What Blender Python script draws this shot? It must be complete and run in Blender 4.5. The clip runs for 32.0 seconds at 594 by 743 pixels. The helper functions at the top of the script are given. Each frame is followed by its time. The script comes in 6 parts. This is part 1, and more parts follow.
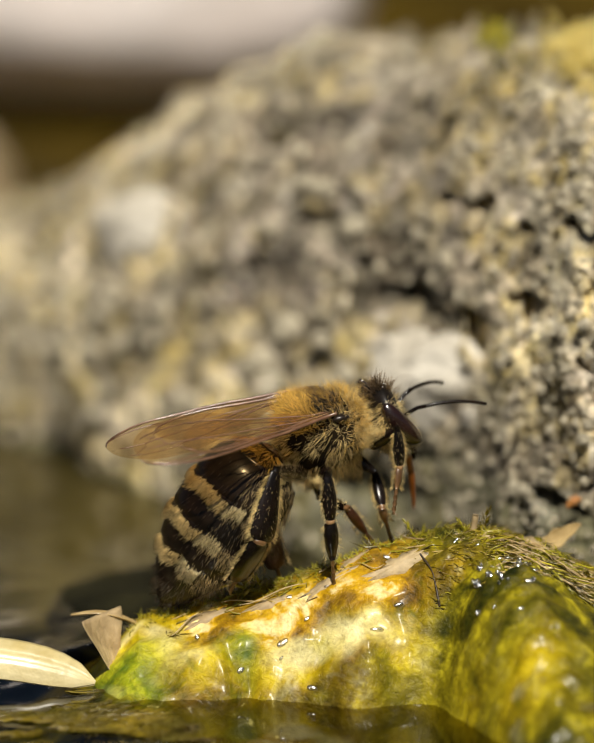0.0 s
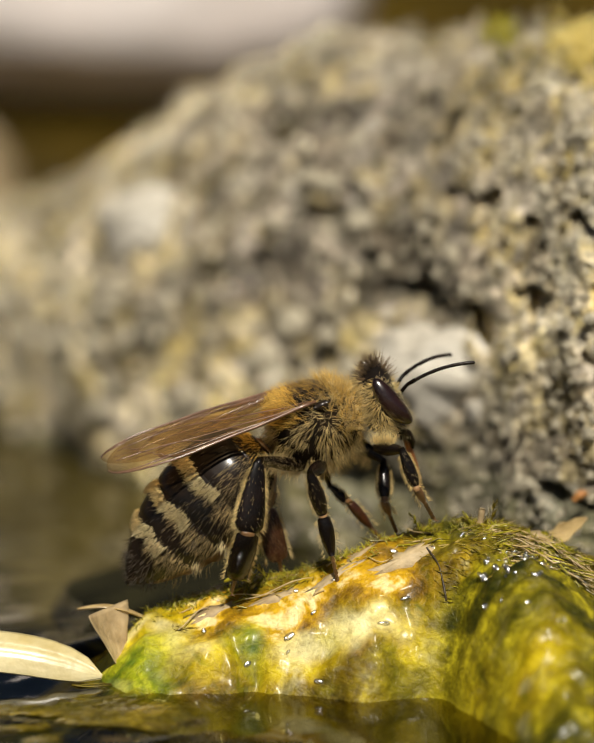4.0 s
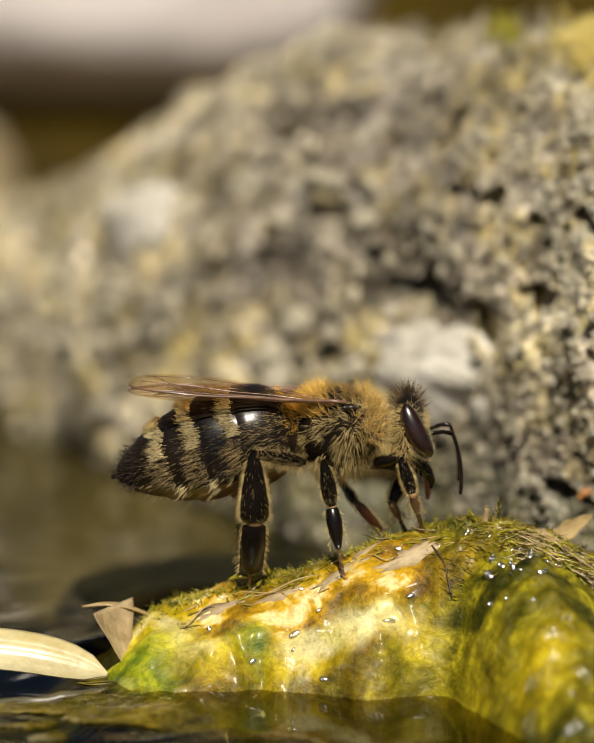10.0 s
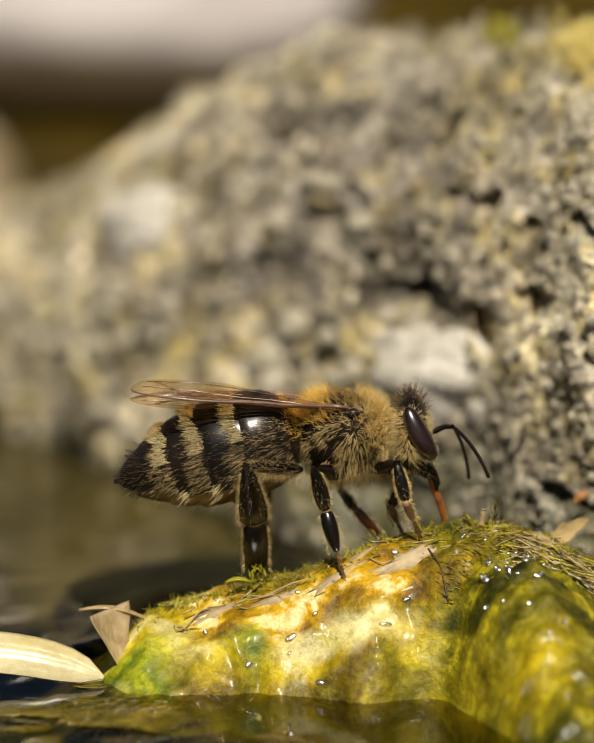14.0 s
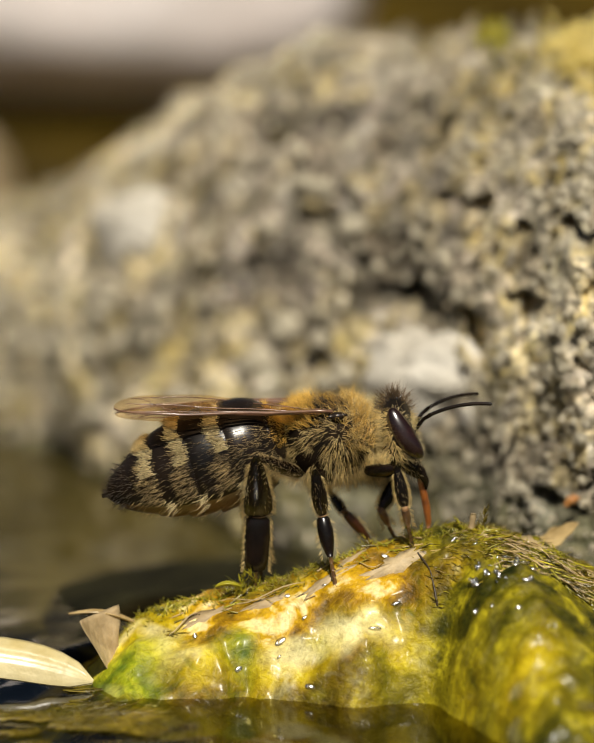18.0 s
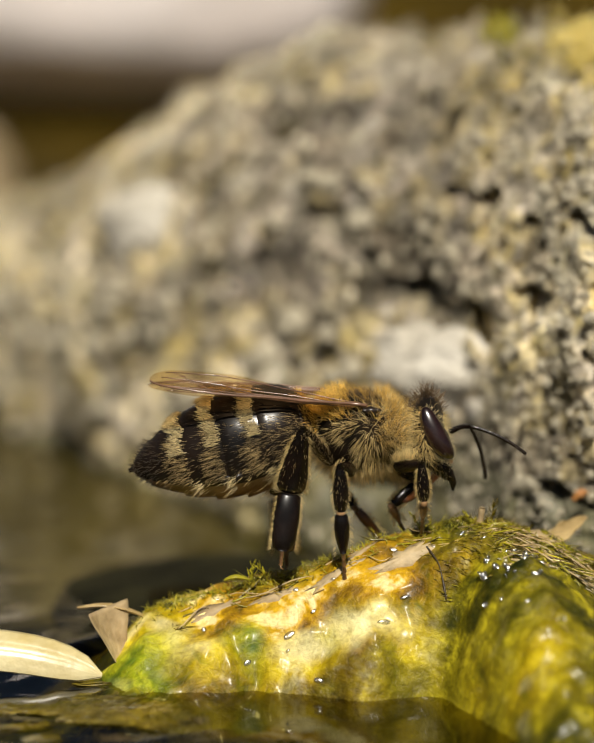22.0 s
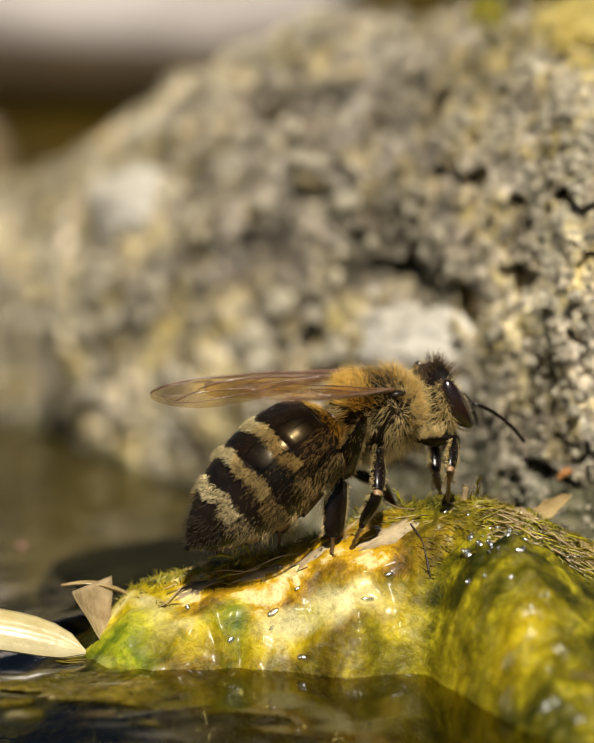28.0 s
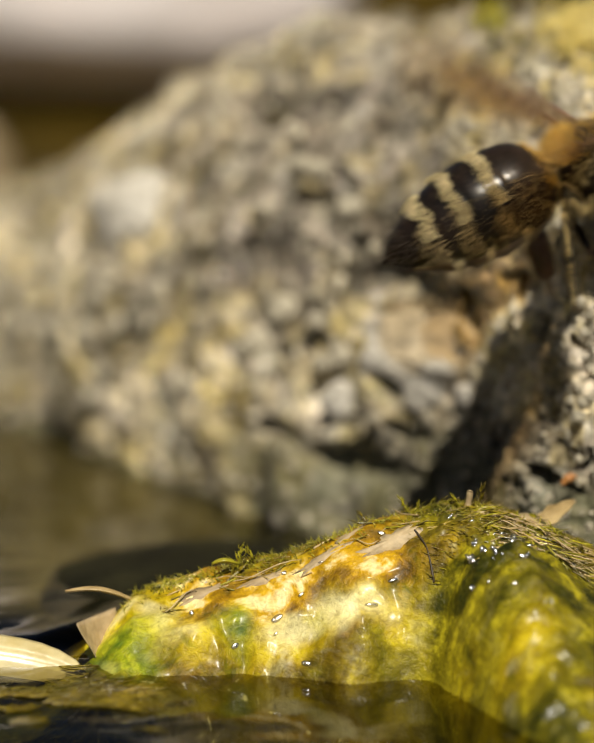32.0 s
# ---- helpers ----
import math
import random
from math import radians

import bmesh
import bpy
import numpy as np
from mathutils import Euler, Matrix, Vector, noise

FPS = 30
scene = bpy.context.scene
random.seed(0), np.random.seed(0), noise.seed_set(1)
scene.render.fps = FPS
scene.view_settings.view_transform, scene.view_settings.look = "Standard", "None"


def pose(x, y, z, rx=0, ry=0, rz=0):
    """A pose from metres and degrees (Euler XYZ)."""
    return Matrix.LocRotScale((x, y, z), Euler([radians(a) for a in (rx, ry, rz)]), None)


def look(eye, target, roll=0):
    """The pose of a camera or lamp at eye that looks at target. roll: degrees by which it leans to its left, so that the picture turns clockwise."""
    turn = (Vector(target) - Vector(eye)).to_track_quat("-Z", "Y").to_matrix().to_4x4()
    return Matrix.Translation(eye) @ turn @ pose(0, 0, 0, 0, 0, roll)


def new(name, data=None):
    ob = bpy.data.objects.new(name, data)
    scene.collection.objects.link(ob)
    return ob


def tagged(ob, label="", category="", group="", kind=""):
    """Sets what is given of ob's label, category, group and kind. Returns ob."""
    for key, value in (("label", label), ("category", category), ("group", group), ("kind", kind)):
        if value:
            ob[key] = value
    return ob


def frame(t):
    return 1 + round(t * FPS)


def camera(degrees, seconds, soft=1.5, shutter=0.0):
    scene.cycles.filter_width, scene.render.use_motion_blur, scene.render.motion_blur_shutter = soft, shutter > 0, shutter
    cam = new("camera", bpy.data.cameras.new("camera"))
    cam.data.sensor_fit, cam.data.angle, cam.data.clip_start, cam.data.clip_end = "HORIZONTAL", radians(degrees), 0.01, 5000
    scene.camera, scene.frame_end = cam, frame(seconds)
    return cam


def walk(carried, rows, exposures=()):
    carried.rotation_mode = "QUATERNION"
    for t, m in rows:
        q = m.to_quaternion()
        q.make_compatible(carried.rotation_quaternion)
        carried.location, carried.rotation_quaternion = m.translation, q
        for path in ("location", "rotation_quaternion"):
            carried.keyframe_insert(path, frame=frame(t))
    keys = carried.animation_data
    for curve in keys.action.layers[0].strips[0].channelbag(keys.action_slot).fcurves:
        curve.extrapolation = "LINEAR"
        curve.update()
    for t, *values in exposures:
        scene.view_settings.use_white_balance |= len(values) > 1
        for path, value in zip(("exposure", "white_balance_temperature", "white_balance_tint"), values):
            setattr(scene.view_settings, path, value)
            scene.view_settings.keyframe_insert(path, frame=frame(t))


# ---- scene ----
MM = 0.001
cam = camera(8.537, 32.0, shutter=0.4)
walk(cam, [
    (0, look((0.204 * MM, -146.701 * MM, 42.288 * MM), (0.136 * MM, 0.014 * MM, 11.067 * MM))),
    (0.5, look((0.204 * MM, -146.730 * MM, 42.147 * MM), (0.136 * MM, -0.006 * MM, 10.974 * MM))),
    (1, look((0.245 * MM, -146.760 * MM, 42.007 * MM), (0.163 * MM, -0.025 * MM, 10.880 * MM))),
    (1.5, look((0.183 * MM, -146.790 * MM, 41.867 * MM), (0.122 * MM, -0.045 * MM, 10.787 * MM))),
    (2, look((0.082 * MM, -146.790 * MM, 41.867 * MM), (0.054 * MM, -0.045 * MM, 10.787 * MM))),
    (2.5, look((-0.123 * MM, -146.799 * MM, 41.825 * MM), (-0.082 * MM, -0.051 * MM, 10.759 * MM))),
    (3, look((-0.246 * MM, -146.782 * MM, 41.906 * MM), (-0.164 * MM, -0.040 * MM, 10.813 * MM))),
    (3.5, look((-0.165 * MM, -146.782 * MM, 41.906 * MM), (-0.110 * MM, -0.040 * MM, 10.813 * MM))),
    (5.5, look((-0.165 * MM, -146.722 * MM, 42.187 * MM), (-0.110 * MM, 0.000 * MM, 11.000 * MM))),
    (6, look((0.000 * MM, -146.722 * MM, 42.187 * MM), (0.000 * MM, 0.000 * MM, 11.000 * MM))),
    (6.5, look((0.163 * MM, -146.799 * MM, 41.825 * MM), (0.109 * MM, -0.051 * MM, 10.759 * MM))),
    (7, look((-0.163 * MM, -146.748 * MM, 42.066 * MM), (-0.109 * MM, -0.017 * MM, 10.920 * MM))),
    (7.5, look((-0.246 * MM, -146.756 * MM, 42.027 * MM), (-0.164 * MM, -0.023 * MM, 10.893 * MM))),
    (8, look((-0.123 * MM, -146.773 * MM, 41.946 * MM), (-0.082 * MM, -0.034 * MM, 10.839 * MM))),
    (8.5, look((-0.206 * MM, -146.760 * MM, 42.007 * MM), (-0.137 * MM, -0.025 * MM, 10.880 * MM))),
    (9, look((-0.329 * MM, -146.748 * MM, 42.066 * MM), (-0.220 * MM, -0.017 * MM, 10.920 * MM))),
    (9.5, look((-0.329 * MM, -146.782 * MM, 41.906 * MM), (-0.220 * MM, -0.040 * MM, 10.813 * MM))),
    (10, look((-0.451 * MM, -146.799 * MM, 41.825 * MM), (-0.301 * MM, -0.051 * MM, 10.759 * MM))),
    (10.5, look((-0.513 * MM, -146.760 * MM, 42.007 * MM), (-0.342 * MM, -0.025 * MM, 10.880 * MM))),
    (11, look((-0.453 * MM, -146.807 * MM, 41.786 * MM), (-0.302 * MM, -0.057 * MM, 10.733 * MM))),
    (11.5, look((-0.534 * MM, -146.829 * MM, 41.686 * MM), (-0.356 * MM, -0.071 * MM, 10.666 * MM))),
    (12, look((-0.576 * MM, -146.782 * MM, 41.906 * MM), (-0.384 * MM, -0.040 * MM, 10.813 * MM))),
    (12.5, look((-0.493 * MM, -146.773 * MM, 41.946 * MM), (-0.329 * MM, -0.034 * MM, 10.839 * MM))),
    (13, look((-0.533 * MM, -146.760 * MM, 42.007 * MM), (-0.355 * MM, -0.025 * MM, 10.880 * MM))),
    (13.5, look((-0.410 * MM, -146.786 * MM, 41.887 * MM), (-0.273 * MM, -0.043 * MM, 10.800 * MM))),
    (14, look((-0.246 * MM, -146.760 * MM, 42.007 * MM), (-0.164 * MM, -0.025 * MM, 10.880 * MM))),
    (14.5, look((-0.328 * MM, -146.752 * MM, 42.047 * MM), (-0.219 * MM, -0.020 * MM, 10.907 * MM))),
    (16.5, look((0.123 * MM, -146.714 * MM, 42.227 * MM), (0.082 * MM, 0.006 * MM, 11.027 * MM))),
    (17, look((0.123 * MM, -146.705 * MM, 42.268 * MM), (0.082 * MM, 0.012 * MM, 11.054 * MM))),
    (17.5, look((0.246 * MM, -146.705 * MM, 42.268 * MM), (0.164 * MM, 0.012 * MM, 11.054 * MM))),
    (18, look((0.327 * MM, -146.713 * MM, 42.229 * MM), (0.218 * MM, 0.006 * MM, 11.028 * MM))),
    (18.5, look((0.143 * MM, -146.692 * MM, 42.327 * MM), (0.096 * MM, 0.020 * MM, 11.093 * MM))),
    (19, look((0.163 * MM, -146.722 * MM, 42.187 * MM), (0.109 * MM, 0.000 * MM, 11.000 * MM))),
    (19.5, look((0.163 * MM, -146.714 * MM, 42.227 * MM), (0.109 * MM, 0.006 * MM, 11.027 * MM))),
    (20, look((0.000 * MM, -146.769 * MM, 41.965 * MM), (0.000 * MM, -0.031 * MM, 10.852 * MM))),
    (20.5, look((-0.206 * MM, -146.778 * MM, 41.926 * MM), (-0.137 * MM, -0.037 * MM, 10.826 * MM))),
    (21, look((-0.063 * MM, -146.739 * MM, 42.108 * MM), (-0.042 * MM, -0.011 * MM, 10.948 * MM))),
    (21.5, look((-0.246 * MM, -146.748 * MM, 42.066 * MM), (-0.164 * MM, -0.017 * MM, 10.920 * MM))),
    (22, look((-0.163 * MM, -146.786 * MM, 41.887 * MM), (-0.109 * MM, -0.043 * MM, 10.800 * MM))),
    (22.5, look((0.062 * MM, -146.824 * MM, 41.707 * MM), (0.041 * MM, -0.068 * MM, 10.680 * MM))),
    (23, look((0.183 * MM, -146.854 * MM, 41.566 * MM), (0.122 * MM, -0.088 * MM, 10.586 * MM))),
    (23.5, look((0.573 * MM, -146.888 * MM, 41.405 * MM), (0.382 * MM, -0.111 * MM, 10.479 * MM))),
    (24, look((0.615 * MM, -146.867 * MM, 41.506 * MM), (0.410 * MM, -0.097 * MM, 10.546 * MM))),
    (24.5, look((0.656 * MM, -146.888 * MM, 41.405 * MM), (0.438 * MM, -0.111 * MM, 10.479 * MM))),
    (25, look((0.696 * MM, -146.960 * MM, 41.065 * MM), (0.464 * MM, -0.159 * MM, 10.252 * MM))),
    (25.5, look((0.656 * MM, -146.986 * MM, 40.945 * MM), (0.438 * MM, -0.176 * MM, 10.172 * MM))),
    (27.5, look((0.656 * MM, -147.059 * MM, 40.603 * MM), (0.438 * MM, -0.224 * MM, 9.944 * MM))),
    (28, look((0.738 * MM, -147.050 * MM, 40.642 * MM), (0.492 * MM, -0.219 * MM, 9.970 * MM))),
    (28.5, look((0.738 * MM, -147.029 * MM, 40.743 * MM), (0.492 * MM, -0.205 * MM, 10.038 * MM))),
    (29, look((0.738 * MM, -147.042 * MM, 40.683 * MM), (0.492 * MM, -0.213 * MM, 9.997 * MM))),
    (29.5, look((0.593 * MM, -147.025 * MM, 40.763 * MM), (0.396 * MM, -0.202 * MM, 10.051 * MM))),
    (30, look((0.533 * MM, -147.025 * MM, 40.763 * MM), (0.355 * MM, -0.202 * MM, 10.051 * MM))),
    (30.5, look((0.513 * MM, -147.016 * MM, 40.803 * MM), (0.342 * MM, -0.196 * MM, 10.078 * MM))),
    (31, look((0.593 * MM, -147.016 * MM, 40.803 * MM), (0.396 * MM, -0.196 * MM, 10.078 * MM))),
    (31.5, look((0.533 * MM, -147.025 * MM, 40.763 * MM), (0.355 * MM, -0.202 * MM, 10.051 * MM))),
    (32, look((0.513 * MM, -146.982 * MM, 40.965 * MM), (0.342 * MM, -0.173 * MM, 10.185 * MM)))])
cam.data.dof.use_dof = True
cam.data.dof.focus_distance = 0.1485
cam.data.dof.aperture_fstop = 46.0

# ---- world, sun and exposure ----
scene.view_settings.exposure = 0.14
sky = bpy.data.worlds.new("sky")
scene.world = sky
sky.use_nodes = True
SUN_EL, SUN_AZ = 56.0, 3.0     # height, and how far it stands to the right of the view's back
nt = sky.node_tree
tex = nt.nodes.new("ShaderNodeTexSky")
tex.sky_type, tex.sun_disc = "NISHITA", False
tex.sun_elevation, tex.sun_rotation = radians(SUN_EL), radians(180 - SUN_AZ)
nt.links.new(tex.outputs[0], nt.nodes["Background"].inputs[0])
nt.nodes["Background"].inputs[1].default_value = 0.016
lamp = bpy.data.lights.new("sun", "SUN")
lamp.energy, lamp.angle, lamp.color = 5.0, radians(0.5), (1.0, 0.935, 0.815)
sun = new("sun", lamp)
sun_dir = Vector((math.cos(radians(SUN_EL)) * math.sin(radians(SUN_AZ)), -math.cos(radians(SUN_EL)) * math.cos(radians(SUN_AZ)), math.sin(radians(SUN_EL))))
sun.matrix_world = look(sun_dir * 2.0, (0, 0, 0))

# ---- tools ----
rng = np.random.default_rng(7)


def fresh(name):
    m = bpy.data.materials.new(name)
    m.use_nodes = True
    n = m.node_tree.nodes
    return m, n, m.node_tree.links, n["Principled BSDF"]


def noise_node(n, l, scale, detail=4.0, rough=0.6, warp=0.0, kind="noise"):
    """A texture in the thing's own space; scale is per millimetre."""
    c = n.new("ShaderNodeTexCoord")
    if kind == "noise":
        t = n.new("ShaderNodeTexNoise")
        t.inputs["Detail"].default_value, t.inputs["Roughness"].default_value = detail, rough
        t.inputs["Distortion"].default_value = warp
    else:
        t = n.new("ShaderNodeTexVoronoi")
    t.inputs["Scale"].default_value = scale * 1000
    l.new(c.outputs["Object"], t.inputs["Vector"])
    return t


def ramp_node(n, l, source, stops):
    r = n.new("ShaderNodeValToRGB")
    e = r.color_ramp.elements
    while len(e) < len(stops):
        e.new(0.5)
    for k, (p, c) in zip(e, stops):
        k.position, k.color = p, (*c, 1)
    l.new(source, r.inputs[0])
    return r


def mixed(n, l, a, b, factor, blend="MIX"):
    x = n.new("ShaderNodeMix")
    x.data_type, x.blend_type = "RGBA", blend
    for sock, v in ((x.inputs[0], factor), (x.inputs[6], a), (x.inputs[7], b)):
        if isinstance(v, (int, float)):
            sock.default_value = v
        elif isinstance(v, tuple):
            sock.default_value = (*v, 1)
        else:
            l.new(v, sock)
    return x.outputs[2]


def bumped(n, l, b, source, height, strength=1.0, under=None):
    k = n.new("ShaderNodeBump")
    k.inputs["Strength"].default_value, k.inputs["Distance"].default_value = strength, height * MM
    l.new(source, k.inputs["Height"])
    if under:
        l.new(under.outputs[0], k.inputs["Normal"])
    l.new(k.outputs[0], b.inputs["Normal"])
    return k


def surface(name, dark, light, scale=1.0, rough=0.5, fine=6.0, bump=0.02, grain=0.35, coat=0.0, sheen=0.0, spread=0.0, varnish=0.2):
    """A worn surface: two colours at one scale, a finer grain over them, relief, and uneven gloss."""
    m, n, l, b = fresh(name)
    big = noise_node(n, l, scale, 5, 0.6, 0.3)
    small = noise_node(n, l, scale * fine, 3, 0.6)
    col = ramp_node(n, l, big.outputs[0], [(0.32, dark), (0.68, light)]).outputs[0]
    g = ramp_node(n, l, small.outputs[0], [(0.3, (0.35, 0.35, 0.35)), (0.7, (1.25, 1.25, 1.25))]).outputs[0]
    col = mixed(n, l, col, g, grain, "MULTIPLY")
    if spread:
        rnd = n.new("ShaderNodeNewGeometry").outputs["Random Per Island"]
        v = ramp_node(n, l, rnd, [(0.0, (1 - spread,) * 3), (1.0, (1 + spread,) * 3)]).outputs[0]
        col = mixed(n, l, col, v, 1.0, "MULTIPLY")
    l.new(col, b.inputs["Base Color"])
    r = n.new("ShaderNodeMapRange")
    r.inputs[3].default_value, r.inputs[4].default_value = max(0.03, rough - 0.12), min(1, rough + 0.15)
    l.new(small.outputs[0], r.inputs[0])
    l.new(r.outputs[0], b.inputs["Roughness"])
    b.inputs["Coat Weight"].default_value, b.inputs["Coat Roughness"].default_value = coat, varnish
    b.inputs["Sheen Weight"].default_value = sheen
    if bump:
        bumped(n, l, b, small.outputs[0], bump)
    return m


def mesh_of(name, verts, faces, material, smooth=True):
    me = bpy.data.meshes.new(name)
    me.from_pydata((np.asarray(verts, float) * MM).tolist(), [], faces if isinstance(faces, list) else faces.tolist())
    me.materials.append(material)
    if smooth:
        me.shade_smooth()
    return me


def solid(name, verts, faces, material, parent=None, label="", smooth=True):
    ob = new(name, mesh_of(name, verts, faces, material, smooth))
    ob.parent = parent
    if label:
        tagged(ob, label)
    return ob


def empty_at(name, x, y, z, **tags):
    ob = new(name)
    ob.empty_display_size = 0.002
    ob.matrix_basis = pose(x * MM, y * MM, z * MM)
    return tagged(ob, **tags)


def grid_faces(nu, nv, wrap=False):
    i, j = np.meshgrid(np.arange(nu - 1), np.arange(nv if wrap else nv - 1), indexing="ij")
    j2 = (j + 1) % nv
    return np.stack([i * nv + j, (i + 1) * nv + j, (i + 1) * nv + j2, i * nv + j2], -1).reshape(-1, 4)


def lofted(sections, n=20, power=1.0, arc=(0, 360)):
    """Rings (x, z, half width, half height) along x, closed by caps. arc: the part of each ring that is kept, from the top."""
    full = arc == (0, 360)
    a = np.radians(np.linspace(arc[0], arc[1], n, endpoint=not full))
    v = []
    for x, z, ry, rz in sections:
        s, c = np.sin(a), np.cos(a)
        v.append(np.stack([np.full(n, x), ry * np.sign(s) * np.abs(s) ** power, z + rz * np.sign(c) * np.abs(c) ** power], -1))
    v = np.concatenate(v)
    f = grid_faces(len(sections), n, full)[:, ::-1].tolist()
    if full:
        f.append(list(range(n)))
        f.append(list(range(len(v) - 1, len(v) - n - 1, -1)))
    return v, f


def tube(points, radii, n=8, flat=1.0):
    """A tapered tube through the points; flat: its width across over its height."""
    p = np.asarray(points, float)
    v = []
    side = None
    for k in range(len(p)):
        d = p[min(k + 1, len(p) - 1)] - p[max(k - 1, 0)]
        d = d / (np.linalg.norm(d) + 1e-9)
        ref = np.array([0, 0, 1.0]) if abs(d[2]) < 0.9 else np.array([1.0, 0, 0])
        s = np.cross(d, ref) if side is None else side - d * np.dot(side, d)
        s /= np.linalg.norm(s)
        side = s
        u = np.cross(s, d)
        a = np.linspace(0, 2 * np.pi, n, endpoint=False)[:, None]
        v.append(p[k] + radii[k] * (np.cos(a) * s * flat + np.sin(a) * u))
    v = np.concatenate(v)
    f = grid_faces(len(p), n, True).tolist()
    f.append(list(range(n - 1, -1, -1)))
    f.append(list(range(len(v) - n, len(v))))
    return v, f


def joined(pieces):
    vs, fs, k = [], [], 0
    for v, f in pieces:
        vs.append(np.asarray(v, float))
        fs += [[i + k for i in q] for q in f]
        k += len(v)
    return np.concatenate(vs), fs


def hairs(base, way, length, width, bend=0.25, droop=(0, 0, 0), r=rng):
    """Tapered three-sided hairs, each with a knee in the middle."""
    n = len(base)
    way = way / np.linalg.norm(way, axis=1, keepdims=True)
    length = np.broadcast_to(length, (n,))[:, None]
    ref = r.normal(size=(n, 3))
    s = np.cross(way, ref)
    s /= np.linalg.norm(s, axis=1, keepdims=True)
    u = np.cross(way, s)
    mid = base + way * length * 0.5
    tip = mid + (way + s * r.normal(0, bend, (n, 1)) + u * r.normal(0, bend, (n, 1)) + np.asarray(droop)) * length * 0.5
    ring = []
    for k in range(3):
        a = 2 * math.pi * k / 3
        ring.append(math.cos(a) * s + math.sin(a) * u)
    v = np.stack([base + ring[k] * width for k in range(3)] + [mid + ring[k] * width * 0.75 for k in range(3)] + [tip], 1).reshape(-1, 3)
    o = np.arange(n) * 7
    quads = [np.stack([o + k, o + (k + 1) % 3, o + 3 + (k + 1) % 3, o + 3 + k], -1) for k in range(3)]
    tris = [np.stack([o + 3 + k, o + 3 + (k + 1) % 3, o + 6], -1) for k in range(3)]
    return v, np.concatenate(quads).tolist() + np.concatenate(tris).tolist()


def value_noise(p, seed=0):
    """Smooth lattice noise in 0..1 at the points p (n, 3)."""
    i = np.floor(p).astype(np.int64)
    f = p - i
    f = f * f * (3 - 2 * f)
    out = 0
    for dx in (0, 1):
        for dy in (0, 1):
            for dz in (0, 1):
                q = (i[:, 0] + dx) * 73856093 ^ (i[:, 1] + dy) * 19349663 ^ (i[:, 2] + dz) * 83492791 ^ seed * 2654435
                q = (q ^ (q >> 13)) * 1274126177 & 0x7FFFFFFF
                h = ((q ^ (q >> 16)) & 0xFFFF) / 65535.0
                w = (f[:, 0] if dx else 1 - f[:, 0]) * (f[:, 1] if dy else 1 - f[:, 1]) * (f[:, 2] if dz else 1 - f[:, 2])
                out = out + h * w
    return out


def fbm(p, octaves=4, seed=0, gain=0.5):
    s, a, t = 0, 1.0, 0
    for k in range(octaves):
        s = s + a * (value_noise(p * 2.0 ** k + 17.3 * k, seed + k) - 0.5)
        t += a
        a *= gain
    return s / t * 2


def lumps(p, seed=0):
    """Distance to the nearest of scattered seeds, one to a cell, and that cell's own number."""
    i = np.floor(p).astype(np.int64)
    best = np.full(len(p), 9.0)
    num = np.zeros(len(p))
    for dx in (-1, 0, 1):
        for dy in (-1, 0, 1):
            for dz in (-1, 0, 1):
                c = i + (dx, dy, dz)
                q = c[:, 0] * 73856093 ^ c[:, 1] * 19349663 ^ c[:, 2] * 83492791 ^ seed * 2654435
                h = []
                for k in range(4):
                    q = (q ^ (q >> 13)) * 1274126177 + 12345 & 0x7FFFFFFF
                    h.append(((q ^ (q >> 16)) & 0xFFFF) / 65535.0)
                d = np.linalg.norm(c + np.stack(h[:3], -1) - p, axis=1)
                m = d < best
                best = np.where(m, d, best)
                num = np.where(m, h[3], num)
    return best, num


def smooth(a, b, x):
    t = np.clip((x - a) / (b - a), 0, 1)
    return t * t * (3 - 2 * t)


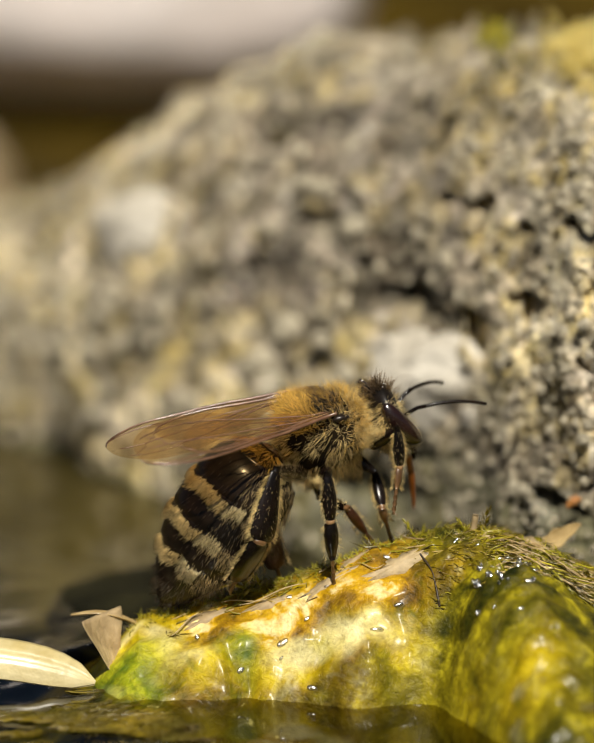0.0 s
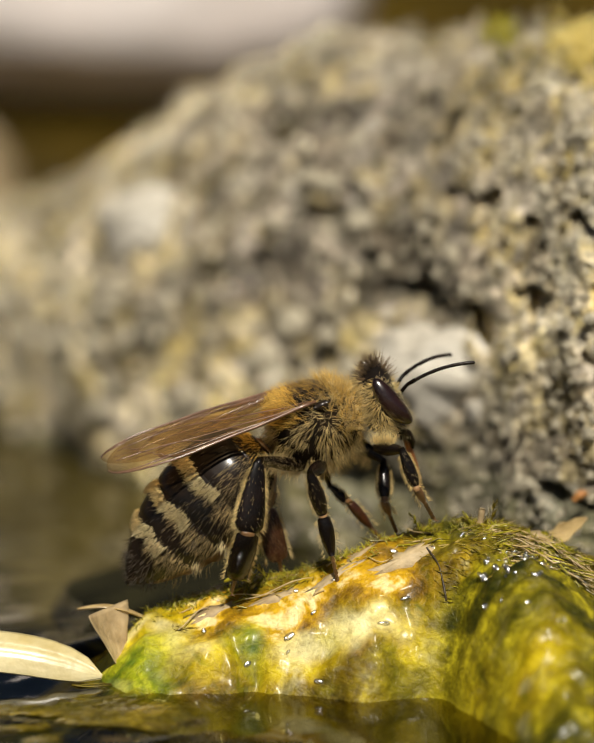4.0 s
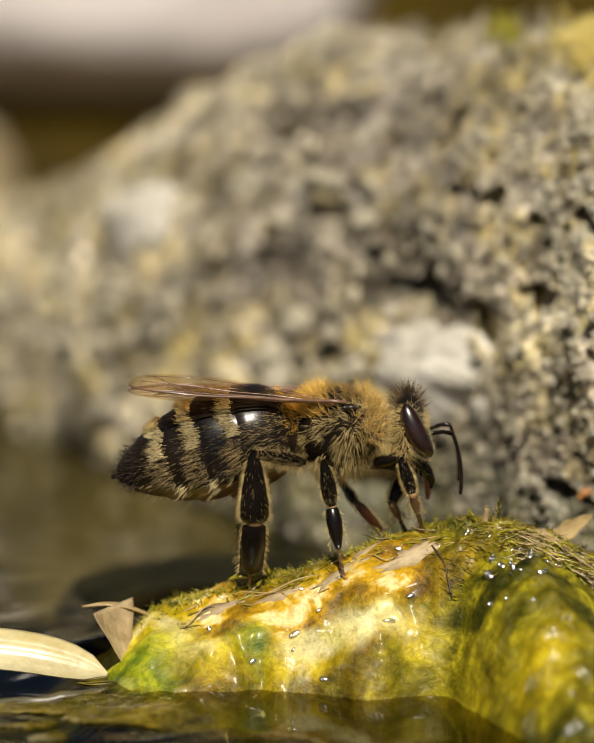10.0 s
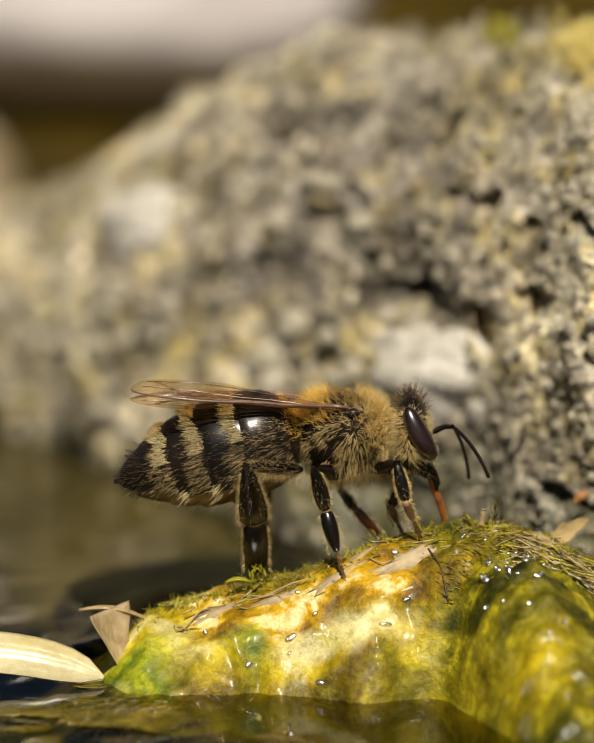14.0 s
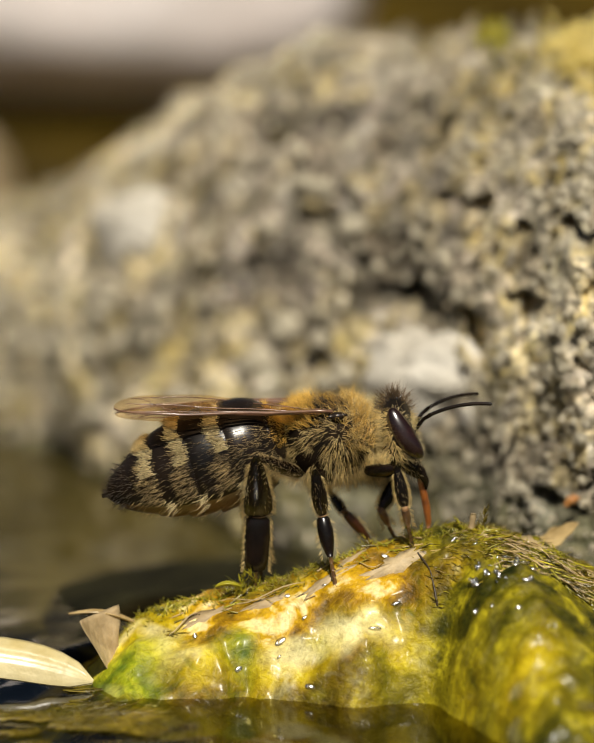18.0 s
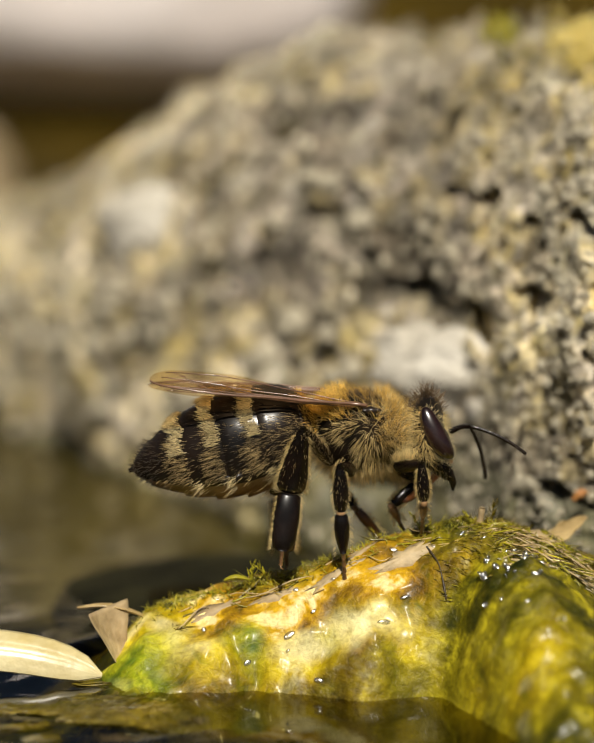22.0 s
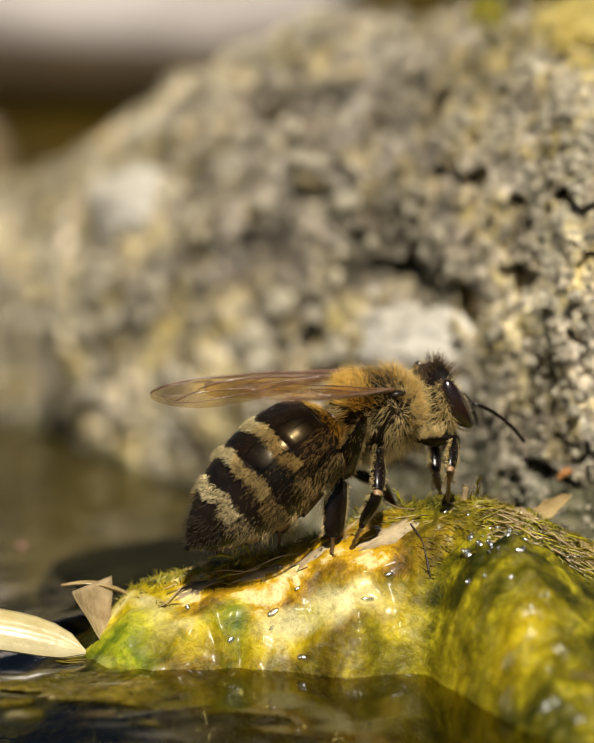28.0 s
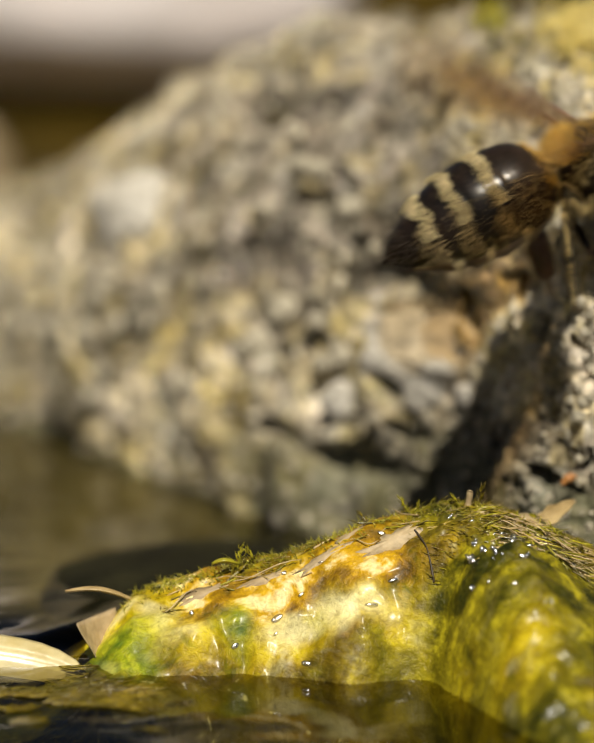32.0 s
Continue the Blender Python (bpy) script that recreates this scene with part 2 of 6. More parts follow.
# ---- materials ----
def make_rock():
    m, n, l, b = fresh("porous stone")
    big = noise_node(n, l, 0.16, 5, 0.6, 0.4)
    grit = noise_node(n, l, 2.0, 3, 0.6, 0.2, kind="cells")
    fine = noise_node(n, l, 2.6, 5, 0.7)
    mid = noise_node(n, l, 0.55, 4, 0.6, 0.5)
    col = ramp_node(n, l, big.outputs[0], [(0.34, (0.20, 0.17, 0.12)), (0.5, (0.41, 0.365, 0.285)), (0.66, (0.60, 0.54, 0.41))]).outputs[0]
    cell = ramp_node(n, l, grit.outputs["Color"], [(0.1, (0.10, 0.10, 0.085)), (0.38, (0.33, 0.30, 0.225)), (0.62, (0.50, 0.45, 0.32)), (0.9, (0.66, 0.62, 0.54))]).outputs[0]
    col = mixed(n, l, col, cell, 0.5)
    att = n.new("ShaderNodeAttribute")
    att.attribute_name = "growth"
    grey = ramp_node(n, l, mid.outputs[0], [(0.35, (0.09, 0.08, 0.068)), (0.55, (0.28, 0.243, 0.20)), (0.7, (0.46, 0.41, 0.345))]).outputs[0]
    grey = mixed(n, l, grey, cell, 0.25)
    col = mixed(n, l, grey, col, att.outputs["Fac"])
    lich = ramp_node(n, l, mid.outputs[0], [(0.49, (0, 0, 0)), (0.70, (0.8, 0.8, 0.8))]).outputs[0]
    lich = mixed(n, l, (0, 0, 0), lich, att.outputs["Fac"])
    col = mixed(n, l, col, (0.55, 0.45, 0.15), lich)
    dirt = ramp_node(n, l, fine.outputs[0], [(0.34, (0.22, 0.21, 0.18)), (0.56, (1.2, 1.18, 1.1))]).outputs[0]
    col = mixed(n, l, col, dirt, 0.8, "MULTIPLY")
    tone = n.new("ShaderNodeAttribute")
    tone.attribute_name = "tone"
    col = mixed(n, l, col, tone.outputs["Color"], 1.0, "MULTIPLY")
    # mask that mixes dark olive into the colour of the stone's foot
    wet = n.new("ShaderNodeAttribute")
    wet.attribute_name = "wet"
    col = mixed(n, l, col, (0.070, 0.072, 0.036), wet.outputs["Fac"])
    blot = noise_node(n, l, 0.30, 3, 0.5, 0.6)
    stain = ramp_node(n, l, blot.outputs[0], [(0.36, (0.28, 0.26, 0.20)), (0.47, (1.08, 1.06, 1.02)), (0.64, (1.38, 1.36, 1.30))]).outputs[0]
    col = mixed(n, l, col, stain, 0.75, "MULTIPLY")
    l.new(col, b.inputs["Base Color"])
    b.inputs["Roughness"].default_value, b.inputs["Specular IOR Level"].default_value = 0.75, 0.2
    k = bumped(n, l, b, grit.outputs["Distance"], 0.25, 0.5)
    bumped(n, l, b, fine.outputs[0], 0.15, 0.7, k)
    return m


def make_algae():
    m, n, l, b = fresh("wet algae on stone")
    big = noise_node(n, l, 0.30, 3, 0.5, 0.4)
    mid = noise_node(n, l, 0.62, 4, 0.62, 0.35)
    fine = noise_node(n, l, 3.5, 4, 0.65, 0.5)
    spot = noise_node(n, l, 0.42, 2, 0.5, 0.5)
    spot.noise_dimensions = "4D"
    spot.inputs["W"].default_value = 3.7
    att = n.new("ShaderNodeAttribute")
    att.attribute_name = "growth"
    sep = n.new("ShaderNodeSeparateColor")
    l.new(att.outputs["Color"], sep.inputs[0])
    moss, rim, foot = sep.outputs
    # bare front: olive, amber, yellow and cream in patches
    col = ramp_node(n, l, big.outputs[0], [(0.35, (0.05, 0.08, 0.003)), (0.43, (0.30, 0.21, 0.002)), (0.52, (0.62, 0.48, 0.004)), (0.66, (0.80, 0.69, 0.03))]).outputs[0]
    more = ramp_node(n, l, mid.outputs[0], [(0.35, (0.06, 0.08, 0.003)), (0.44, (0.33, 0.22, 0.003)), (0.58, (0.66, 0.51, 0.02)), (0.68, (0.82, 0.71, 0.22))]).outputs[0]
    col = mixed(n, l, col, more, 0.5)
    cream = ramp_node(n, l, spot.outputs[0], [(0.57, (0, 0, 0)), (0.66, (0.6, 0.6, 0.6))]).outputs[0]
    patch = n.new("ShaderNodeAttribute")
    patch.attribute_name = "bloom"
    cream = mixed(n, l, cream, patch.outputs["Color"], 1.0, "ADD")
    col = mixed(n, l, col, (0.86, 0.77, 0.40), cream)
    # amber and brown along the top
    crest_col = ramp_node(n, l, mid.outputs[0], [(0.36, (0.05, 0.024, 0.002)), (0.47, (0.22, 0.105, 0.004)), (0.57, (0.52, 0.29, 0.006)), (0.66, (0.86, 0.70, 0.36))]).outputs[0]
    col = mixed(n, l, col, crest_col, rim)
    # green films
    film_col = ramp_node(n, l, mid.outputs[0], [(0.34, (0.05, 0.11, 0.006)), (0.50, (0.20, 0.25, 0.008)), (0.66, (0.58, 0.56, 0.03))]).outputs[0]
    col = mixed(n, l, col, film_col, foot)
    tufts = noise_node(n, l, 0.8, 5, 0.62, 0.3)
    green = ramp_node(n, l, tufts.outputs[0], [(0.36, (0.014, 0.018, 0.002)), (0.46, (0.055, 0.052, 0.003)), (0.56, (0.15, 0.128, 0.005)), (0.68, (0.40, 0.34, 0.014))]).outputs[0]
    col = mixed(n, l, col, green, moss)
    # painted darkness of the part below the waterline
    sunk = n.new("ShaderNodeAttribute")
    sunk.attribute_name = "sunk"
    col = mixed(n, l, col, (0.030, 0.026, 0.006), sunk.outputs["Fac"])
    dirt = ramp_node(n, l, fine.outputs[0], [(0.3, (0.30, 0.26, 0.15)), (0.6, (1.1, 1.1, 1.0))]).outputs[0]
    col = mixed(n, l, col, dirt, 0.5, "MULTIPLY")
    l.new(col, b.inputs["Base Color"])
    b.inputs["Roughness"].default_value = 0.42
    b.inputs["Coat Weight"].default_value, b.inputs["Coat Roughness"].default_value = 0.14, 0.22
    b.inputs["Specular IOR Level"].default_value = 0.15
    wet = n.new("ShaderNodeBump")
    wet.inputs["Strength"].default_value, wet.inputs["Distance"].default_value = 0.6, 0.5 * MM
    slick = noise_node(n, l, 0.75, 1.5, 0.5, 0.5)
    l.new(slick.outputs[0], wet.inputs["Height"])
    l.new(wet.outputs[0], b.inputs["Coat Normal"])
    k = bumped(n, l, b, mid.outputs[0], 0.35, 0.6)
    bumped(n, l, b, fine.outputs[0], 0.14, 0.6, k)
    return m


def make_water():
    m, n, l, b = fresh("pond water")
    rip = noise_node(n, l, 0.16, 3, 0.5, 0.4)
    clear = n.new("ShaderNodeBsdfTransparent")
    clear.inputs[0].default_value = (0.62, 0.58, 0.34, 1)
    gloss = n.new("ShaderNodeBsdfGlossy")
    gloss.inputs["Roughness"].default_value = 0.07
    k = n.new("ShaderNodeBump")
    k.inputs["Strength"].default_value, k.inputs["Distance"].default_value = 0.08, 0.0004
    l.new(rip.outputs[0], k.inputs["Height"])
    fr = n.new("ShaderNodeFresnel")
    fr.inputs["IOR"].default_value = 1.33
    mix = n.new("ShaderNodeMixShader")
    for node in (gloss, fr):
        l.new(k.outputs[0], node.inputs["Normal"])
    l.new(fr.outputs[0], mix.inputs[0])
    l.new(clear.outputs[0], mix.inputs[1])
    l.new(gloss.outputs[0], mix.inputs[2])
    l.new(mix.outputs[0], n["Material Output"].inputs[0])
    return m


def make_wing():
    m, n, l, b = fresh("wing membrane")
    fine = noise_node(n, l, 1.2, 3, 0.6)
    b.inputs["Base Color"].default_value = (0.34, 0.26, 0.17, 1)
    b.inputs["Roughness"].default_value = 0.22
    b.inputs["Coat Weight"].default_value = 0.4
    bumped(n, l, b, fine.outputs[0], 0.08, 0.6)
    clear = n.new("ShaderNodeBsdfTransparent")
    clear.inputs[0].default_value = (0.92, 0.85, 0.72, 1)
    mix = n.new("ShaderNodeMixShader")
    mix.inputs[0].default_value = 0.055
    l.new(clear.outputs[0], mix.inputs[1])
    l.new(b.outputs[0], mix.inputs[2])
    l.new(mix.outputs[0], n["Material Output"].inputs[0])
    return m


ROCK = make_rock()
ALGAE = make_algae()
WATER = make_water()
MEMBRANE = make_wing()
SOIL = surface("dark wet soil", (0.016, 0.010, 0.0006), (0.075, 0.047, 0.003), 0.12, 0.9, 6, 0.4)
SOIL.node_tree.nodes["Principled BSDF"].inputs["Specular IOR Level"].default_value = 0.1
SILT = surface("brown pond silt", (0.060, 0.053, 0.036), (0.185, 0.162, 0.115), 0.14, 0.9, 5, 0.2)
DARK_PATCH = surface("black-green water patch", (0.004, 0.004, 0.002), (0.022, 0.020, 0.008), 0.5, 0.7, 5, 0.1)
DARK_PATCH.node_tree.nodes["Principled BSDF"].inputs["Specular IOR Level"].default_value = 0.1
PALE = surface("pale limestone", (0.78, 0.68, 0.63), (0.90, 0.84, 0.82), 0.05, 0.8, 8, 0.3, 0.2)
LIME = surface("white limestone pebble", (0.48, 0.43, 0.34), (0.78, 0.73, 0.63), 0.7, 0.75, 5, 0.35, 0.45)
GRIT = surface("stone grain", (0.13, 0.115, 0.08), (0.58, 0.51, 0.37), 0.8, 0.7, 4, 0.1, 0.5, spread=0.65)
CHITIN = surface("black-brown chitin", (0.005, 0.004, 0.003), (0.018, 0.011, 0.007), 0.9, 0.45, 12, 0.005, 0.3, coat=0.7, varnish=0.23)
CHITIN.node_tree.nodes["Principled BSDF"].inputs["Specular IOR Level"].default_value = 0.08
LEGS = surface("dark leg chitin", (0.002, 0.0015, 0.001), (0.010, 0.005, 0.003), 1.2, 0.5, 5, 0.010, 0.3, coat=0.8, varnish=0.24)
LEGS.node_tree.nodes["Principled BSDF"].inputs["Specular IOR Level"].default_value = 0.04
THORAX_M = surface("furry thorax skin", (0.006, 0.005, 0.003), (0.022, 0.014, 0.008), 0.9, 0.65, 8, 0.004, 0.3)
THORAX_M.node_tree.nodes["Principled BSDF"].inputs["Specular IOR Level"].default_value = 0.05
AMBER = surface("amber chitin", (0.10, 0.026, 0.004), (0.38, 0.115, 0.015), 1.4, 0.3, 8, 0.01, 0.3, coat=1.0, varnish=0.28)
BELLY = surface("brown belly plate", (0.05, 0.025, 0.010), (0.16, 0.085, 0.03), 1.0, 0.35, 8, 0.02, 0.3)
EYE_M = surface("compound eye", (0.004, 0.0012, 0.0006), (0.022, 0.006, 0.003), 0.6, 0.30, 8, 0, 0.2, coat=1.0, varnish=0.23)
EYE_M.node_tree.nodes["Principled BSDF"].inputs["Specular IOR Level"].default_value = 0.15
for gloss_mat, index in ((EYE_M, 1.9), (LEGS, 1.5), (CHITIN, 1.42)):
    gloss_mat.node_tree.nodes["Principled BSDF"].inputs["Coat IOR"].default_value = index
VEIN = surface("wing vein", (0.09, 0.04, 0.02), (0.25, 0.13, 0.075), 1.0, 0.36, 6, 0.0, 0.3, coat=1.0, varnish=0.24)
FOOT = surface("brown foot chitin", (0.06, 0.026, 0.009), (0.21, 0.11, 0.042), 2.0, 0.35, 6, 0.0, 0.3, coat=0.6, varnish=0.3)
RUSSET = surface("reddish brown chitin", (0.016, 0.004, 0.002), (0.06, 0.016, 0.006), 1.6, 0.35, 6, 0.004, 0.3, coat=0.4, varnish=0.3)
DIM = surface("dull straw hair", (0.16, 0.105, 0.035), (0.50, 0.36, 0.15), 0.9, 0.55, 4, 0, 0.2, spread=0.5)
GOLD = surface("golden hair", (0.43, 0.235, 0.022), (0.84, 0.52, 0.10), 0.9, 0.5, 4, 0, 0.2, spread=0.35)
STRAW = surface("straw hair", (0.36, 0.24, 0.066), (0.86, 0.66, 0.29), 0.9, 0.5, 4, 0, 0.2, spread=0.5)
CREAM = surface("cream felt hair", (0.44, 0.34, 0.15), (0.76, 0.63, 0.35), 0.9, 0.55, 4, 0, 0.2, spread=0.35)
BROWN = surface("brown hair", (0.06, 0.036, 0.016), (0.20, 0.125, 0.055), 0.9, 0.5, 4, 0, 0.2, spread=0.4)
SOOT = surface("black-brown hair", (0.012, 0.007, 0.003), (0.06, 0.038, 0.016), 0.9, 0.5, 4, 0, 0.2, spread=0.4)
MOSS = surface("wet moss", (0.05, 0.045, 0.003), (0.28, 0.20, 0.012), 0.35, 0.3, 6, 0, 0.25, coat=0.15, spread=0.6)
BRIGHT_MOSS = surface("bright moss shoot", (0.16, 0.145, 0.006), (0.46, 0.40, 0.02), 0.5, 0.35, 6, 0, 0.25, coat=0.3, spread=0.4)
DRY = surface("dry plant fibre", (0.26, 0.17, 0.06), (0.58, 0.43, 0.20), 0.6, 0.4, 6, 0.02, 0.3, coat=0.3, spread=0.3)
REFLECTED = surface("pale yellow reflection", (0.46, 0.36, 0.14), (0.72, 0.64, 0.38), 0.25, 0.4, 5, 0.05, 0.2, coat=0.3)
YELLOW = surface("yellow lichen", (0.50, 0.38, 0.08), (0.80, 0.66, 0.24), 0.8, 0.6, 5, 0.03, 0.3, spread=0.3)
STONE = surface("tan stone", (0.22, 0.16, 0.085), (0.40, 0.31, 0.18), 0.2, 0.8, 6, 0.2)
TAN = surface("tan plant and reflection", (0.27, 0.18, 0.08), (0.52, 0.40, 0.22), 0.4, 0.6, 5, 0.08, 0.4)
JOINT = surface("pale joint", (0.26, 0.13, 0.05), (0.50, 0.32, 0.16), 1.4, 0.4, 8, 0.01, 0.3)
PETAL = surface("pink petal", (0.50, 0.22, 0.18), (0.75, 0.42, 0.36), 2.0, 0.5, 4, 0, 0.2)
ORANGE = surface("rusty fibre", (0.30, 0.11, 0.02), (0.52, 0.24, 0.07), 0.8, 0.45, 5, 0.02, 0.3)

# ---- ground, water, stones ----
def make_ground():
    k = np.concatenate([-np.geomspace(2500, 160, 12), np.linspace(-150, 150, 61), np.geomspace(160, 2500, 12)])
    x, y = np.meshgrid(k, k, indexing="ij")
    p = np.stack([x.ravel(), y.ravel(), 0 * x.ravel()], -1)
    z = -9 + 12 * smooth(40, 80, p[:, 1]) + 50 * smooth(110, 260, p[:, 1]) + 2.5 * fbm(p / 25.0, 4, 5)
    z += 60 * smooth(120, 400, np.abs(p[:, 0])) * (1 - smooth(75, 230, p[:, 1])) + 50 * smooth(260, 600, -p[:, 1])
    p[:, 2] = z
    tagged(solid("ground", p, grid_faces(len(k), len(k)), SOIL), "dark wet soil of the pond's bed and bank", "ground", kind="structure")


def make_pond():
    kx, ky = np.linspace(-60, 40, 260), np.linspace(-30, 70, 260)
    kx = np.concatenate([[-230], kx, [210]])
    ky = np.concatenate([[-330], ky, [130]])
    x, y = np.meshgrid(kx, ky, indexing="ij")
    p = np.stack([x.ravel(), y.ravel(), 0 * x.ravel()], -1)
    ring = np.hypot(p[:, 0] + 7.2, (p[:, 1] + 4.5) * 1.0)
    rise = 0.8 * smooth(-3.0, 0.3, mound_height(p[:, 0], p[:, 1])) * smooth(-1.5, 0.5, p[:, 1])
    p[:, 2] = -0.35 + rise + 0.05 * fbm(p / (9.0, 5.0, 1), 3, 9) + 0.035 * np.sin(ring * 4.2) * np.exp(-ring / 4.5) + 0.03 * fbm(p / (2.2, 1.0, 1), 2, 15)
    tagged(solid("water", p, grid_faces(len(kx), len(ky)), WATER), "still dark clear pond water with faint ripples", "water", kind="structure")


def crest(x):
    return np.interp(x, [-14, -10, -7.6, -5.8, -2.6, 0.2, 3.1, 4.9, 7.2, 9.3, 11.2, 14, 20], [-3.5, -2.0, -0.3, 1.7, 2.7, 3.5, 4.5, 4.95, 5.15, 4.5, 3.45, 2.4, 0.6])


def mound_height(x, y):
    c = crest(x)
    yc = -1.25
    front = 4.0 + 9.5 * smooth(4.2, 10.2, x)
    front = front + 0.75 * np.exp(-((x - 2.4) / 1.2) ** 2) - 0.3 * np.exp(-((x + 1.2) / 1.6) ** 2)
    front = front + 0.75 * fbm(np.stack([x / 1.7, y / 1.3, 0 * x], -1).reshape(-1, 3), 3, 25).reshape(np.shape(x)) * (1 - smooth(3, 6, x))
    back = 4.5 + 3.0 * smooth(4, 9, x)
    t = np.where(y < yc, (yc - y) / front, (y - yc) / back)
    z = c - (np.maximum(c, 0.5) + 0.6) * np.where(y < yc, t ** 1.75, t ** 2.0)
    crease = np.exp(-((x - 5.3 - 0.28 * (y + 6)) / 0.7) ** 2) * smooth(-2.6, -5.0, y)
    lobe = 0.9 * np.exp(-((x - 8.6) / 2.2) ** 2 - ((y + 7.0) / 2.4) ** 2)
    return np.maximum(z - 0.8 * crease + lobe, -8.0)


def mound_at(x, y):
    """Height of the mossy stone with its relief."""
    p = np.stack([x, y, 0 * x], -1)
    z = mound_height(x, y)
    z = z + 0.30 * fbm(p / 2.2, 3, 21) + 0.12 * fbm(p / (0.9, 0.5, 1), 3, 31)
    d, _ = lumps(p / (1.1, 0.8, 1), 3)
    clump, _ = lumps(p / (0.75, 0.6, 1), 13)
    return z + 0.16 * (0.55 - np.minimum(d, 0.9)) + 0.34 * (0.5 - np.minimum(clump, 0.9)) * smooth(4.0, 6.5, x)


def moss_cover(x, y):
    """How thickly moss grows: 1 on the hump and along its top, 0 on the bare front."""
    p = np.stack([x, y, 0 * x], -1)
    hump = smooth(3.9, 6.0, x + 0.25 * (y + 4))
    bare = np.exp(-((x - 8.6) / 1.5) ** 2 - ((y + 9.2) / 1.7) ** 2)
    top = smooth(-2.9, -1.7, y) * (0.4 + 0.6 * smooth(-4, 2, x))
    c = np.maximum(hump * (1 - 0.95 * bare), (0.42 + 0.33 * smooth(3, 5, x)) * top) + 0.55 * fbm(p / 1.6, 3, 61)
    return np.clip(c, 0, 1)


def film_cover(x, y):
    """Where a green film lies on the bare front: at the foot on one side and in a patch in the middle."""
    p = np.stack([x, y, 0 * x], -1)
    c = smooth(-3.6, -6.2, x) * smooth(-2.0, -3.2, y) + 1.0 * np.exp(-((x + 1.9) / 0.7) ** 2 - ((y + 3.5) / 0.6) ** 2)
    return np.clip(c + 0.5 * fbm(p / 1.3, 3, 67) * (c > 0.05), 0, 0.95)


def rim_cover(x, y):
    """The amber band below the top of the bare front."""
    p = np.stack([x, y, 0 * x], -1)
    c = smooth(-3.95, -3.3, y + 0.5 * fbm(p / 1.5, 2, 69)) * smooth(-5.5, -3.0, x)
    return np.clip(np.maximum(c, smooth(-4.45, -5.1, y + 0.6 * fbm(p / 1.2, 2, 63)) * (1 - smooth(2, 4, x))), 0, 0.9)


def bloom_cover(x, y):
    """Pale patches where the algae has bleached."""
    p = np.stack([x, y, 0 * x], -1)
    c = 0
    for cx, cy, rx, ry in ((-4.2, -3.65, 1.3, 0.5), (-0.2, -4.0, 0.9, 0.45), (2.8, -4.15, 1.4, 0.45), (-6.2, -1.9, 0.9, 0.4)):
        c = c + np.exp(-((x - cx) / rx) ** 2 - ((y - cy) / ry) ** 2)
    return np.clip(c * (1 + 1.2 * fbm(p / 0.9, 3, 65)) - 0.15, 0, 0.55)


def make_mound():
    kx, ky = np.linspace(-15, 20, 400), np.linspace(-16, 10, 300)
    x, y = np.meshgrid(kx, ky, indexing="ij")
    z = mound_at(x.ravel(), y.ravel())
    thing = empty_at("mossy_stone", 2, -2, -2, label="low wet stone covered in yellow-green algae at the water's edge", category="stone")
    o = np.array([2, -2, -2.0])
    body = solid("stone_body", np.stack([x.ravel(), y.ravel(), z], -1) - o, grid_faces(len(kx), len(ky)), ALGAE, thing)
    cover = body.data.color_attributes.new("growth", "FLOAT_COLOR", "POINT")
    c = moss_cover(x.ravel(), y.ravel())
    low = y.ravel() + 0.5 * fbm(np.stack([x.ravel(), y.ravel(), 0 * x.ravel()], -1) / 1.4, 3, 64)
    c = np.maximum(c, 0.8 * smooth(-4.55, -5.1, low) * (1 - smooth(4.5, 6.5, x.ravel())))
    cover.data.foreach_set("color", np.stack([c, rim_cover(x.ravel(), y.ravel()), film_cover(x.ravel(), y.ravel()), 1 + 0 * c], -1).astype(np.float32).ravel())
    pale = body.data.color_attributes.new("bloom", "FLOAT_COLOR", "POINT")
    c = bloom_cover(x.ravel(), y.ravel())
    pale.data.foreach_set("color", np.stack([c, c, c, 1 + 0 * c], -1).astype(np.float32).ravel())
    # colour darkens under water in place of the light that its depth takes
    deep = body.data.color_attributes.new("sunk", "FLOAT_COLOR", "POINT")
    c = 0.9 * smooth(-0.35, -1.1, z + 0.5 * fbm(np.stack([x.ravel(), y.ravel(), 0 * z], -1) / 1.1, 3, 66)) * (1 - 0.8 * smooth(5.5, 8, x.ravel()))
    deep.data.foreach_set("color", np.stack([c, c, c, 1 + 0 * c], -1).astype(np.float32).ravel())
    return thing, o


def rock_top(x):
    return np.interp(x, [-70, -42, -21.0, -11.7, -4.2, 1.5, 6.5, 12, 40], [0, 3, 5.4, 10.3, 15.9, 19.2, 20.3, 20.6, 20.6])


def rock_front(x):
    return np.where(x < 5.5, 15.5 + 1.1 * (5.5 - x) + 0.033 * np.clip(-2 - x, 0, 20) ** 2, np.maximum(15.5 - 1.55 * (x - 5.5), 5.5 - 0.1 * (x - 12)))


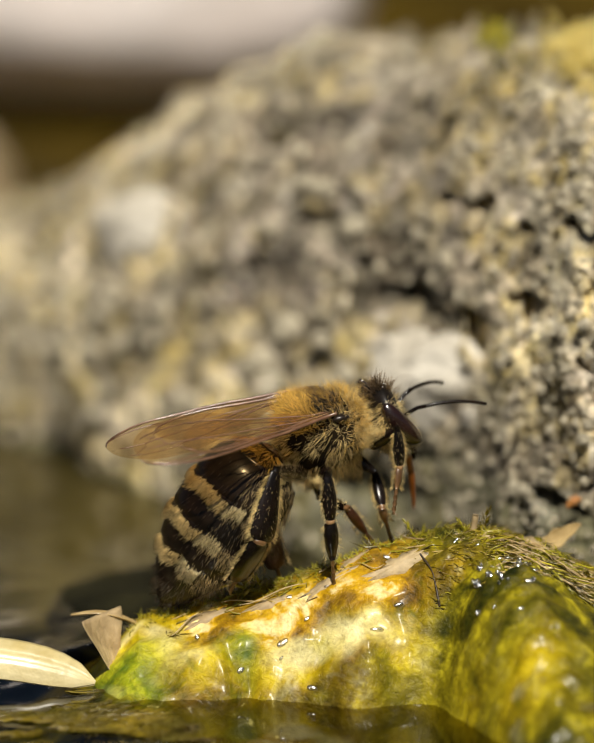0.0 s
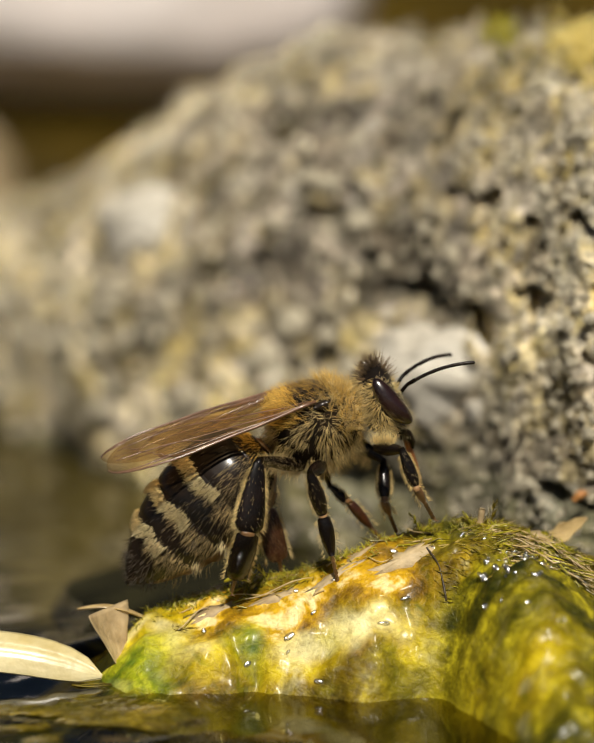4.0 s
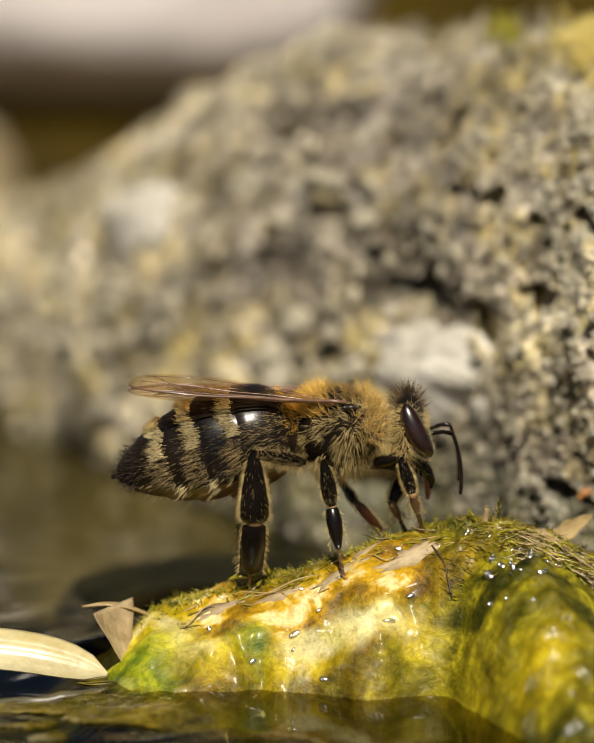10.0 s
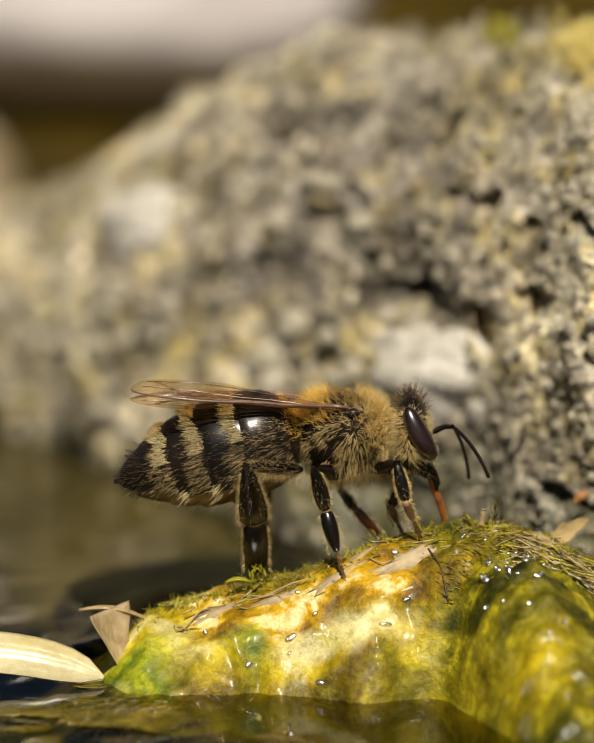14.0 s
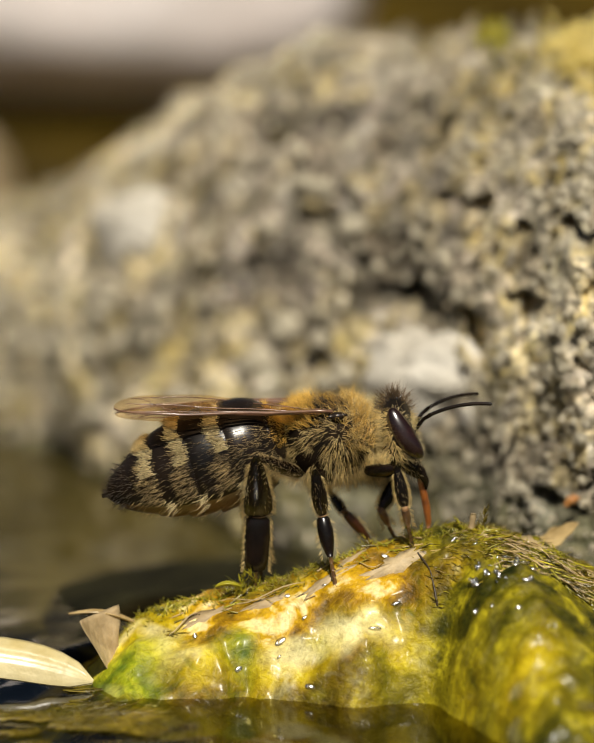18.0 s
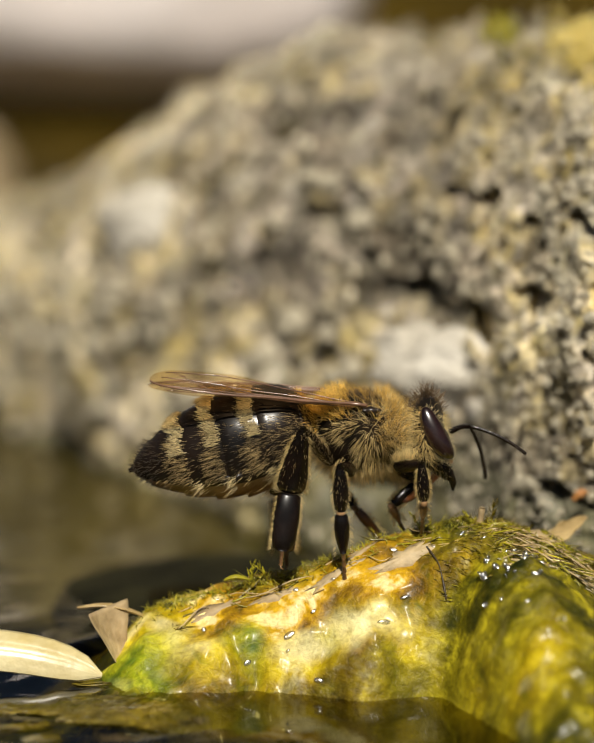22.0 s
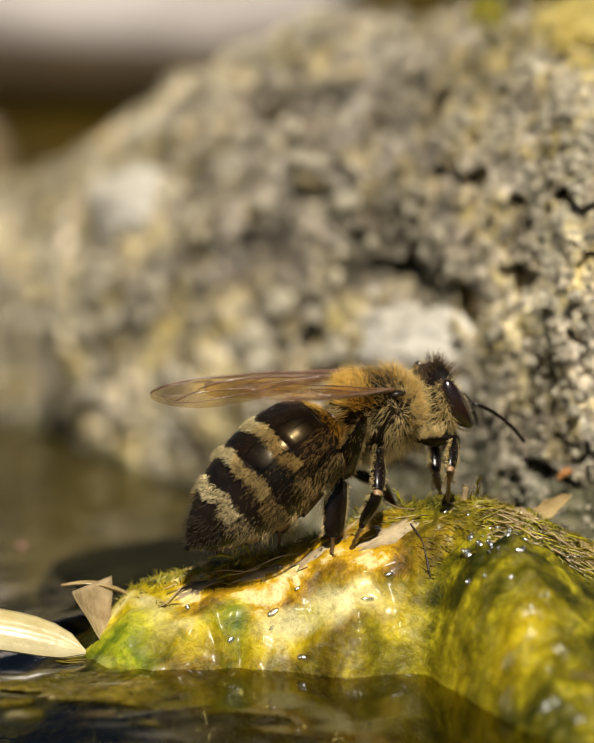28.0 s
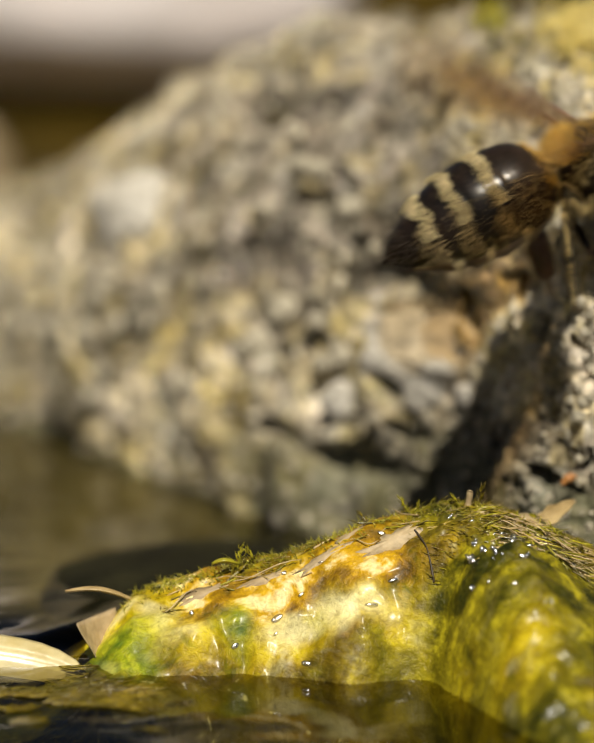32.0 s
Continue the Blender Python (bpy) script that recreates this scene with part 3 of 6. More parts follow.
PITS = [(6.5, 14.8, 0.65, 0.55, 3.8), (4.7, 10.25, 1.35, 0.65, 4.0), (3.9, 10.7, 0.5, 0.6, 2.0), (7.4, 9.7, 0.35, 0.8, 1.8), (-0.6, 3.2, 0.8, 0.5, 1.8), (9.4, 11.6, 0.7, 0.35, 1.6), (3.0, 2.8, 2.2, 0.7, 1.2), (10.4, 4.4, 0.8, 0.35, 2.4), (5.0, 4.6, 0.9, 0.3, 1.2)]


def rock_point(x, u):
    """A point of the big stone: x along it, u from its foot (0) over its brow (1) to its back (2)."""
    h = rock_top(x)
    a = np.clip(u, 0, 1) * np.pi / 2
    z = -4 + (h + 4) * np.sin(a)
    y = rock_front(x) + 0.35 * (z - 10) + 12 * (1 - np.cos(a)) ** 3
    over = np.clip(u - 1, 0, 1)
    y = y + 45 * over
    z = z - 16 * over
    y = y + 2.0 * smooth(4.0, -1.0, z) * smooth(2, -8, x)
    p = np.stack([x, y, z], -1)
    n = np.stack([0.55 + 0 * x, -np.cos(a) - 0.15, 0.25 + np.sin(a)], -1)
    n[:, 0] *= -np.cos(a)
    n /= np.linalg.norm(n, axis=1, keepdims=True)
    r = 1.3 * fbm(p / 6.5, 3, 41) + 0.55 * fbm(p / 2.3, 3, 47)
    d1, k1 = lumps(p / 1.0, 5)
    d2, k2 = lumps(p / 0.42, 8)
    r = r + (0.10 + 0.34 * smooth(2, 6, x)) * (0.5 - np.minimum(d1, 0.95)) * (0.4 + k1) + (0.10 + 0.14 * smooth(1, 5, x)) * (0.5 - np.minimum(d2, 0.9)) * (0.4 + 1.1 * k2)
    hole = fbm(p / 1.6, 2, 77)
    chunk, k3 = lumps(p / 2.3, 19)
    r = r + (1.15 - 0.6 * smooth(3, 7, x)) * (0.55 - np.minimum(chunk, 1.0)) * (0.3 + k3)
    deep = (0.7 + 1.7 * smooth(3, 6, x)) * smooth(0.33, 0.47, hole) + (0.2 + 0.7 * smooth(3, 6, x)) * smooth(0.36, 0.5, fbm(p / 0.75, 2, 79))
    for cx, cz, rx, rz, depth in PITS:
        far = np.sqrt(((x - cx) / rx) ** 2 + ((z - cz) / rz) ** 2) + 0.35 * fbm(p / 0.5, 2, 83)
        deep = deep + depth * smooth(1.25, 0.85, far)
    return p + n * r[:, None] + deep[:, None] * np.array([0.1, 0.93, 0.35]), n


def make_rock_thing():
    kx = np.concatenate([np.linspace(-70, -24, 40), np.linspace(-23.6, 4, 200), np.linspace(4.1, 14, 210), np.linspace(14.4, 40, 30)])
    ku = np.concatenate([np.linspace(0, 0.96, 350), np.linspace(0.965, 2, 50)])
    x, u = np.meshgrid(kx, ku, indexing="ij")
    p, n = rock_point(x.ravel(), u.ravel())
    o = np.array([0, 25, 0.0])
    thing = empty_at("boulder", *o, label="large grey-beige porous stone with grit, lichen and dark holes", category="stone")
    body = solid("stone_body", p - o, grid_faces(len(kx), len(ku)), ROCK, thing)
    lichen = body.data.color_attributes.new("growth", "FLOAT_COLOR", "POINT")
    q = p.copy()
    c = 0.25 + 0.65 * smooth(11, 5, q[:, 2] ) * smooth(7, 2, q[:, 0]) + 0.4 * smooth(-3, -9, q[:, 0]) + 0.85 * smooth(6.0, 8.5, q[:, 0]) * smooth(5, 8, q[:, 2]) - 0.1 * smooth(4, 7, q[:, 0]) * smooth(5, 4, q[:, 2]) + 0.5 * smooth(0.86, 0.97, u.ravel())
    c = c - 0.6 * np.exp(-((q[:, 0] - 5.0) / 3.0) ** 2 - ((q[:, 2] - 14.5) / 2.6) ** 2)
    c = np.clip(c + 0.9 * fbm(q / 3.0, 3, 71), 0, 1)
    lichen.data.foreach_set("color", np.stack([c, c, c, 1 + 0 * c], -1).astype(np.float32).ravel())
    # each lump of the stone has its own shade; left, middle and right areas are lightened
    _, own = lumps(q / 1.9 + 0.25 * fbm(q / 1.2, 2, 88)[:, None], 29)
    _, grain = lumps(q / 0.7, 39)
    blob, big = lumps(q / (3.0, 4.5, 2.6) + 0.35 * fbm(q / 2.0, 2, 89)[:, None], 31)
    wide = smooth(5, -3, q[:, 0])
    c = 0.68 + 0.38 * smooth(0, -10, q[:, 0]) + 0.7 * (own - 0.28) + 0.6 * (grain - 0.5) + wide * (1.3 * (big - 0.45) * smooth(0.95, 0.35, blob))
    c = c + 0.14 * smooth(-8, -4, q[:, 0]) * smooth(3, 0, q[:, 0]) * smooth(11, 8, q[:, 2]) + 0.30 * smooth(6.0, 8.5, q[:, 0]) * smooth(5.5, 7.5, q[:, 2]) * smooth(15, 12, q[:, 2])
    c = np.clip(c, 0.25, 2.0)
    _, hue = lumps(q / 1.35 + 0.2 * fbm(q / 0.9, 2, 90)[:, None], 43)
    shade = body.data.color_attributes.new("tone", "FLOAT_COLOR", "POINT")
    shade.data.foreach_set("color", np.stack([c * (1 + 0.10 * (hue - 0.5)), c * (0.96 + 0.03 * own), c * (0.98 + 0.10 * own - 0.30 * smooth(0.55, 0.95, hue)), 1 + 0 * c], -1).astype(np.float32).ravel())
    # colour darkened from the waterline down, standing in for light lost in the water
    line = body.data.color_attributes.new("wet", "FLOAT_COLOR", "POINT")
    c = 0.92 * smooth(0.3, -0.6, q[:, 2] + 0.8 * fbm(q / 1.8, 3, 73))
    # darker olive tones above it, low on the right and along the foot
    low_right = 0.9 * smooth(3.2, 5.5, q[:, 0]) * smooth(5.8, 3.8, q[:, 2] + 1.2 * fbm(q / 2.2, 3, 74)) * (0.75 + 0.5 * fbm(q / 0.8, 2, 75))
    c = np.maximum(c, np.clip(low_right, 0, 0.8))
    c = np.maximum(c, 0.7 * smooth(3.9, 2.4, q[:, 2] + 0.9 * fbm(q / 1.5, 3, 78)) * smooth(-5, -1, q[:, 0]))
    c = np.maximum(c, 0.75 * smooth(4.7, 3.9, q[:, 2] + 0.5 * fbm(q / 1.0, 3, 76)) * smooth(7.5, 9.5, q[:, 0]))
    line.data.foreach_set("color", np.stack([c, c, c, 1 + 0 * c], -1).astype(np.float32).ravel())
    return thing, o


def pebble_mesh_data(seed, rings=6, n=9, rough=0.28, fine=2, box=1.0):
    th = np.linspace(0, np.pi, rings + 2)[1:-1]
    ph = np.linspace(0, 2 * np.pi, n, endpoint=False)
    t, f = np.meshgrid(th, ph, indexing="ij")
    v = np.stack([np.sin(t) * np.cos(f), np.sin(t) * np.sin(f), np.cos(t)], -1).reshape(-1, 3)
    v = np.concatenate([v, [[0, 0, 1], [0, 0, -1]]])
    v = np.sign(v) * np.abs(v) ** box
    v = v * (1 + rough * fbm(v * 1.3 + seed, fine, seed) + (0.25 * rough * fbm(v * 4.5 + seed, 3, seed + 5) if fine > 3 else 0))[:, None]
    fc = grid_faces(rings, n, True).tolist()
    top, bot = rings * n, rings * n + 1
    fc += [[top, k, (k + 1) % n] for k in range(n)] + [[bot, (rings - 1) * n + (k + 1) % n, (rings - 1) * n + k] for k in range(n)]
    return v, fc


def pebble_mesh(name, seed, material, rings=6, n=9, rough=0.28, fine=2, box=1.0):
    return mesh_of(name, *pebble_mesh_data(seed, rings, n, rough, fine, box), material)


def boulder_rounded(name, centre, size, material, seed, label, amount=0.12, res=(60, 90), box=0.62, lean=0.0):
    th = np.linspace(0.02, np.pi - 0.02, res[0])
    ph = np.linspace(0, 2 * np.pi, res[1], endpoint=False)
    t, f = np.meshgrid(th, ph, indexing="ij")
    v = np.stack([np.sin(t) * np.cos(f), np.sin(t) * np.sin(f), np.cos(t)], -1).reshape(-1, 3)
    v = np.sign(v) * np.abs(v) ** box
    v = v * (1 + amount * fbm(v * 1.6 + seed, 4, seed))[:, None] * size
    fc = grid_faces(res[0], res[1], True).tolist()
    fc.append(list(range(res[1])))
    fc.append(list(range(len(v) - 1, len(v) - res[1] - 1, -1)))
    ob = solid(name, v, fc, material)
    ob.matrix_basis = pose(*(np.asarray(centre) * MM), 0, lean, 0)
    return tagged(ob, label, "stone")


make_ground()
make_pond()
mound, mound_o = make_mound()
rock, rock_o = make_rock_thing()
boulder_rounded("pale_stone", (-13.6, 122, 16.0), (18.4, 14, 11), PALE, 4, "smooth pinkish-white stone lying in the sun behind the boulder", lean=-1.0)
boulder_rounded("silt_bank", (-11, 31, -3.4), (17, 15, 2.6), SILT, 12, "smooth brown silt bank under the shallow water", amount=0.1, box=0.8)
# near-black dome added in place of a dark, unreflecting patch of water
boulder_rounded("dark_water", (-3.5, 10.3, -1.2), (6.3, 5.7, 1.55), DARK_PATCH, 6, "dark slimy stone just breaking the water behind the moss", amount=0.16, box=0.85)
boulder_rounded("tan_stone", (-22, 78, 3.0), (6, 6, 7.2), STONE, 9, "small tan stone lying behind the boulder", box=0.8)


# ---- the bee ----
def ball_points(n, r, keep=None):
    d = r.normal(size=(n, 3))
    d /= np.linalg.norm(d, axis=1, keepdims=True)
    return d if keep is None else d[keep(d)]


def make_thorax(bee):
    sec = [(-1.75, 0.0, 0.35, 0.4), (-1.6, 0.05, 0.8, 0.85), (-1.2, 0.1, 1.25, 1.25), (-0.6, 0.12, 1.5, 1.5), (0.1, 0.1, 1.55, 1.55), (0.8, 0.05, 1.4, 1.42), (1.3, 0.05, 1.1, 1.15), (1.65, 0.1, 0.7, 0.75), (1.85, 0.12, 0.35, 0.4)]
    thorax = solid("thorax", *lofted(sec, 28), THORAX_M, bee)
    r = np.random.default_rng(3)
    rad = np.array([1.72, 1.5, 1.5])
    d = ball_points(17000, r)
    x, ay, z = d[:, 0], np.abs(d[:, 1]), d[:, 2]
    wob = r.normal(0, 0.10, len(d))
    plate = ((x + 0.45) / 0.26) ** 2 + ((z + 0.20) / 0.19) ** 2 < 1
    bare = (ay > 0.3) & plate
    scutum = (z + wob > 0.72) & (x + wob > -0.38) & (x + wob < 0.52)
    collar = (x + wob > 0.52) & (z > -0.2)
    tuft = (z + 0.3 * wob > 0.45) & (x + wob <= -0.30)
    flank = ~(scutum | collar | tuft)

    def fur(name, pick, material, way, lo, hi, width, label):
        q = d[pick & ~bare]
        solid(name, *hairs(q * rad + (0, 0, 0.1), way(q) + r.normal(0, 0.24, q.shape), r.uniform(lo, hi, len(q)), width, 0.35, r=r), material, thorax, label)
    some = r.random(len(d))
    fur("back_fur", scutum & (some < 0.45), BROWN, lambda q: q / rad + np.array([-0.6, 0, 0.0]), 0.2, 0.5, 0.008, "short brown fur")
    fur("shoulder_fur", scutum & (some >= 0.86), GOLD, lambda q: q / rad + np.array([-0.6, 0, 0.0]), 0.3, 0.6, 0.008, "golden fur")
    fur("ruff", collar & (some > 0.6), GOLD, lambda q: q / rad * (0.4, 1, 1) + np.array([-0.2, 0, 0.2]), 0.45, 0.9, 0.008, "golden fur")
    fur("collar_fur", collar & (some < 0.26), STRAW, lambda q: q / rad * (0.4, 1, 1) + np.array([-0.1, 0, 0.1]), 0.4, 0.85, 0.008, "pale golden collar at the neck")
    fur("neck_fuzz", collar & (some >= 0.26) & (some < 0.5), DIM, lambda q: q / rad * (0.4, 1, 1) + np.array([-0.1, 0, 0.1]), 0.35, 0.75, 0.008, "dull brown neck fur")
    fur("rear_fuzz", tuft & (some > 0.8), BROWN, lambda q: q / rad + np.array([-0.35, 0, 0.3]), 0.3, 0.6, 0.009, "brown fuzz")
    fur("rear_tuft", tuft & (some <= 0.8), GOLD, lambda q: q / rad + np.array([-0.35, 0, 0.3]), 0.45, 0.85, 0.009, "dense golden tuft")

    def whorl(q):
        away = q - np.stack([0 * q[:, 0] + 0.22, np.sign(q[:, 1]) * 0.93, 0 * q[:, 0] + 0.22], -1)
        away /= np.linalg.norm(away, axis=1, keepdims=True)
        return away * 0.8 + 0.5 * q + np.array([-0.25, 0, -0.6]) + 0.5 * np.stack([fbm(q * 3.5, 2, 24), 0 * q[:, 0], fbm(q * 3.5, 2, 26)], -1)
    gaps = fbm(d * 5.0, 2, 23) > -0.2
    fur("side_fur", flank & (z > -0.55) & gaps & (some < 0.34), STRAW, whorl, 0.35, 0.75, 0.008, "straw-coloured fur spreading from a parting")
    fur("under_fur", flank & (z > -0.55) & gaps & (some >= 0.34) & (some < 0.5), DIM, whorl, 0.3, 0.65, 0.008, "dull brown under-fur")
    fur("breast_fur", flank & (z <= -0.55) & (some < 0.42), STRAW, lambda q: q / rad + np.array([-0.1, 0, -0.9]), 0.4, 0.95, 0.007, "long pale breast fur")
    for s in (-1, 1):
        v, f = lofted([(-0.26, 0, 0.05, 0.05), (-0.1, 0, 0.2, 0.17), (0.12, 0, 0.22, 0.18), (0.27, 0, 0.06, 0.05)], 12)
        solid("wing_scale", v * (1.2, 0.9, 0.85) + (0.34, s * 1.24, 1.20), f, CHITIN, thorax, "glossy black wing scale")
    return thorax


ABD = [(0, 0.30), (0.25, 0.78), (0.6, 1.34), (1.0, 1.70), (1.4, 1.85), (2.2, 1.95), (3.2, 1.99), (4.2, 1.88), (5.2, 1.58), (6.1, 1.14), (6.75, 0.76), (7.15, 0.42), (7.35, 0.10)]


def abd_r(s):
    return np.interp(s, [a for a, _ in ABD], [b for _, b in ABD])


def make_abdomen(bee):
    core = solid("abdomen", *lofted([(-s, 0.0, 0.93 * r, 0.90 * r) for s, r in ABD], 28), BELLY, bee)
    r = np.random.default_rng(5)
    edges = [0.1, 0.7, 2.3, 3.8, 5.15, 6.25, 7.45]
    for k in range(6):
        a, b = edges[k], edges[k + 1]
        q = np.linspace(a - 0.12 if k else a, b + 0.06, 9)
        lift = 1.0 + 0.045 * np.linspace(0, 1, 9) ** 0.7
        lift[-1] -= 0.05
        sec = [(-s, 0.0, abd_r(s) * c, abd_r(s) * c) for s, c in zip(q, lift)]
        v, f = lofted(sec, 33, arc=(-122, 122))
        solid("tergite", v, f, CHITIN, core, "glossy black-brown back plate" if k in (1, 2) else "")
    for k in range(5):
        a, b = 1.0 + 1.15 * k, 2.2 + 1.15 * k
        sec = [(-s, 0.0, abd_r(s) * c, abd_r(s) * c) for s, c in zip(np.linspace(a, b, 6), np.linspace(0.97, 1.03, 6))]
        solid("sternite", *lofted(sec, 17, arc=(118, 242)), BELLY, core)

    def coat(name, mat, n, s0, s1, a0, a1, length, lie, width, label=""):
        s = r.uniform(s0, s1, n)
        a = np.radians(r.uniform(a0, a1, n)) * np.where(r.random(n) < 0.5, -1, 1)
        if mat is CREAM:
            s = s + 0.09 * np.sin(a * 7 + s0 * 3) + r.normal(0, 0.05, n)
        rr = abd_r(s) * 1.035
        base = np.stack([-s, rr * np.sin(a), rr * np.cos(a)], -1)
        way = np.stack([np.full(n, -lie), np.sin(a), np.cos(a)], -1) + r.normal(0, 0.22, (n, 3))
        solid(name, *hairs(base, way, r.uniform(0.6, 1.3, n) * length, width, r=r), mat, core, label)
    for s0, s1, n in ((2.36, 2.80, 1500), (3.88, 4.32, 1500), (5.20, 5.68, 1300)):
        coat("hair_band", CREAM, int(n * 1.05), s0, s1, 0, 72, 0.22, 1.7, 0.011, "band of cream felt hair")
        coat("band_edge", DIM, 520, s0 - 0.02, s1 + 0.16, 45, 112, 0.27, 1.5, 0.006)
        coat("fringe", DIM, 190, s0 + 0.1, s1 + 0.35, 78, 118, 0.28, 2.0, 0.007)
        coat("side_tuft", CREAM, 80, s0 - 0.35, s0 - 0.1, 110, 130, 0.48, 1.2, 0.008, "pale tuft at the belly plate's edge")
    coat("sparse_hair", DIM, 430, 0.8, 6.2, 48, 116, 0.24, 1.7, 0.006)
    coat("flank_hair", DIM, 640, 0.6, 2.3, 55, 125, 0.30, 1.3, 0.006)
    coat("fuzz", SOOT, 500, 0.9, 7.0, 0, 100, 0.22, 2.0, 0.008, "short brown fuzz")
    coat("front_fur", GOLD, 620, 0.15, 0.6, 0, 95, 0.34, 0.3, 0.007, "golden fur at the waist")
    coat("belly_fringe", STRAW, 130, 1.6, 6.4, 112, 160, 0.38, 1.6, 0.008)
    coat("tail_fuzz", SOOT, 300, 6.2, 7.3, 0, 150, 0.35, 1.3, 0.010)
    return core


def make_head(bee):
    head = solid("head", *lofted([(-0.55, 0.0, 0.5, 0.55), (-0.4, 0.0, 1.15, 1.1), (-0.1, 0.0, 1.55, 1.4), (0.2, -0.05, 1.5, 1.45), (0.45, -0.1, 1.15, 1.3), (0.62, -0.2, 0.7, 1.0), (0.72, -0.3, 0.3, 0.55)], 28), CHITIN, bee)
    r = np.random.default_rng(11)
    for s in (-1, 1):
        th = np.linspace(0.05, np.pi - 0.05, 18)
        ph = np.linspace(0, 2 * np.pi, 20, endpoint=False)
        t, f = np.meshgrid(th, ph, indexing="ij")
        v = np.stack([0.43 * np.sin(t) * np.cos(f), 0.38 * np.sin(t) * np.sin(f), 1.10 * np.cos(t)], -1).reshape(-1, 3)
        v[:, 0] += 0.12 * (v[:, 2] / 1.1) ** 2
        m = np.array(Euler((radians(15 * s), radians(-32), radians(-8 * s))).to_matrix())
        fc = grid_faces(18, 20, True).tolist() + [list(range(20)), list(range(359, 339, -1))]
        solid("compound_eye", v @ m.T + (0.28, s * 1.31, 0.20), fc, EYE_M, head, "glossy dark brown eye")
        v, f = tube([(0.72, s * 0.36, -1.10), (1.02, s * 0.40, -1.45), (1.22, s * 0.28, -1.85), (1.24, s * 0.06, -2.2)], [0.16, 0.18, 0.13, 0.05], 10, 0.7)
        solid("mandible", v, f, LEGS, head, "glossy dark jaw")
        a = r.uniform(-2.6, 1.2, 150)
        edge = np.stack([0.44 * np.cos(a), np.full(150, s * 0.12), 1.12 * np.sin(a)], -1) @ m.T + (0.28, s * 1.1, 0.20)
        out = np.stack([np.cos(a), np.full(150, s * 0.7), np.sin(a) - 0.3], -1) @ m.T
        solid("eye_fringe", *hairs(edge, out + r.normal(0, 0.25, out.shape), r.uniform(0.12, 0.26, 150), 0.008, r=r), CREAM, head, "short cream fringe round the eye")
    v, f = lofted([(0.2, -0.9, 0.6, 0.45), (0.55, -1.1, 0.65, 0.55), (0.90, -1.35, 0.52, 0.46), (1.12, -1.55, 0.36, 0.30), (1.22, -1.65, 0.15, 0.12)], 14)
    solid("face_plate", v, f, LEGS, head)
    q, a = r.uniform(0, 1, 260), r.uniform(-2.6, 2.6, 260)
    rim = np.interp(q, [0, 0.4, 1], [0.5, 0.56, 0.34])
    base = np.stack([0.35 + 0.72 * q, 1.05 * rim * np.sin(a), -1.0 - 0.52 * q + 0.85 * rim * np.cos(a)], -1)
    way = np.stack([np.full(260, 0.25), np.sin(a), np.cos(a) - 0.6], -1) + r.normal(0, 0.3, (260, 3))
    solid("muzzle_fur", *hairs(base, way, r.uniform(0.12, 0.30, 260), 0.009, r=r), CREAM, head, "short pale fur above the jaws")
    for k, (x, y) in enumerate(((0.12, 0), (0.0, 0.2), (0.0, -0.2))):
        v, f = lofted([(-0.08, 0, 0.04, 0.04), (0, 0, 0.09, 0.09), (0.08, 0, 0.04, 0.04)], 8)
        solid("ocellus", v + (x + 0.1, y, 1.36), f, EYE_M, head)
    rad = np.array([0.58, 1.58, 1.42])
    d = ball_points(4200, r)
    ex, ez = d[:, 0] * rad[0] - 0.26, d[:, 2] * rad[2] - 0.26
    d = d[~((np.abs(d[:, 1]) > 0.35) & (((0.94 * ex + 0.34 * ez) / 0.37) ** 2 + ((-0.34 * ex + 0.94 * ez) / 1.0) ** 2 < 1))]
    near = ((0.94 * (d[:, 0] * rad[0] - 0.26) + 0.34 * (d[:, 2] * rad[2] - 0.26)) / 0.75) ** 2 + ((-0.34 * (d[:, 0] * rad[0] - 0.26) + 0.94 * (d[:, 2] * rad[2] - 0.26)) / 1.35) ** 2 < 1
    up = d[(d[:, 2] > 0.55) & (r.random(len(d)) < 0.7) & ~(near & (np.abs(d[:, 1]) > 0.25)) & (np.abs(d[:, 1]) < 0.66)]
    side = d[(d[:, 2] > 0.55) & (np.abs(d[:, 1]) >= 0.52)]
    solid("temple_fur", *hairs(side * rad, side / rad + r.normal(0, 0.25, side.shape) + (-0.5, 0, -0.2), r.uniform(0.2, 0.42, len(side)), 0.009, r=r), STRAW, head, "short pale fur behind the eye")
    solid("crown_fur", *hairs(up * rad, up / rad + r.normal(0, 0.3, up.shape) + (-0.45, 0, 0.6), r.uniform(0.35, 0.75, len(up)), 0.012, r=r), BROWN, head, "brown fur")
    lo = d[(d[:, 2] <= 0.55) & ~((d[:, 0] < 0.1) & (d[:, 2] < -0.45)) & ((d[:, 2] > -0.5) | (r.random(len(d)) < 0.5))]
    solid("cheek_fur", *hairs(lo * rad, lo / rad + r.normal(0, 0.3, lo.shape) + (0.1, 0, -0.4), r.uniform(0.25, 0.55, len(lo)), 0.010, r=r), STRAW, head, "straw-coloured fur")
    v, f = tube([(0, 0, 2.0), (0.03, 0, 1.5), (0.05, 0, 0.8), (0.03, 0, 0.25), (0, 0, 0)], [0.11, 0.15, 0.15, 0.12, 0.05], 10, 0.8)
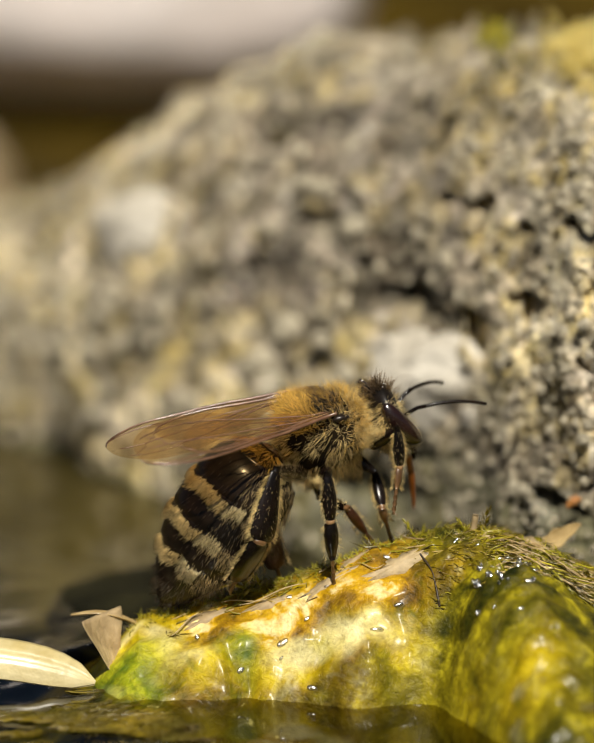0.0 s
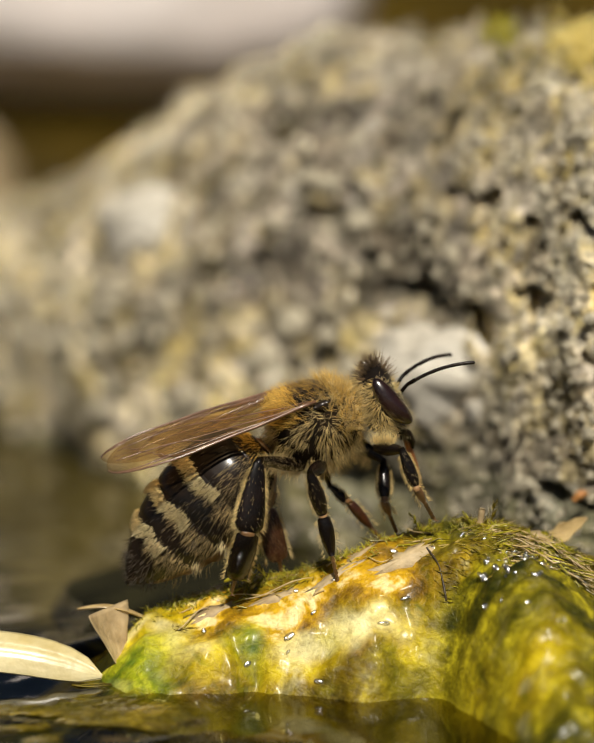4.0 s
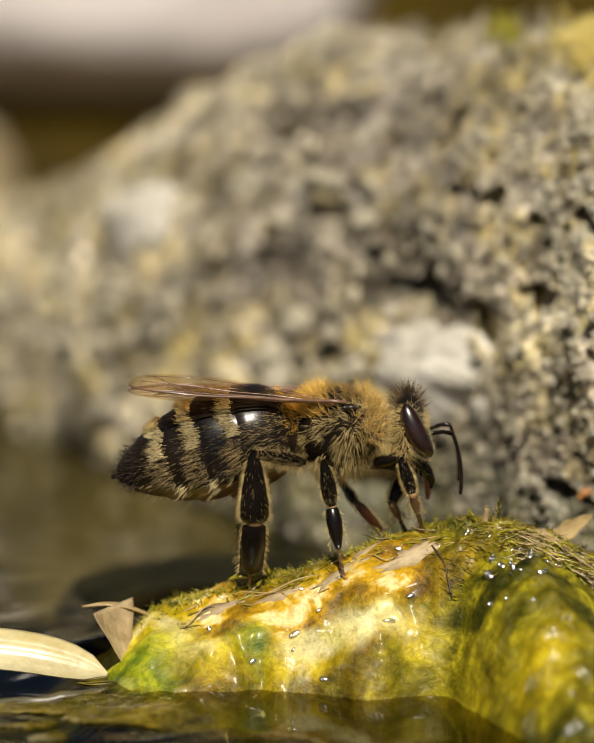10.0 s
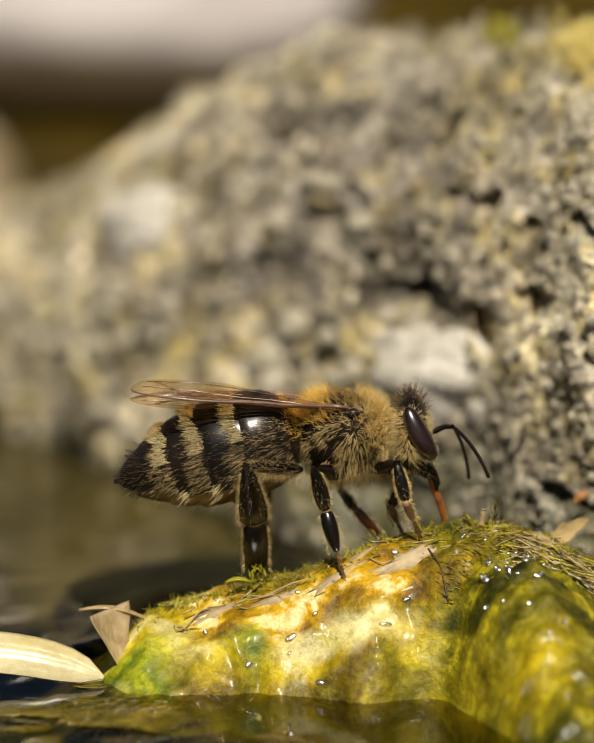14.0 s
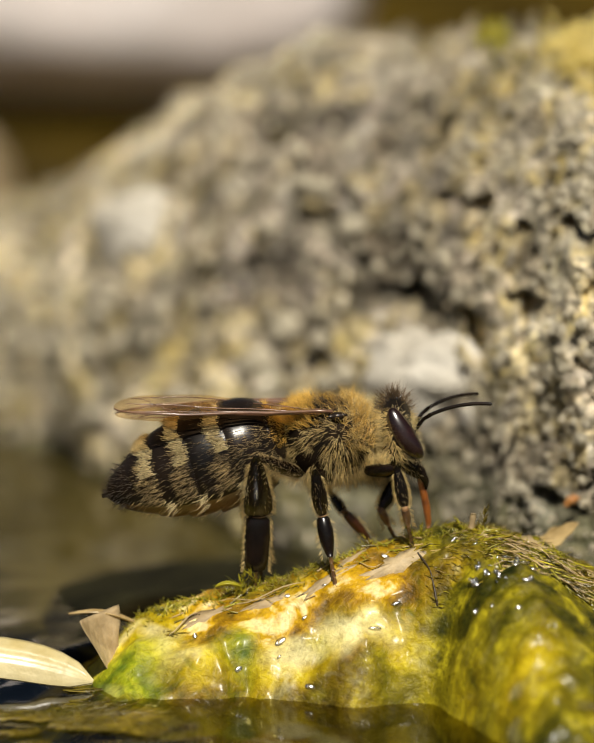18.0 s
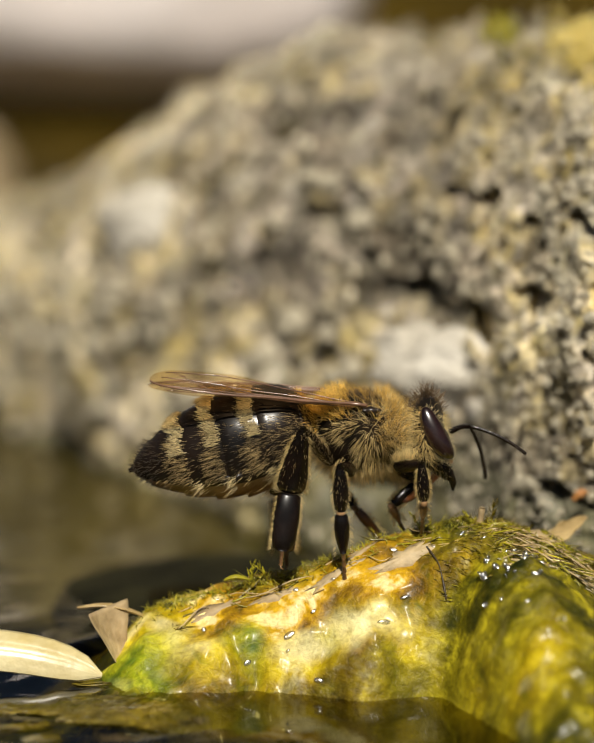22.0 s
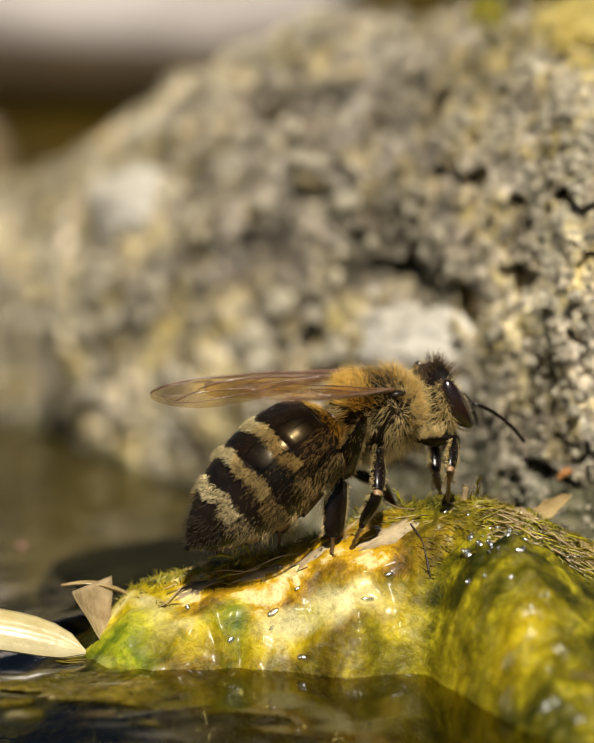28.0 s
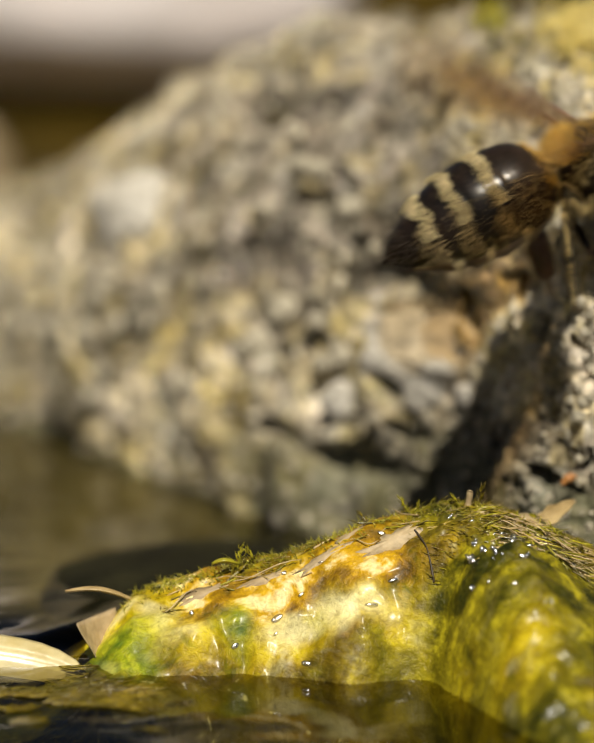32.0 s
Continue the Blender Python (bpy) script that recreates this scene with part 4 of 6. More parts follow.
    sheath = solid("tongue_sheath", v, f, AMBER, head, "amber blades that sheathe the tongue")
    v, f = tube([(0, 0, 2.4), (0.02, 0, 1.6), (0.02, 0, 0.9), (-0.01, 0, 0.35), (-0.06, 0, 0.0)], [0.09, 0.12, 0.11, 0.08, 0.03], 10, 0.8)
    tongue = (sheath, solid("proboscis", v, f, AMBER, head, "amber tongue"))
    feelers = []
    for s in (-1, 1):
        v, f = tube([(0, 0, 0), (0.15, 0, 0.05), (0.9, 0, 0.1), (1.25, 0, 0.0)], [0.05, 0.08, 0.075, 0.085], 10)
        scape = solid("antenna_base", v, f, LEGS, head)
        q = np.linspace(0, 10, 41)
        pts = np.stack([0.235 * q, 0 * q, 0.006 * q * (10 - q)], -1)
        rad = 0.068 + 0.006 * np.abs(np.sin(q * np.pi)) ** 0.4
        rad[0], rad[-1] = 0.04, 0.03
        flag = solid("antenna_whip", *tube(pts, rad, 8), CHITIN, head)
        feelers.append((s, scape, flag))
    return head, tongue, feelers


def wing_outline(n, length, width, lead):
    t = np.sin(np.linspace(0, np.pi / 2, n)) ** 1.15
    tip = -0.30 * width
    end = np.sqrt(np.clip(1 - np.clip((t - 0.72) / 0.28, 0, 1) ** 2, 0, 1))
    front = tip + (lead * np.sin(t * np.pi * 0.8) - tip) * end
    back = tip + (-width * (0.16 + 0.84 * smooth(0.0, 0.68, t)) - tip) * end
    return t * length, front, back


def make_wing_part(bee, name, length, width, lead, side, veins):
    """A wing along -x from its root, its trailing edge towards the body's middle."""
    n, w = 40, 9
    x, fr, bk = wing_outline(n, length, width, lead)
    g = np.linspace(0, 1, w)
    vv = []
    for k in range(n):
        y = fr[k] + (bk[k] - fr[k]) * g
        z = 0.05 * np.cos(g * 9) * np.sin(x[k] / length * 3) + 0.02 * np.sin(x[k] * 2.1 + g * 5)
        vv.append(np.stack([np.full(w, -x[k]), y * side, z], -1))
    top = np.concatenate(vv)
    wing = solid(name, *skin(top, n, w, 0.008), MEMBRANE, bee, "smoky brown translucent wing")
    pieces = [tube([vv[k][0] for k in range(0, n, 3)], np.linspace(0.07, 0.03, len(range(0, n, 3))), 6)]
    for a, b, g0, g1 in veins:
        ks = np.linspace(a * (n - 1), b * (n - 1), 9)
        pts = []
        for q, gg in zip(ks, np.linspace(g0, g1, 9)):
            k = int(round(q))
            pts.append([-x[k], (fr[k] + (bk[k] - fr[k]) * gg) * side, 0.05 * math.cos(gg * 9) * math.sin(x[k] / length * 3) + 0.02 * math.sin(x[k] * 2.1 + gg * 5)])
        pieces.append(tube(pts, np.linspace(0.028, 0.016, 9), 5))
    for q in pieces:
        solid("vein", *q, VEIN, wing)
    return wing


def skin(top, n, w, thick):
    v = np.concatenate([top, top - (0, 0, thick)])
    f = grid_faces(n, w).tolist()
    k = n * w
    f2 = [[i + k for i in q[::-1]] for q in f]
    rim = [i * w for i in range(n)] + [(n - 1) * w + j for j in range(1, w)] + [i * w + w - 1 for i in range(n - 2, -1, -1)] + [j for j in range(w - 2, 0, -1)]
    side = [[rim[i], rim[(i + 1) % len(rim)], rim[(i + 1) % len(rim)] + k, rim[i] + k] for i in range(len(rim))]
    return v, f + f2 + [q[::-1] for q in side]


FORE_VEINS = [(0.02, 0.62, 0.10, 0.16), (0.02, 0.55, 0.35, 0.45), (0.02, 0.75, 0.6, 0.9), (0.55, 0.88, 0.12, 0.06), (0.35, 0.45, 0.14, 0.42), (0.55, 0.62, 0.16, 0.5), (0.45, 0.8, 0.42, 0.62), (0.62, 0.7, 0.5, 0.9)]
HIND_VEINS = [(0.02, 0.6, 0.2, 0.3), (0.02, 0.55, 0.5, 0.7), (0.3, 0.42, 0.24, 0.6)]

# hip, femur, tibia, tarsus lengths; half widths
LEG_KINDS = {
    "fore": ((1.05, 0.55, -1.15), 1.6, 1.5, 1.7, (0.25, 0.24, 0.17)),
    "middle": ((-0.25, 0.80, -1.25), 1.8, 1.8, 2.65, (0.27, 0.29, 0.30)),
    "hind": ((-1.05, 0.85, -1.05), 2.4, 2.75, 2.75, (0.24, 0.56, 0.50)),
}


def make_leg(bee, kind, s):
    hip, lf, lt, ls, wd = LEG_KINDS[kind]
    r = np.random.default_rng(int(50 + 10 * lf + s))
    flat = kind == "hind"
    if kind == "middle" and s > 0:
        wd = tuple(0.68 * w for w in wd)
    femur = solid("femur", *lofted([(x * lf, 0, wd[0] * a * 0.85, wd[0] * a) for x, a in ((0, 0.4), (0.08, 0.75), (0.25, 1.0), (0.45, 1.12), (0.7, 0.95), (0.9, 0.65), (1, 0.35))], 14), LEGS, bee)
    sec = [(0, 0.22), (0.05, 0.38), (0.25, 0.62), (0.5, 0.84), (0.72, 1.0), (0.9, 1.0), (0.97, 0.8), (1, 0.45)] if flat else [(0, 0.4), (0.06, 0.62), (0.25, 0.85), (0.5, 1.05), (0.75, 1.0), (0.92, 0.75), (1, 0.45)]
    tibia = solid("tibia", *lofted([(x * lt, 0, wd[1] * a * (0.42 if flat else 0.85), wd[1] * a) for x, a in sec], 14), LEGS, bee)
    v, f = lofted([(-0.10, 0, 0.08, 0.10), (0, 0, 0.13, 0.15), (0.1, 0, 0.08, 0.10)], 10)
    solid("knee", v, f, LEGS, tibia)
    wide = 0.30 if flat else wd[1] * 0.62
    v, f = lofted([(-0.10, 0, 0.10, wide * 0.7), (-0.02, 0, 0.16, wide), (0.08, 0, 0.15, wide * 0.95), (0.14, 0, 0.08, wide * 0.6)], 10)
    solid("ankle", v + (lt, 0, 0), f, FOOT if s > 0 or flat else JOINT, tibia, "" if s > 0 or flat else "pale pinkish tan joint")
    n = 520 if flat else (340 if kind == "fore" else 150)
    q = r.uniform(0.1, 1.0, n)
    sg = np.where(r.random(n) < 0.5, -1, 1)
    wz = np.interp(q, [a for a, _ in sec], [b for _, b in sec]) * wd[1]
    base = np.stack([q * lt, r.normal(0, 0.05, n), sg * wz * 0.95], -1)
    way = np.stack([np.full(n, 0.7), r.normal(0, 0.5, n), sg * 1.0], -1)
    solid("bristles", *hairs(base, way, r.uniform(0.12, 0.34 if flat else 0.22, n), 0.009, r=r), STRAW, tibia, "straw-coloured bristles")
    if s < 0:
        q, a = r.uniform(0.05, 0.95, 150), r.uniform(0, 6.28, 150)
        wz = np.interp(q, [a0 for a0, _ in sec], [b0 for _, b0 in sec]) * wd[1]
        base = np.stack([q * lt, (0.42 if flat else 0.85) * wz * np.sin(a), wz * np.cos(a)], -1)
        way = np.stack([np.full(150, 1.5), np.sin(a), np.cos(a)], -1)
        solid("shin_hair", *hairs(base, way, r.uniform(0.08, 0.17, 150), 0.0055, r=r), DIM, tibia, "short dull hair")
    lb = ls * (0.80 if flat else (0.60 if kind == "middle" else 0.5))
    pieces = [lofted([(x * lb, 0, wd[2] * a * (0.45 if flat else 0.8), wd[2] * a) for x, a in (((0, 0.5), (0.06, 0.85), (0.4, 1.0), (0.8, 0.92), (0.95, 0.72), (1, 0.35)) if flat else ((0, 0.4), (0.08, 0.8), (0.35, 1.0), (0.6, 0.9), (0.85, 0.6), (1, 0.35)))], 14)]
    x0, step = lb, (ls - lb) / 4
    for k in range(4):
        pieces.append(lofted([(x0 + k * step, 0, 0.05, 0.06), (x0 + (k + 0.7) * step, 0, 0.085, 0.095), (x0 + (k + 1) * step, 0, 0.05, 0.05)], 8))
    for c in (-1, 1):
        pieces.append(tube([(ls - 0.02, 0, 0), (ls + 0.08, 0.08 * c, -0.02), (ls + 0.12, 0.14 * c, -0.12)], [0.04, 0.03, 0.01], 6))
    # far-side feet carry the red of their backlit inner face in their colour
    tarsus = solid("tarsus", *pieces[0], {"hind": LEGS if s < 0 else RUSSET, "middle": LEGS if s < 0 else RUSSET, "fore": FOOT}[kind], bee, "reddish-brown brush-lined foot" if flat and s > 0 else "")
    solid("foot", *joined(pieces[1:]), FOOT, tarsus, "brown jointed foot with two claws")
    if flat:
        q, a = r.uniform(0.05, 0.95, 420), r.uniform(-1.2, 4.3, 420)
        rim = np.interp(q, [0, 0.45, 1], [0.6, 1.1, 0.5]) * wd[0] * 0.92
        base = np.stack([q * lf, s * rim * np.cos(a), rim * np.sin(a)], -1)
        way = np.stack([np.full(420, 1.3), s * np.cos(a), np.sin(a)], -1)
        solid("thigh_fuzz", *hairs(base, way, r.uniform(0.15, 0.34, 420), 0.007, r=r), DIM, femur, "dull brown fuzz")
    n = 280 if kind == "fore" else 170
    base = np.stack([r.uniform(0.02, 0.75, n) * lf, r.normal(0, 0.08, n), np.full(n, -wd[0] * 0.85)], -1)
    way = np.stack([r.normal(0.35, 0.3, n), r.normal(0, 0.45, n), np.full(n, -1.0)], -1)
    solid("thigh_fur", *hairs(base, way, r.uniform(0.2, 0.75 if kind == "fore" else 0.6, n), 0.008, r=r), STRAW, femur, "pale hanging fur")
    n = 260 if flat else 80
    base = np.stack([r.uniform(0.1, lb, n), r.normal(0, 0.05, n), np.where(r.random(n) < 0.5, -1, 1) * wd[2] * 0.9], -1)
    way = np.stack([np.full(n, 0.8), r.normal(0, 0.5, n), np.sign(base[:, 2])], -1)
    solid("bristles", *hairs(base, way, r.uniform(0.12, 0.3, n), 0.009, r=r), STRAW, tarsus)
    if flat:
        n = 300
        q = np.round(r.uniform(0.1, 0.95, n) * 9) / 9 + r.normal(0, 0.035, n)
        sg = -1.0
        w = r.uniform(-0.85, 0.85, n)
        base = np.stack([q * lb, sg * wd[2] * 0.45 * np.sqrt(1 - w * w) * 0.95, w * wd[2] * 0.95], -1)
        way = np.stack([np.full(n, 1.0), np.full(n, sg * 0.3), r.normal(0, 0.2, n)], -1)
        solid("brush", *hairs(base, way, r.uniform(0.10, 0.2, n), 0.009, r=r), FOOT, tarsus, "rows of short brown brush hair")
    return femur, tibia, tarsus


def make_bee():
    bee = new("honey_bee")
    bee.empty_display_size = 0.002
    tagged(bee, "dark honey bee with golden furry back and cream hair bands", "bee")
    thorax = make_thorax(bee)
    abdomen = make_abdomen(bee)
    head, tongue, feelers = make_head(bee)
    wings = []
    for s in (-1, 1):
        wings.append(("fore", s, make_wing_part(bee, "forewing", 8.1, 2.9, 0.35, s, FORE_VEINS)))
        wings.append(("hind", s, make_wing_part(bee, "hindwing", 5.7, 1.9, 0.25, s, HIND_VEINS)))
    legs = {(k, s): make_leg(bee, k, s) for k in LEG_KINDS for s in (-1, 1)}
    return dict(bee=bee, abdomen=abdomen, head=head, tongue=tongue, feelers=feelers, wings=wings, legs=legs)


BEE = make_bee()


# ---- what grows and lies on the stones ----
def slope_at(x, y):
    e = 0.15
    gx = (mound_height(x + e, y) - mound_height(x - e, y)) / (2 * e)
    gy = (mound_height(x, y + e) - mound_height(x, y - e)) / (2 * e)
    n = np.stack([-gx, -gy, 1 + 0 * x], -1)
    return n / np.linalg.norm(n, axis=1, keepdims=True)


def make_moss():
    r = np.random.default_rng(21)

    def sown(name, n, x0, x1, y0, y1, least):
        x, y = r.uniform(x0, x1, n), r.uniform(y0, y1, n)
        keep = (moss_cover(x, y) * (0.12 + 0.88 * smooth(-5.2, -2.4, y - 0.25 * np.maximum(x - 8, 0))) * (1 if name == "dead_moss" else 1 - 0.55 * smooth(7.6, 9.0, x)) > r.uniform(least, 1.0, n)) & (mound_height(x, y) > -0.3)
        return x[keep], y[keep]
    for name, mat, n, lo, hi, wd, least, label in (("moss_carpet", MOSS, 34000, 0.25, 0.7, 0.022, 0.2, "olive wet moss threads"), ("moss_sprout", BRIGHT_MOSS, 11000, 0.2, 0.6, 0.022, 0.35, "bright green moss tips"), ("dead_moss", DRY, 3200, 0.3, 1.2, 0.016, 0.3, "straw-brown dead moss threads")):
        x, y = sown(name, n, -7, 14, -11, 2.5, least)
        base = np.stack([x, y, mound_at(x, y) - 0.03], -1)
        nm = slope_at(x, y)
        swirl = fbm(np.stack([x, y, 0 * x], -1) / 1.7, 2, 91) * 3.0
        flow = np.stack([np.cos(swirl) * 0.9 + 0.5, np.sin(swirl) * 0.8 - 0.3, -0.3 + 0 * x], -1)
        side = smooth(7.4, 8.8, x)[:, None]
        flow = flow * (1 - side) + np.array([0.9, -0.7, -0.75]) * side
        way = nm * r.uniform(0.0, 0.5, (len(x), 1)) * (1 - 0.6 * side) + flow * 0.8 + r.normal(0, 0.25, (len(x), 3))
        tagged(solid(name, *hairs(base - mound_o, way, r.uniform(lo, hi, len(x)), wd, 0.35, r=r), mat, mound, label), kind="stuff")
    # a fringe that stands up along the top
    x = np.concatenate([r.uniform(-6.2, 12, 500), r.uniform(-6.2, 3, 400)])
    y = -1.3 + r.normal(0, 0.35, 900)
    base = np.stack([x, y, mound_at(x, y) - 0.03], -1)
    way = np.stack([r.normal(-0.25, 0.7, 900), r.normal(-0.1, 0.4, 900), r.uniform(0.25, 1.0, 900)], -1)
    tagged(solid("fringe", *hairs(base - mound_o, way, r.uniform(0.10, 0.46, 900), 0.024, 0.4, r=r), BRIGHT_MOSS, mound, "upright moss fringe on the crest"), kind="stuff")
    # broad wet strands combed down the far shoulder and over the top
    for name, mat, n, lo, hi, wd, label in (("moss_strand", BRIGHT_MOSS, 420, 0.5, 1.3, 0.045, "broad wet yellow-green moss strands"), ("straw_strand", DRY, 260, 0.5, 1.4, 0.040, "flattened straw-coloured strands"), ("dark_strand", MOSS, 420, 0.5, 1.2, 0.050, "dark olive matted strands")):
        x = np.concatenate([r.uniform(7.2, 12.5, n * 2 // 3), r.uniform(-5, 8, n // 20)])
        y = np.concatenate([r.uniform(-4.6, -0.9, n * 2 // 3), r.normal(-1.7, 0.4, n // 20)])
        keep = mound_height(x, y) > 0.3
        x, y = x[keep], y[keep]
        side = smooth(6.5, 8.5, x)[:, None]
        way = np.array([0.85, -0.45, -0.45]) * side + np.array([0.9, 0.1, 0.25]) * (1 - side) * np.where(r.random(len(x)) < 0.5, -1, 1)[:, None] + r.normal(0, 0.22, (len(x), 3))
        base = np.stack([x, y, mound_at(x, y) + 0.03], -1)
        tagged(solid(name, *hairs(base - mound_o, way, r.uniform(lo, hi, len(x)), wd, 0.3, r=r), mat, mound, label), kind="stuff")


def shoot_mesh(k, material):
    """A moss shoot: a thin stem with pointed leaflets up to its tip."""
    r = np.random.default_rng(300 + k)
    h = 0.9
    stem = [(0.06 * math.sin(2 * q + k), 0.05 * math.cos(3 * q), h * q) for q in np.linspace(0, 1, 6)]
    pieces = [tube(stem, [0.03, 0.028, 0.025, 0.022, 0.018, 0.01], 5)]
    for j in range(11):
        q = 0.15 + 0.08 * j
        a = j * 2.4
        o = np.array([0.06 * math.sin(2 * q + k), 0.05 * math.cos(3 * q), h * q])
        d = np.array([math.cos(a), math.sin(a), 0.75 + 0.6 * q])
        d /= np.linalg.norm(d)
        length = r.uniform(0.28, 0.45) * (1.15 - 0.5 * q)
        s = np.cross(d, (0, 0, 1.0))
        s /= np.linalg.norm(s)
        u = np.cross(s, d)
        v = [o - s * 0.015, o + s * 0.015, o + d * length * 0.4 + s * 0.055, o + d * length * 0.4 - s * 0.055, o + d * length + u * 0.06, o + d * length * 0.4 - u * 0.03]
        pieces.append((v, [[0, 1, 2, 5], [0, 5, 3], [5, 2, 4], [3, 5, 4], [0, 3, 2, 1], [3, 4, 2]]))
    v, f = joined(pieces)
    return mesh_of("moss_shoot", v, f, material, False)


def make_weed():
    """Fine green weed that floats on the shallow water beside the stone."""
    r = np.random.default_rng(88)
    n = 6000
    x = r.uniform(-16, -5.0, n)
    y = r.uniform(-12.5, -3.6, n)
    keep = (fbm(np.stack([x, y, 0 * x], -1) / (2.6, 1.2, 1), 3, 95) > 0.02 + 0.10 * np.abs(y + 7)) & (mound_height(x, y) < 0.15)
    x, y = x[keep], y[keep]
    swirl = fbm(np.stack([x, y, 0 * x], -1) / 3.0, 2, 97) * 1.6
    way = np.stack([np.cos(swirl), np.sin(swirl) * 0.7, r.uniform(0.0, 0.16, len(x))], -1)
    v, f = hairs(np.stack([x, y, 0.02 + 0 * x], -1) - (-10, -7, 0), way, r.uniform(0.4, 1.3, len(x)), 0.022, 0.3, r=r)
    ob = solid("water_weed", v, f, MOSS)
    ob.matrix_basis = pose(-10 * MM, -7 * MM, -0.34 * MM)
    tagged(ob, "olive threads of weed floating on the water", "water weed", kind="stuff")


def make_shoots():
    r = np.random.default_rng(33)
    meshes = [shoot_mesh(k, BRIGHT_MOSS if k % 3 else MOSS) for k in range(6)]
    spots = [(-2.3, -1.9, 1.5, -60), (-2.0, -1.7, 1.2, 20), (-1.2, -1.6, 1.0, -30), (7.2, -1.3, 1.1, 12), (6.6, -1.2, 0.8, -30), (4.6, -1.2, 0.9, -20), (3.0, -1.4, 0.7, -50), (-4.9, -1.7, 1.1, -70), (10.6, -1.3, 1.1, 50), (11.2, -1.5, 1.0, 60)]
    for _ in range(55):
        x = r.uniform(-6.0, 12.0)
        y = r.normal(-1.3, 0.35) if r.random() < 0.6 else r.uniform(-7.5, -1.2)
        if moss_cover(np.array([x]), np.array([y]))[0] > 0.4:
            spots.append((x, y, r.uniform(0.25, 0.55), r.uniform(-70, 70)))
    for k, (x, y, size, tilt) in enumerate(spots):
        z = float(mound_at(np.array([x]), np.array([y]))[0]) - 0.05
        ob = new("moss_shoot", meshes[k % 6])
        ob.parent = mound
        ob.matrix_basis = pose(*((np.array([x, y, z]) - mound_o) * MM), r.uniform(-30, 30), tilt, r.uniform(0, 360)) @ Matrix.Scale(size, 4)


def make_fibres():
    r = np.random.default_rng(44)
    for k in range(50):
        x = r.uniform(-5.5, 11.5)
        y = r.uniform(-2.7, -0.9)
        length = r.uniform(0.8, 2.6)
        a = r.normal(0.15, 0.5) + (math.pi if r.random() < 0.5 else 0)
        if k >= 5:
            x, y, length, a = r.uniform(7.6, 12.0), r.uniform(-3.8, -0.9), r.uniform(0.8, 2.4), r.normal(-0.75, 0.3)
        q = np.linspace(0, 1, 7)
        px = x + np.cos(a) * length * q
        py = y + np.sin(a) * length * 0.5 * q + 0.15 * np.sin(q * 5 + k)
        pz = np.maximum(mound_height(px, py) + 0.12, mound_at(px, py) - 0.02)
        w = r.uniform(0.014, 0.034)
        solid("plant_fibre", *tube(np.stack([px, py, pz], -1) - mound_o, w * np.array([0.5, 0.9, 1, 1, 0.9, 0.7, 0.3]), 6), DRY if k % 4 else TAN, mound)
    # a long thin dark stem that lies down the front
    q = np.linspace(0, 1, 12)
    px, py = 4.75 + 0.75 * q + 0.08 * np.sin(q * 4), -2.2 - 1.7 * q
    solid("dark_stem", *tube(np.stack([px, py, mound_at(px, py) + 0.05], -1) - mound_o, 0.035 + 0.012 * np.sin(q * 9), 7), SOOT, mound, "thin dark stem lying on the algae")
    # flat flakes of bleached plant on the top
    for x, y, a, b, turn in ((4.0, -2.3, 1.1, 0.28, 12), (1.3, -2.35, 0.9, 0.16, 10), (-0.9, -2.3, 0.7, 0.15, 6), (-3.2, -2.2, 0.8, 0.2, 14), (2.3, -1.7, 0.6, 0.14, 25), (8.4, -1.6, 0.6, 0.45, -30), (7.6, -1.5, 0.5, 0.25, 50), (9.3, -0.6, 0.7, 0.5, 20), (10.5, -2.2, 0.9, 0.2, -40)):
        t = np.linspace(0, 2 * np.pi, 30, endpoint=False)
        rr = 1 + 0.22 * np.sin(3 * t + x) + 0.16 * np.sin(7 * t) + 0.1 * np.sin(11 * t + x) + r.normal(0, 0.13, 30)
        c, s = math.cos(radians(turn)), math.sin(radians(turn))
        lx, ly = a * np.cos(t) * rr, b * np.sin(t) * rr
        vx, vy = x + lx * c - ly * s, y + lx * s + ly * c
        ring = np.stack([vx, vy, mound_at(vx, vy) + 0.03], -1)
        mid = np.array([[x, y, float(mound_at(np.array([x]), np.array([y]))[0]) + 0.06]])
        v = np.concatenate([ring, mid, ring - (0, 0, 0.06)]) - mound_o
        f = [[k, (k + 1) % 30, 30] for k in range(30)] + [[k, 31 + k, 31 + (k + 1) % 30, (k + 1) % 30] for k in range(30)]
        solid("bleached_flake", v, f, TAN, mound)


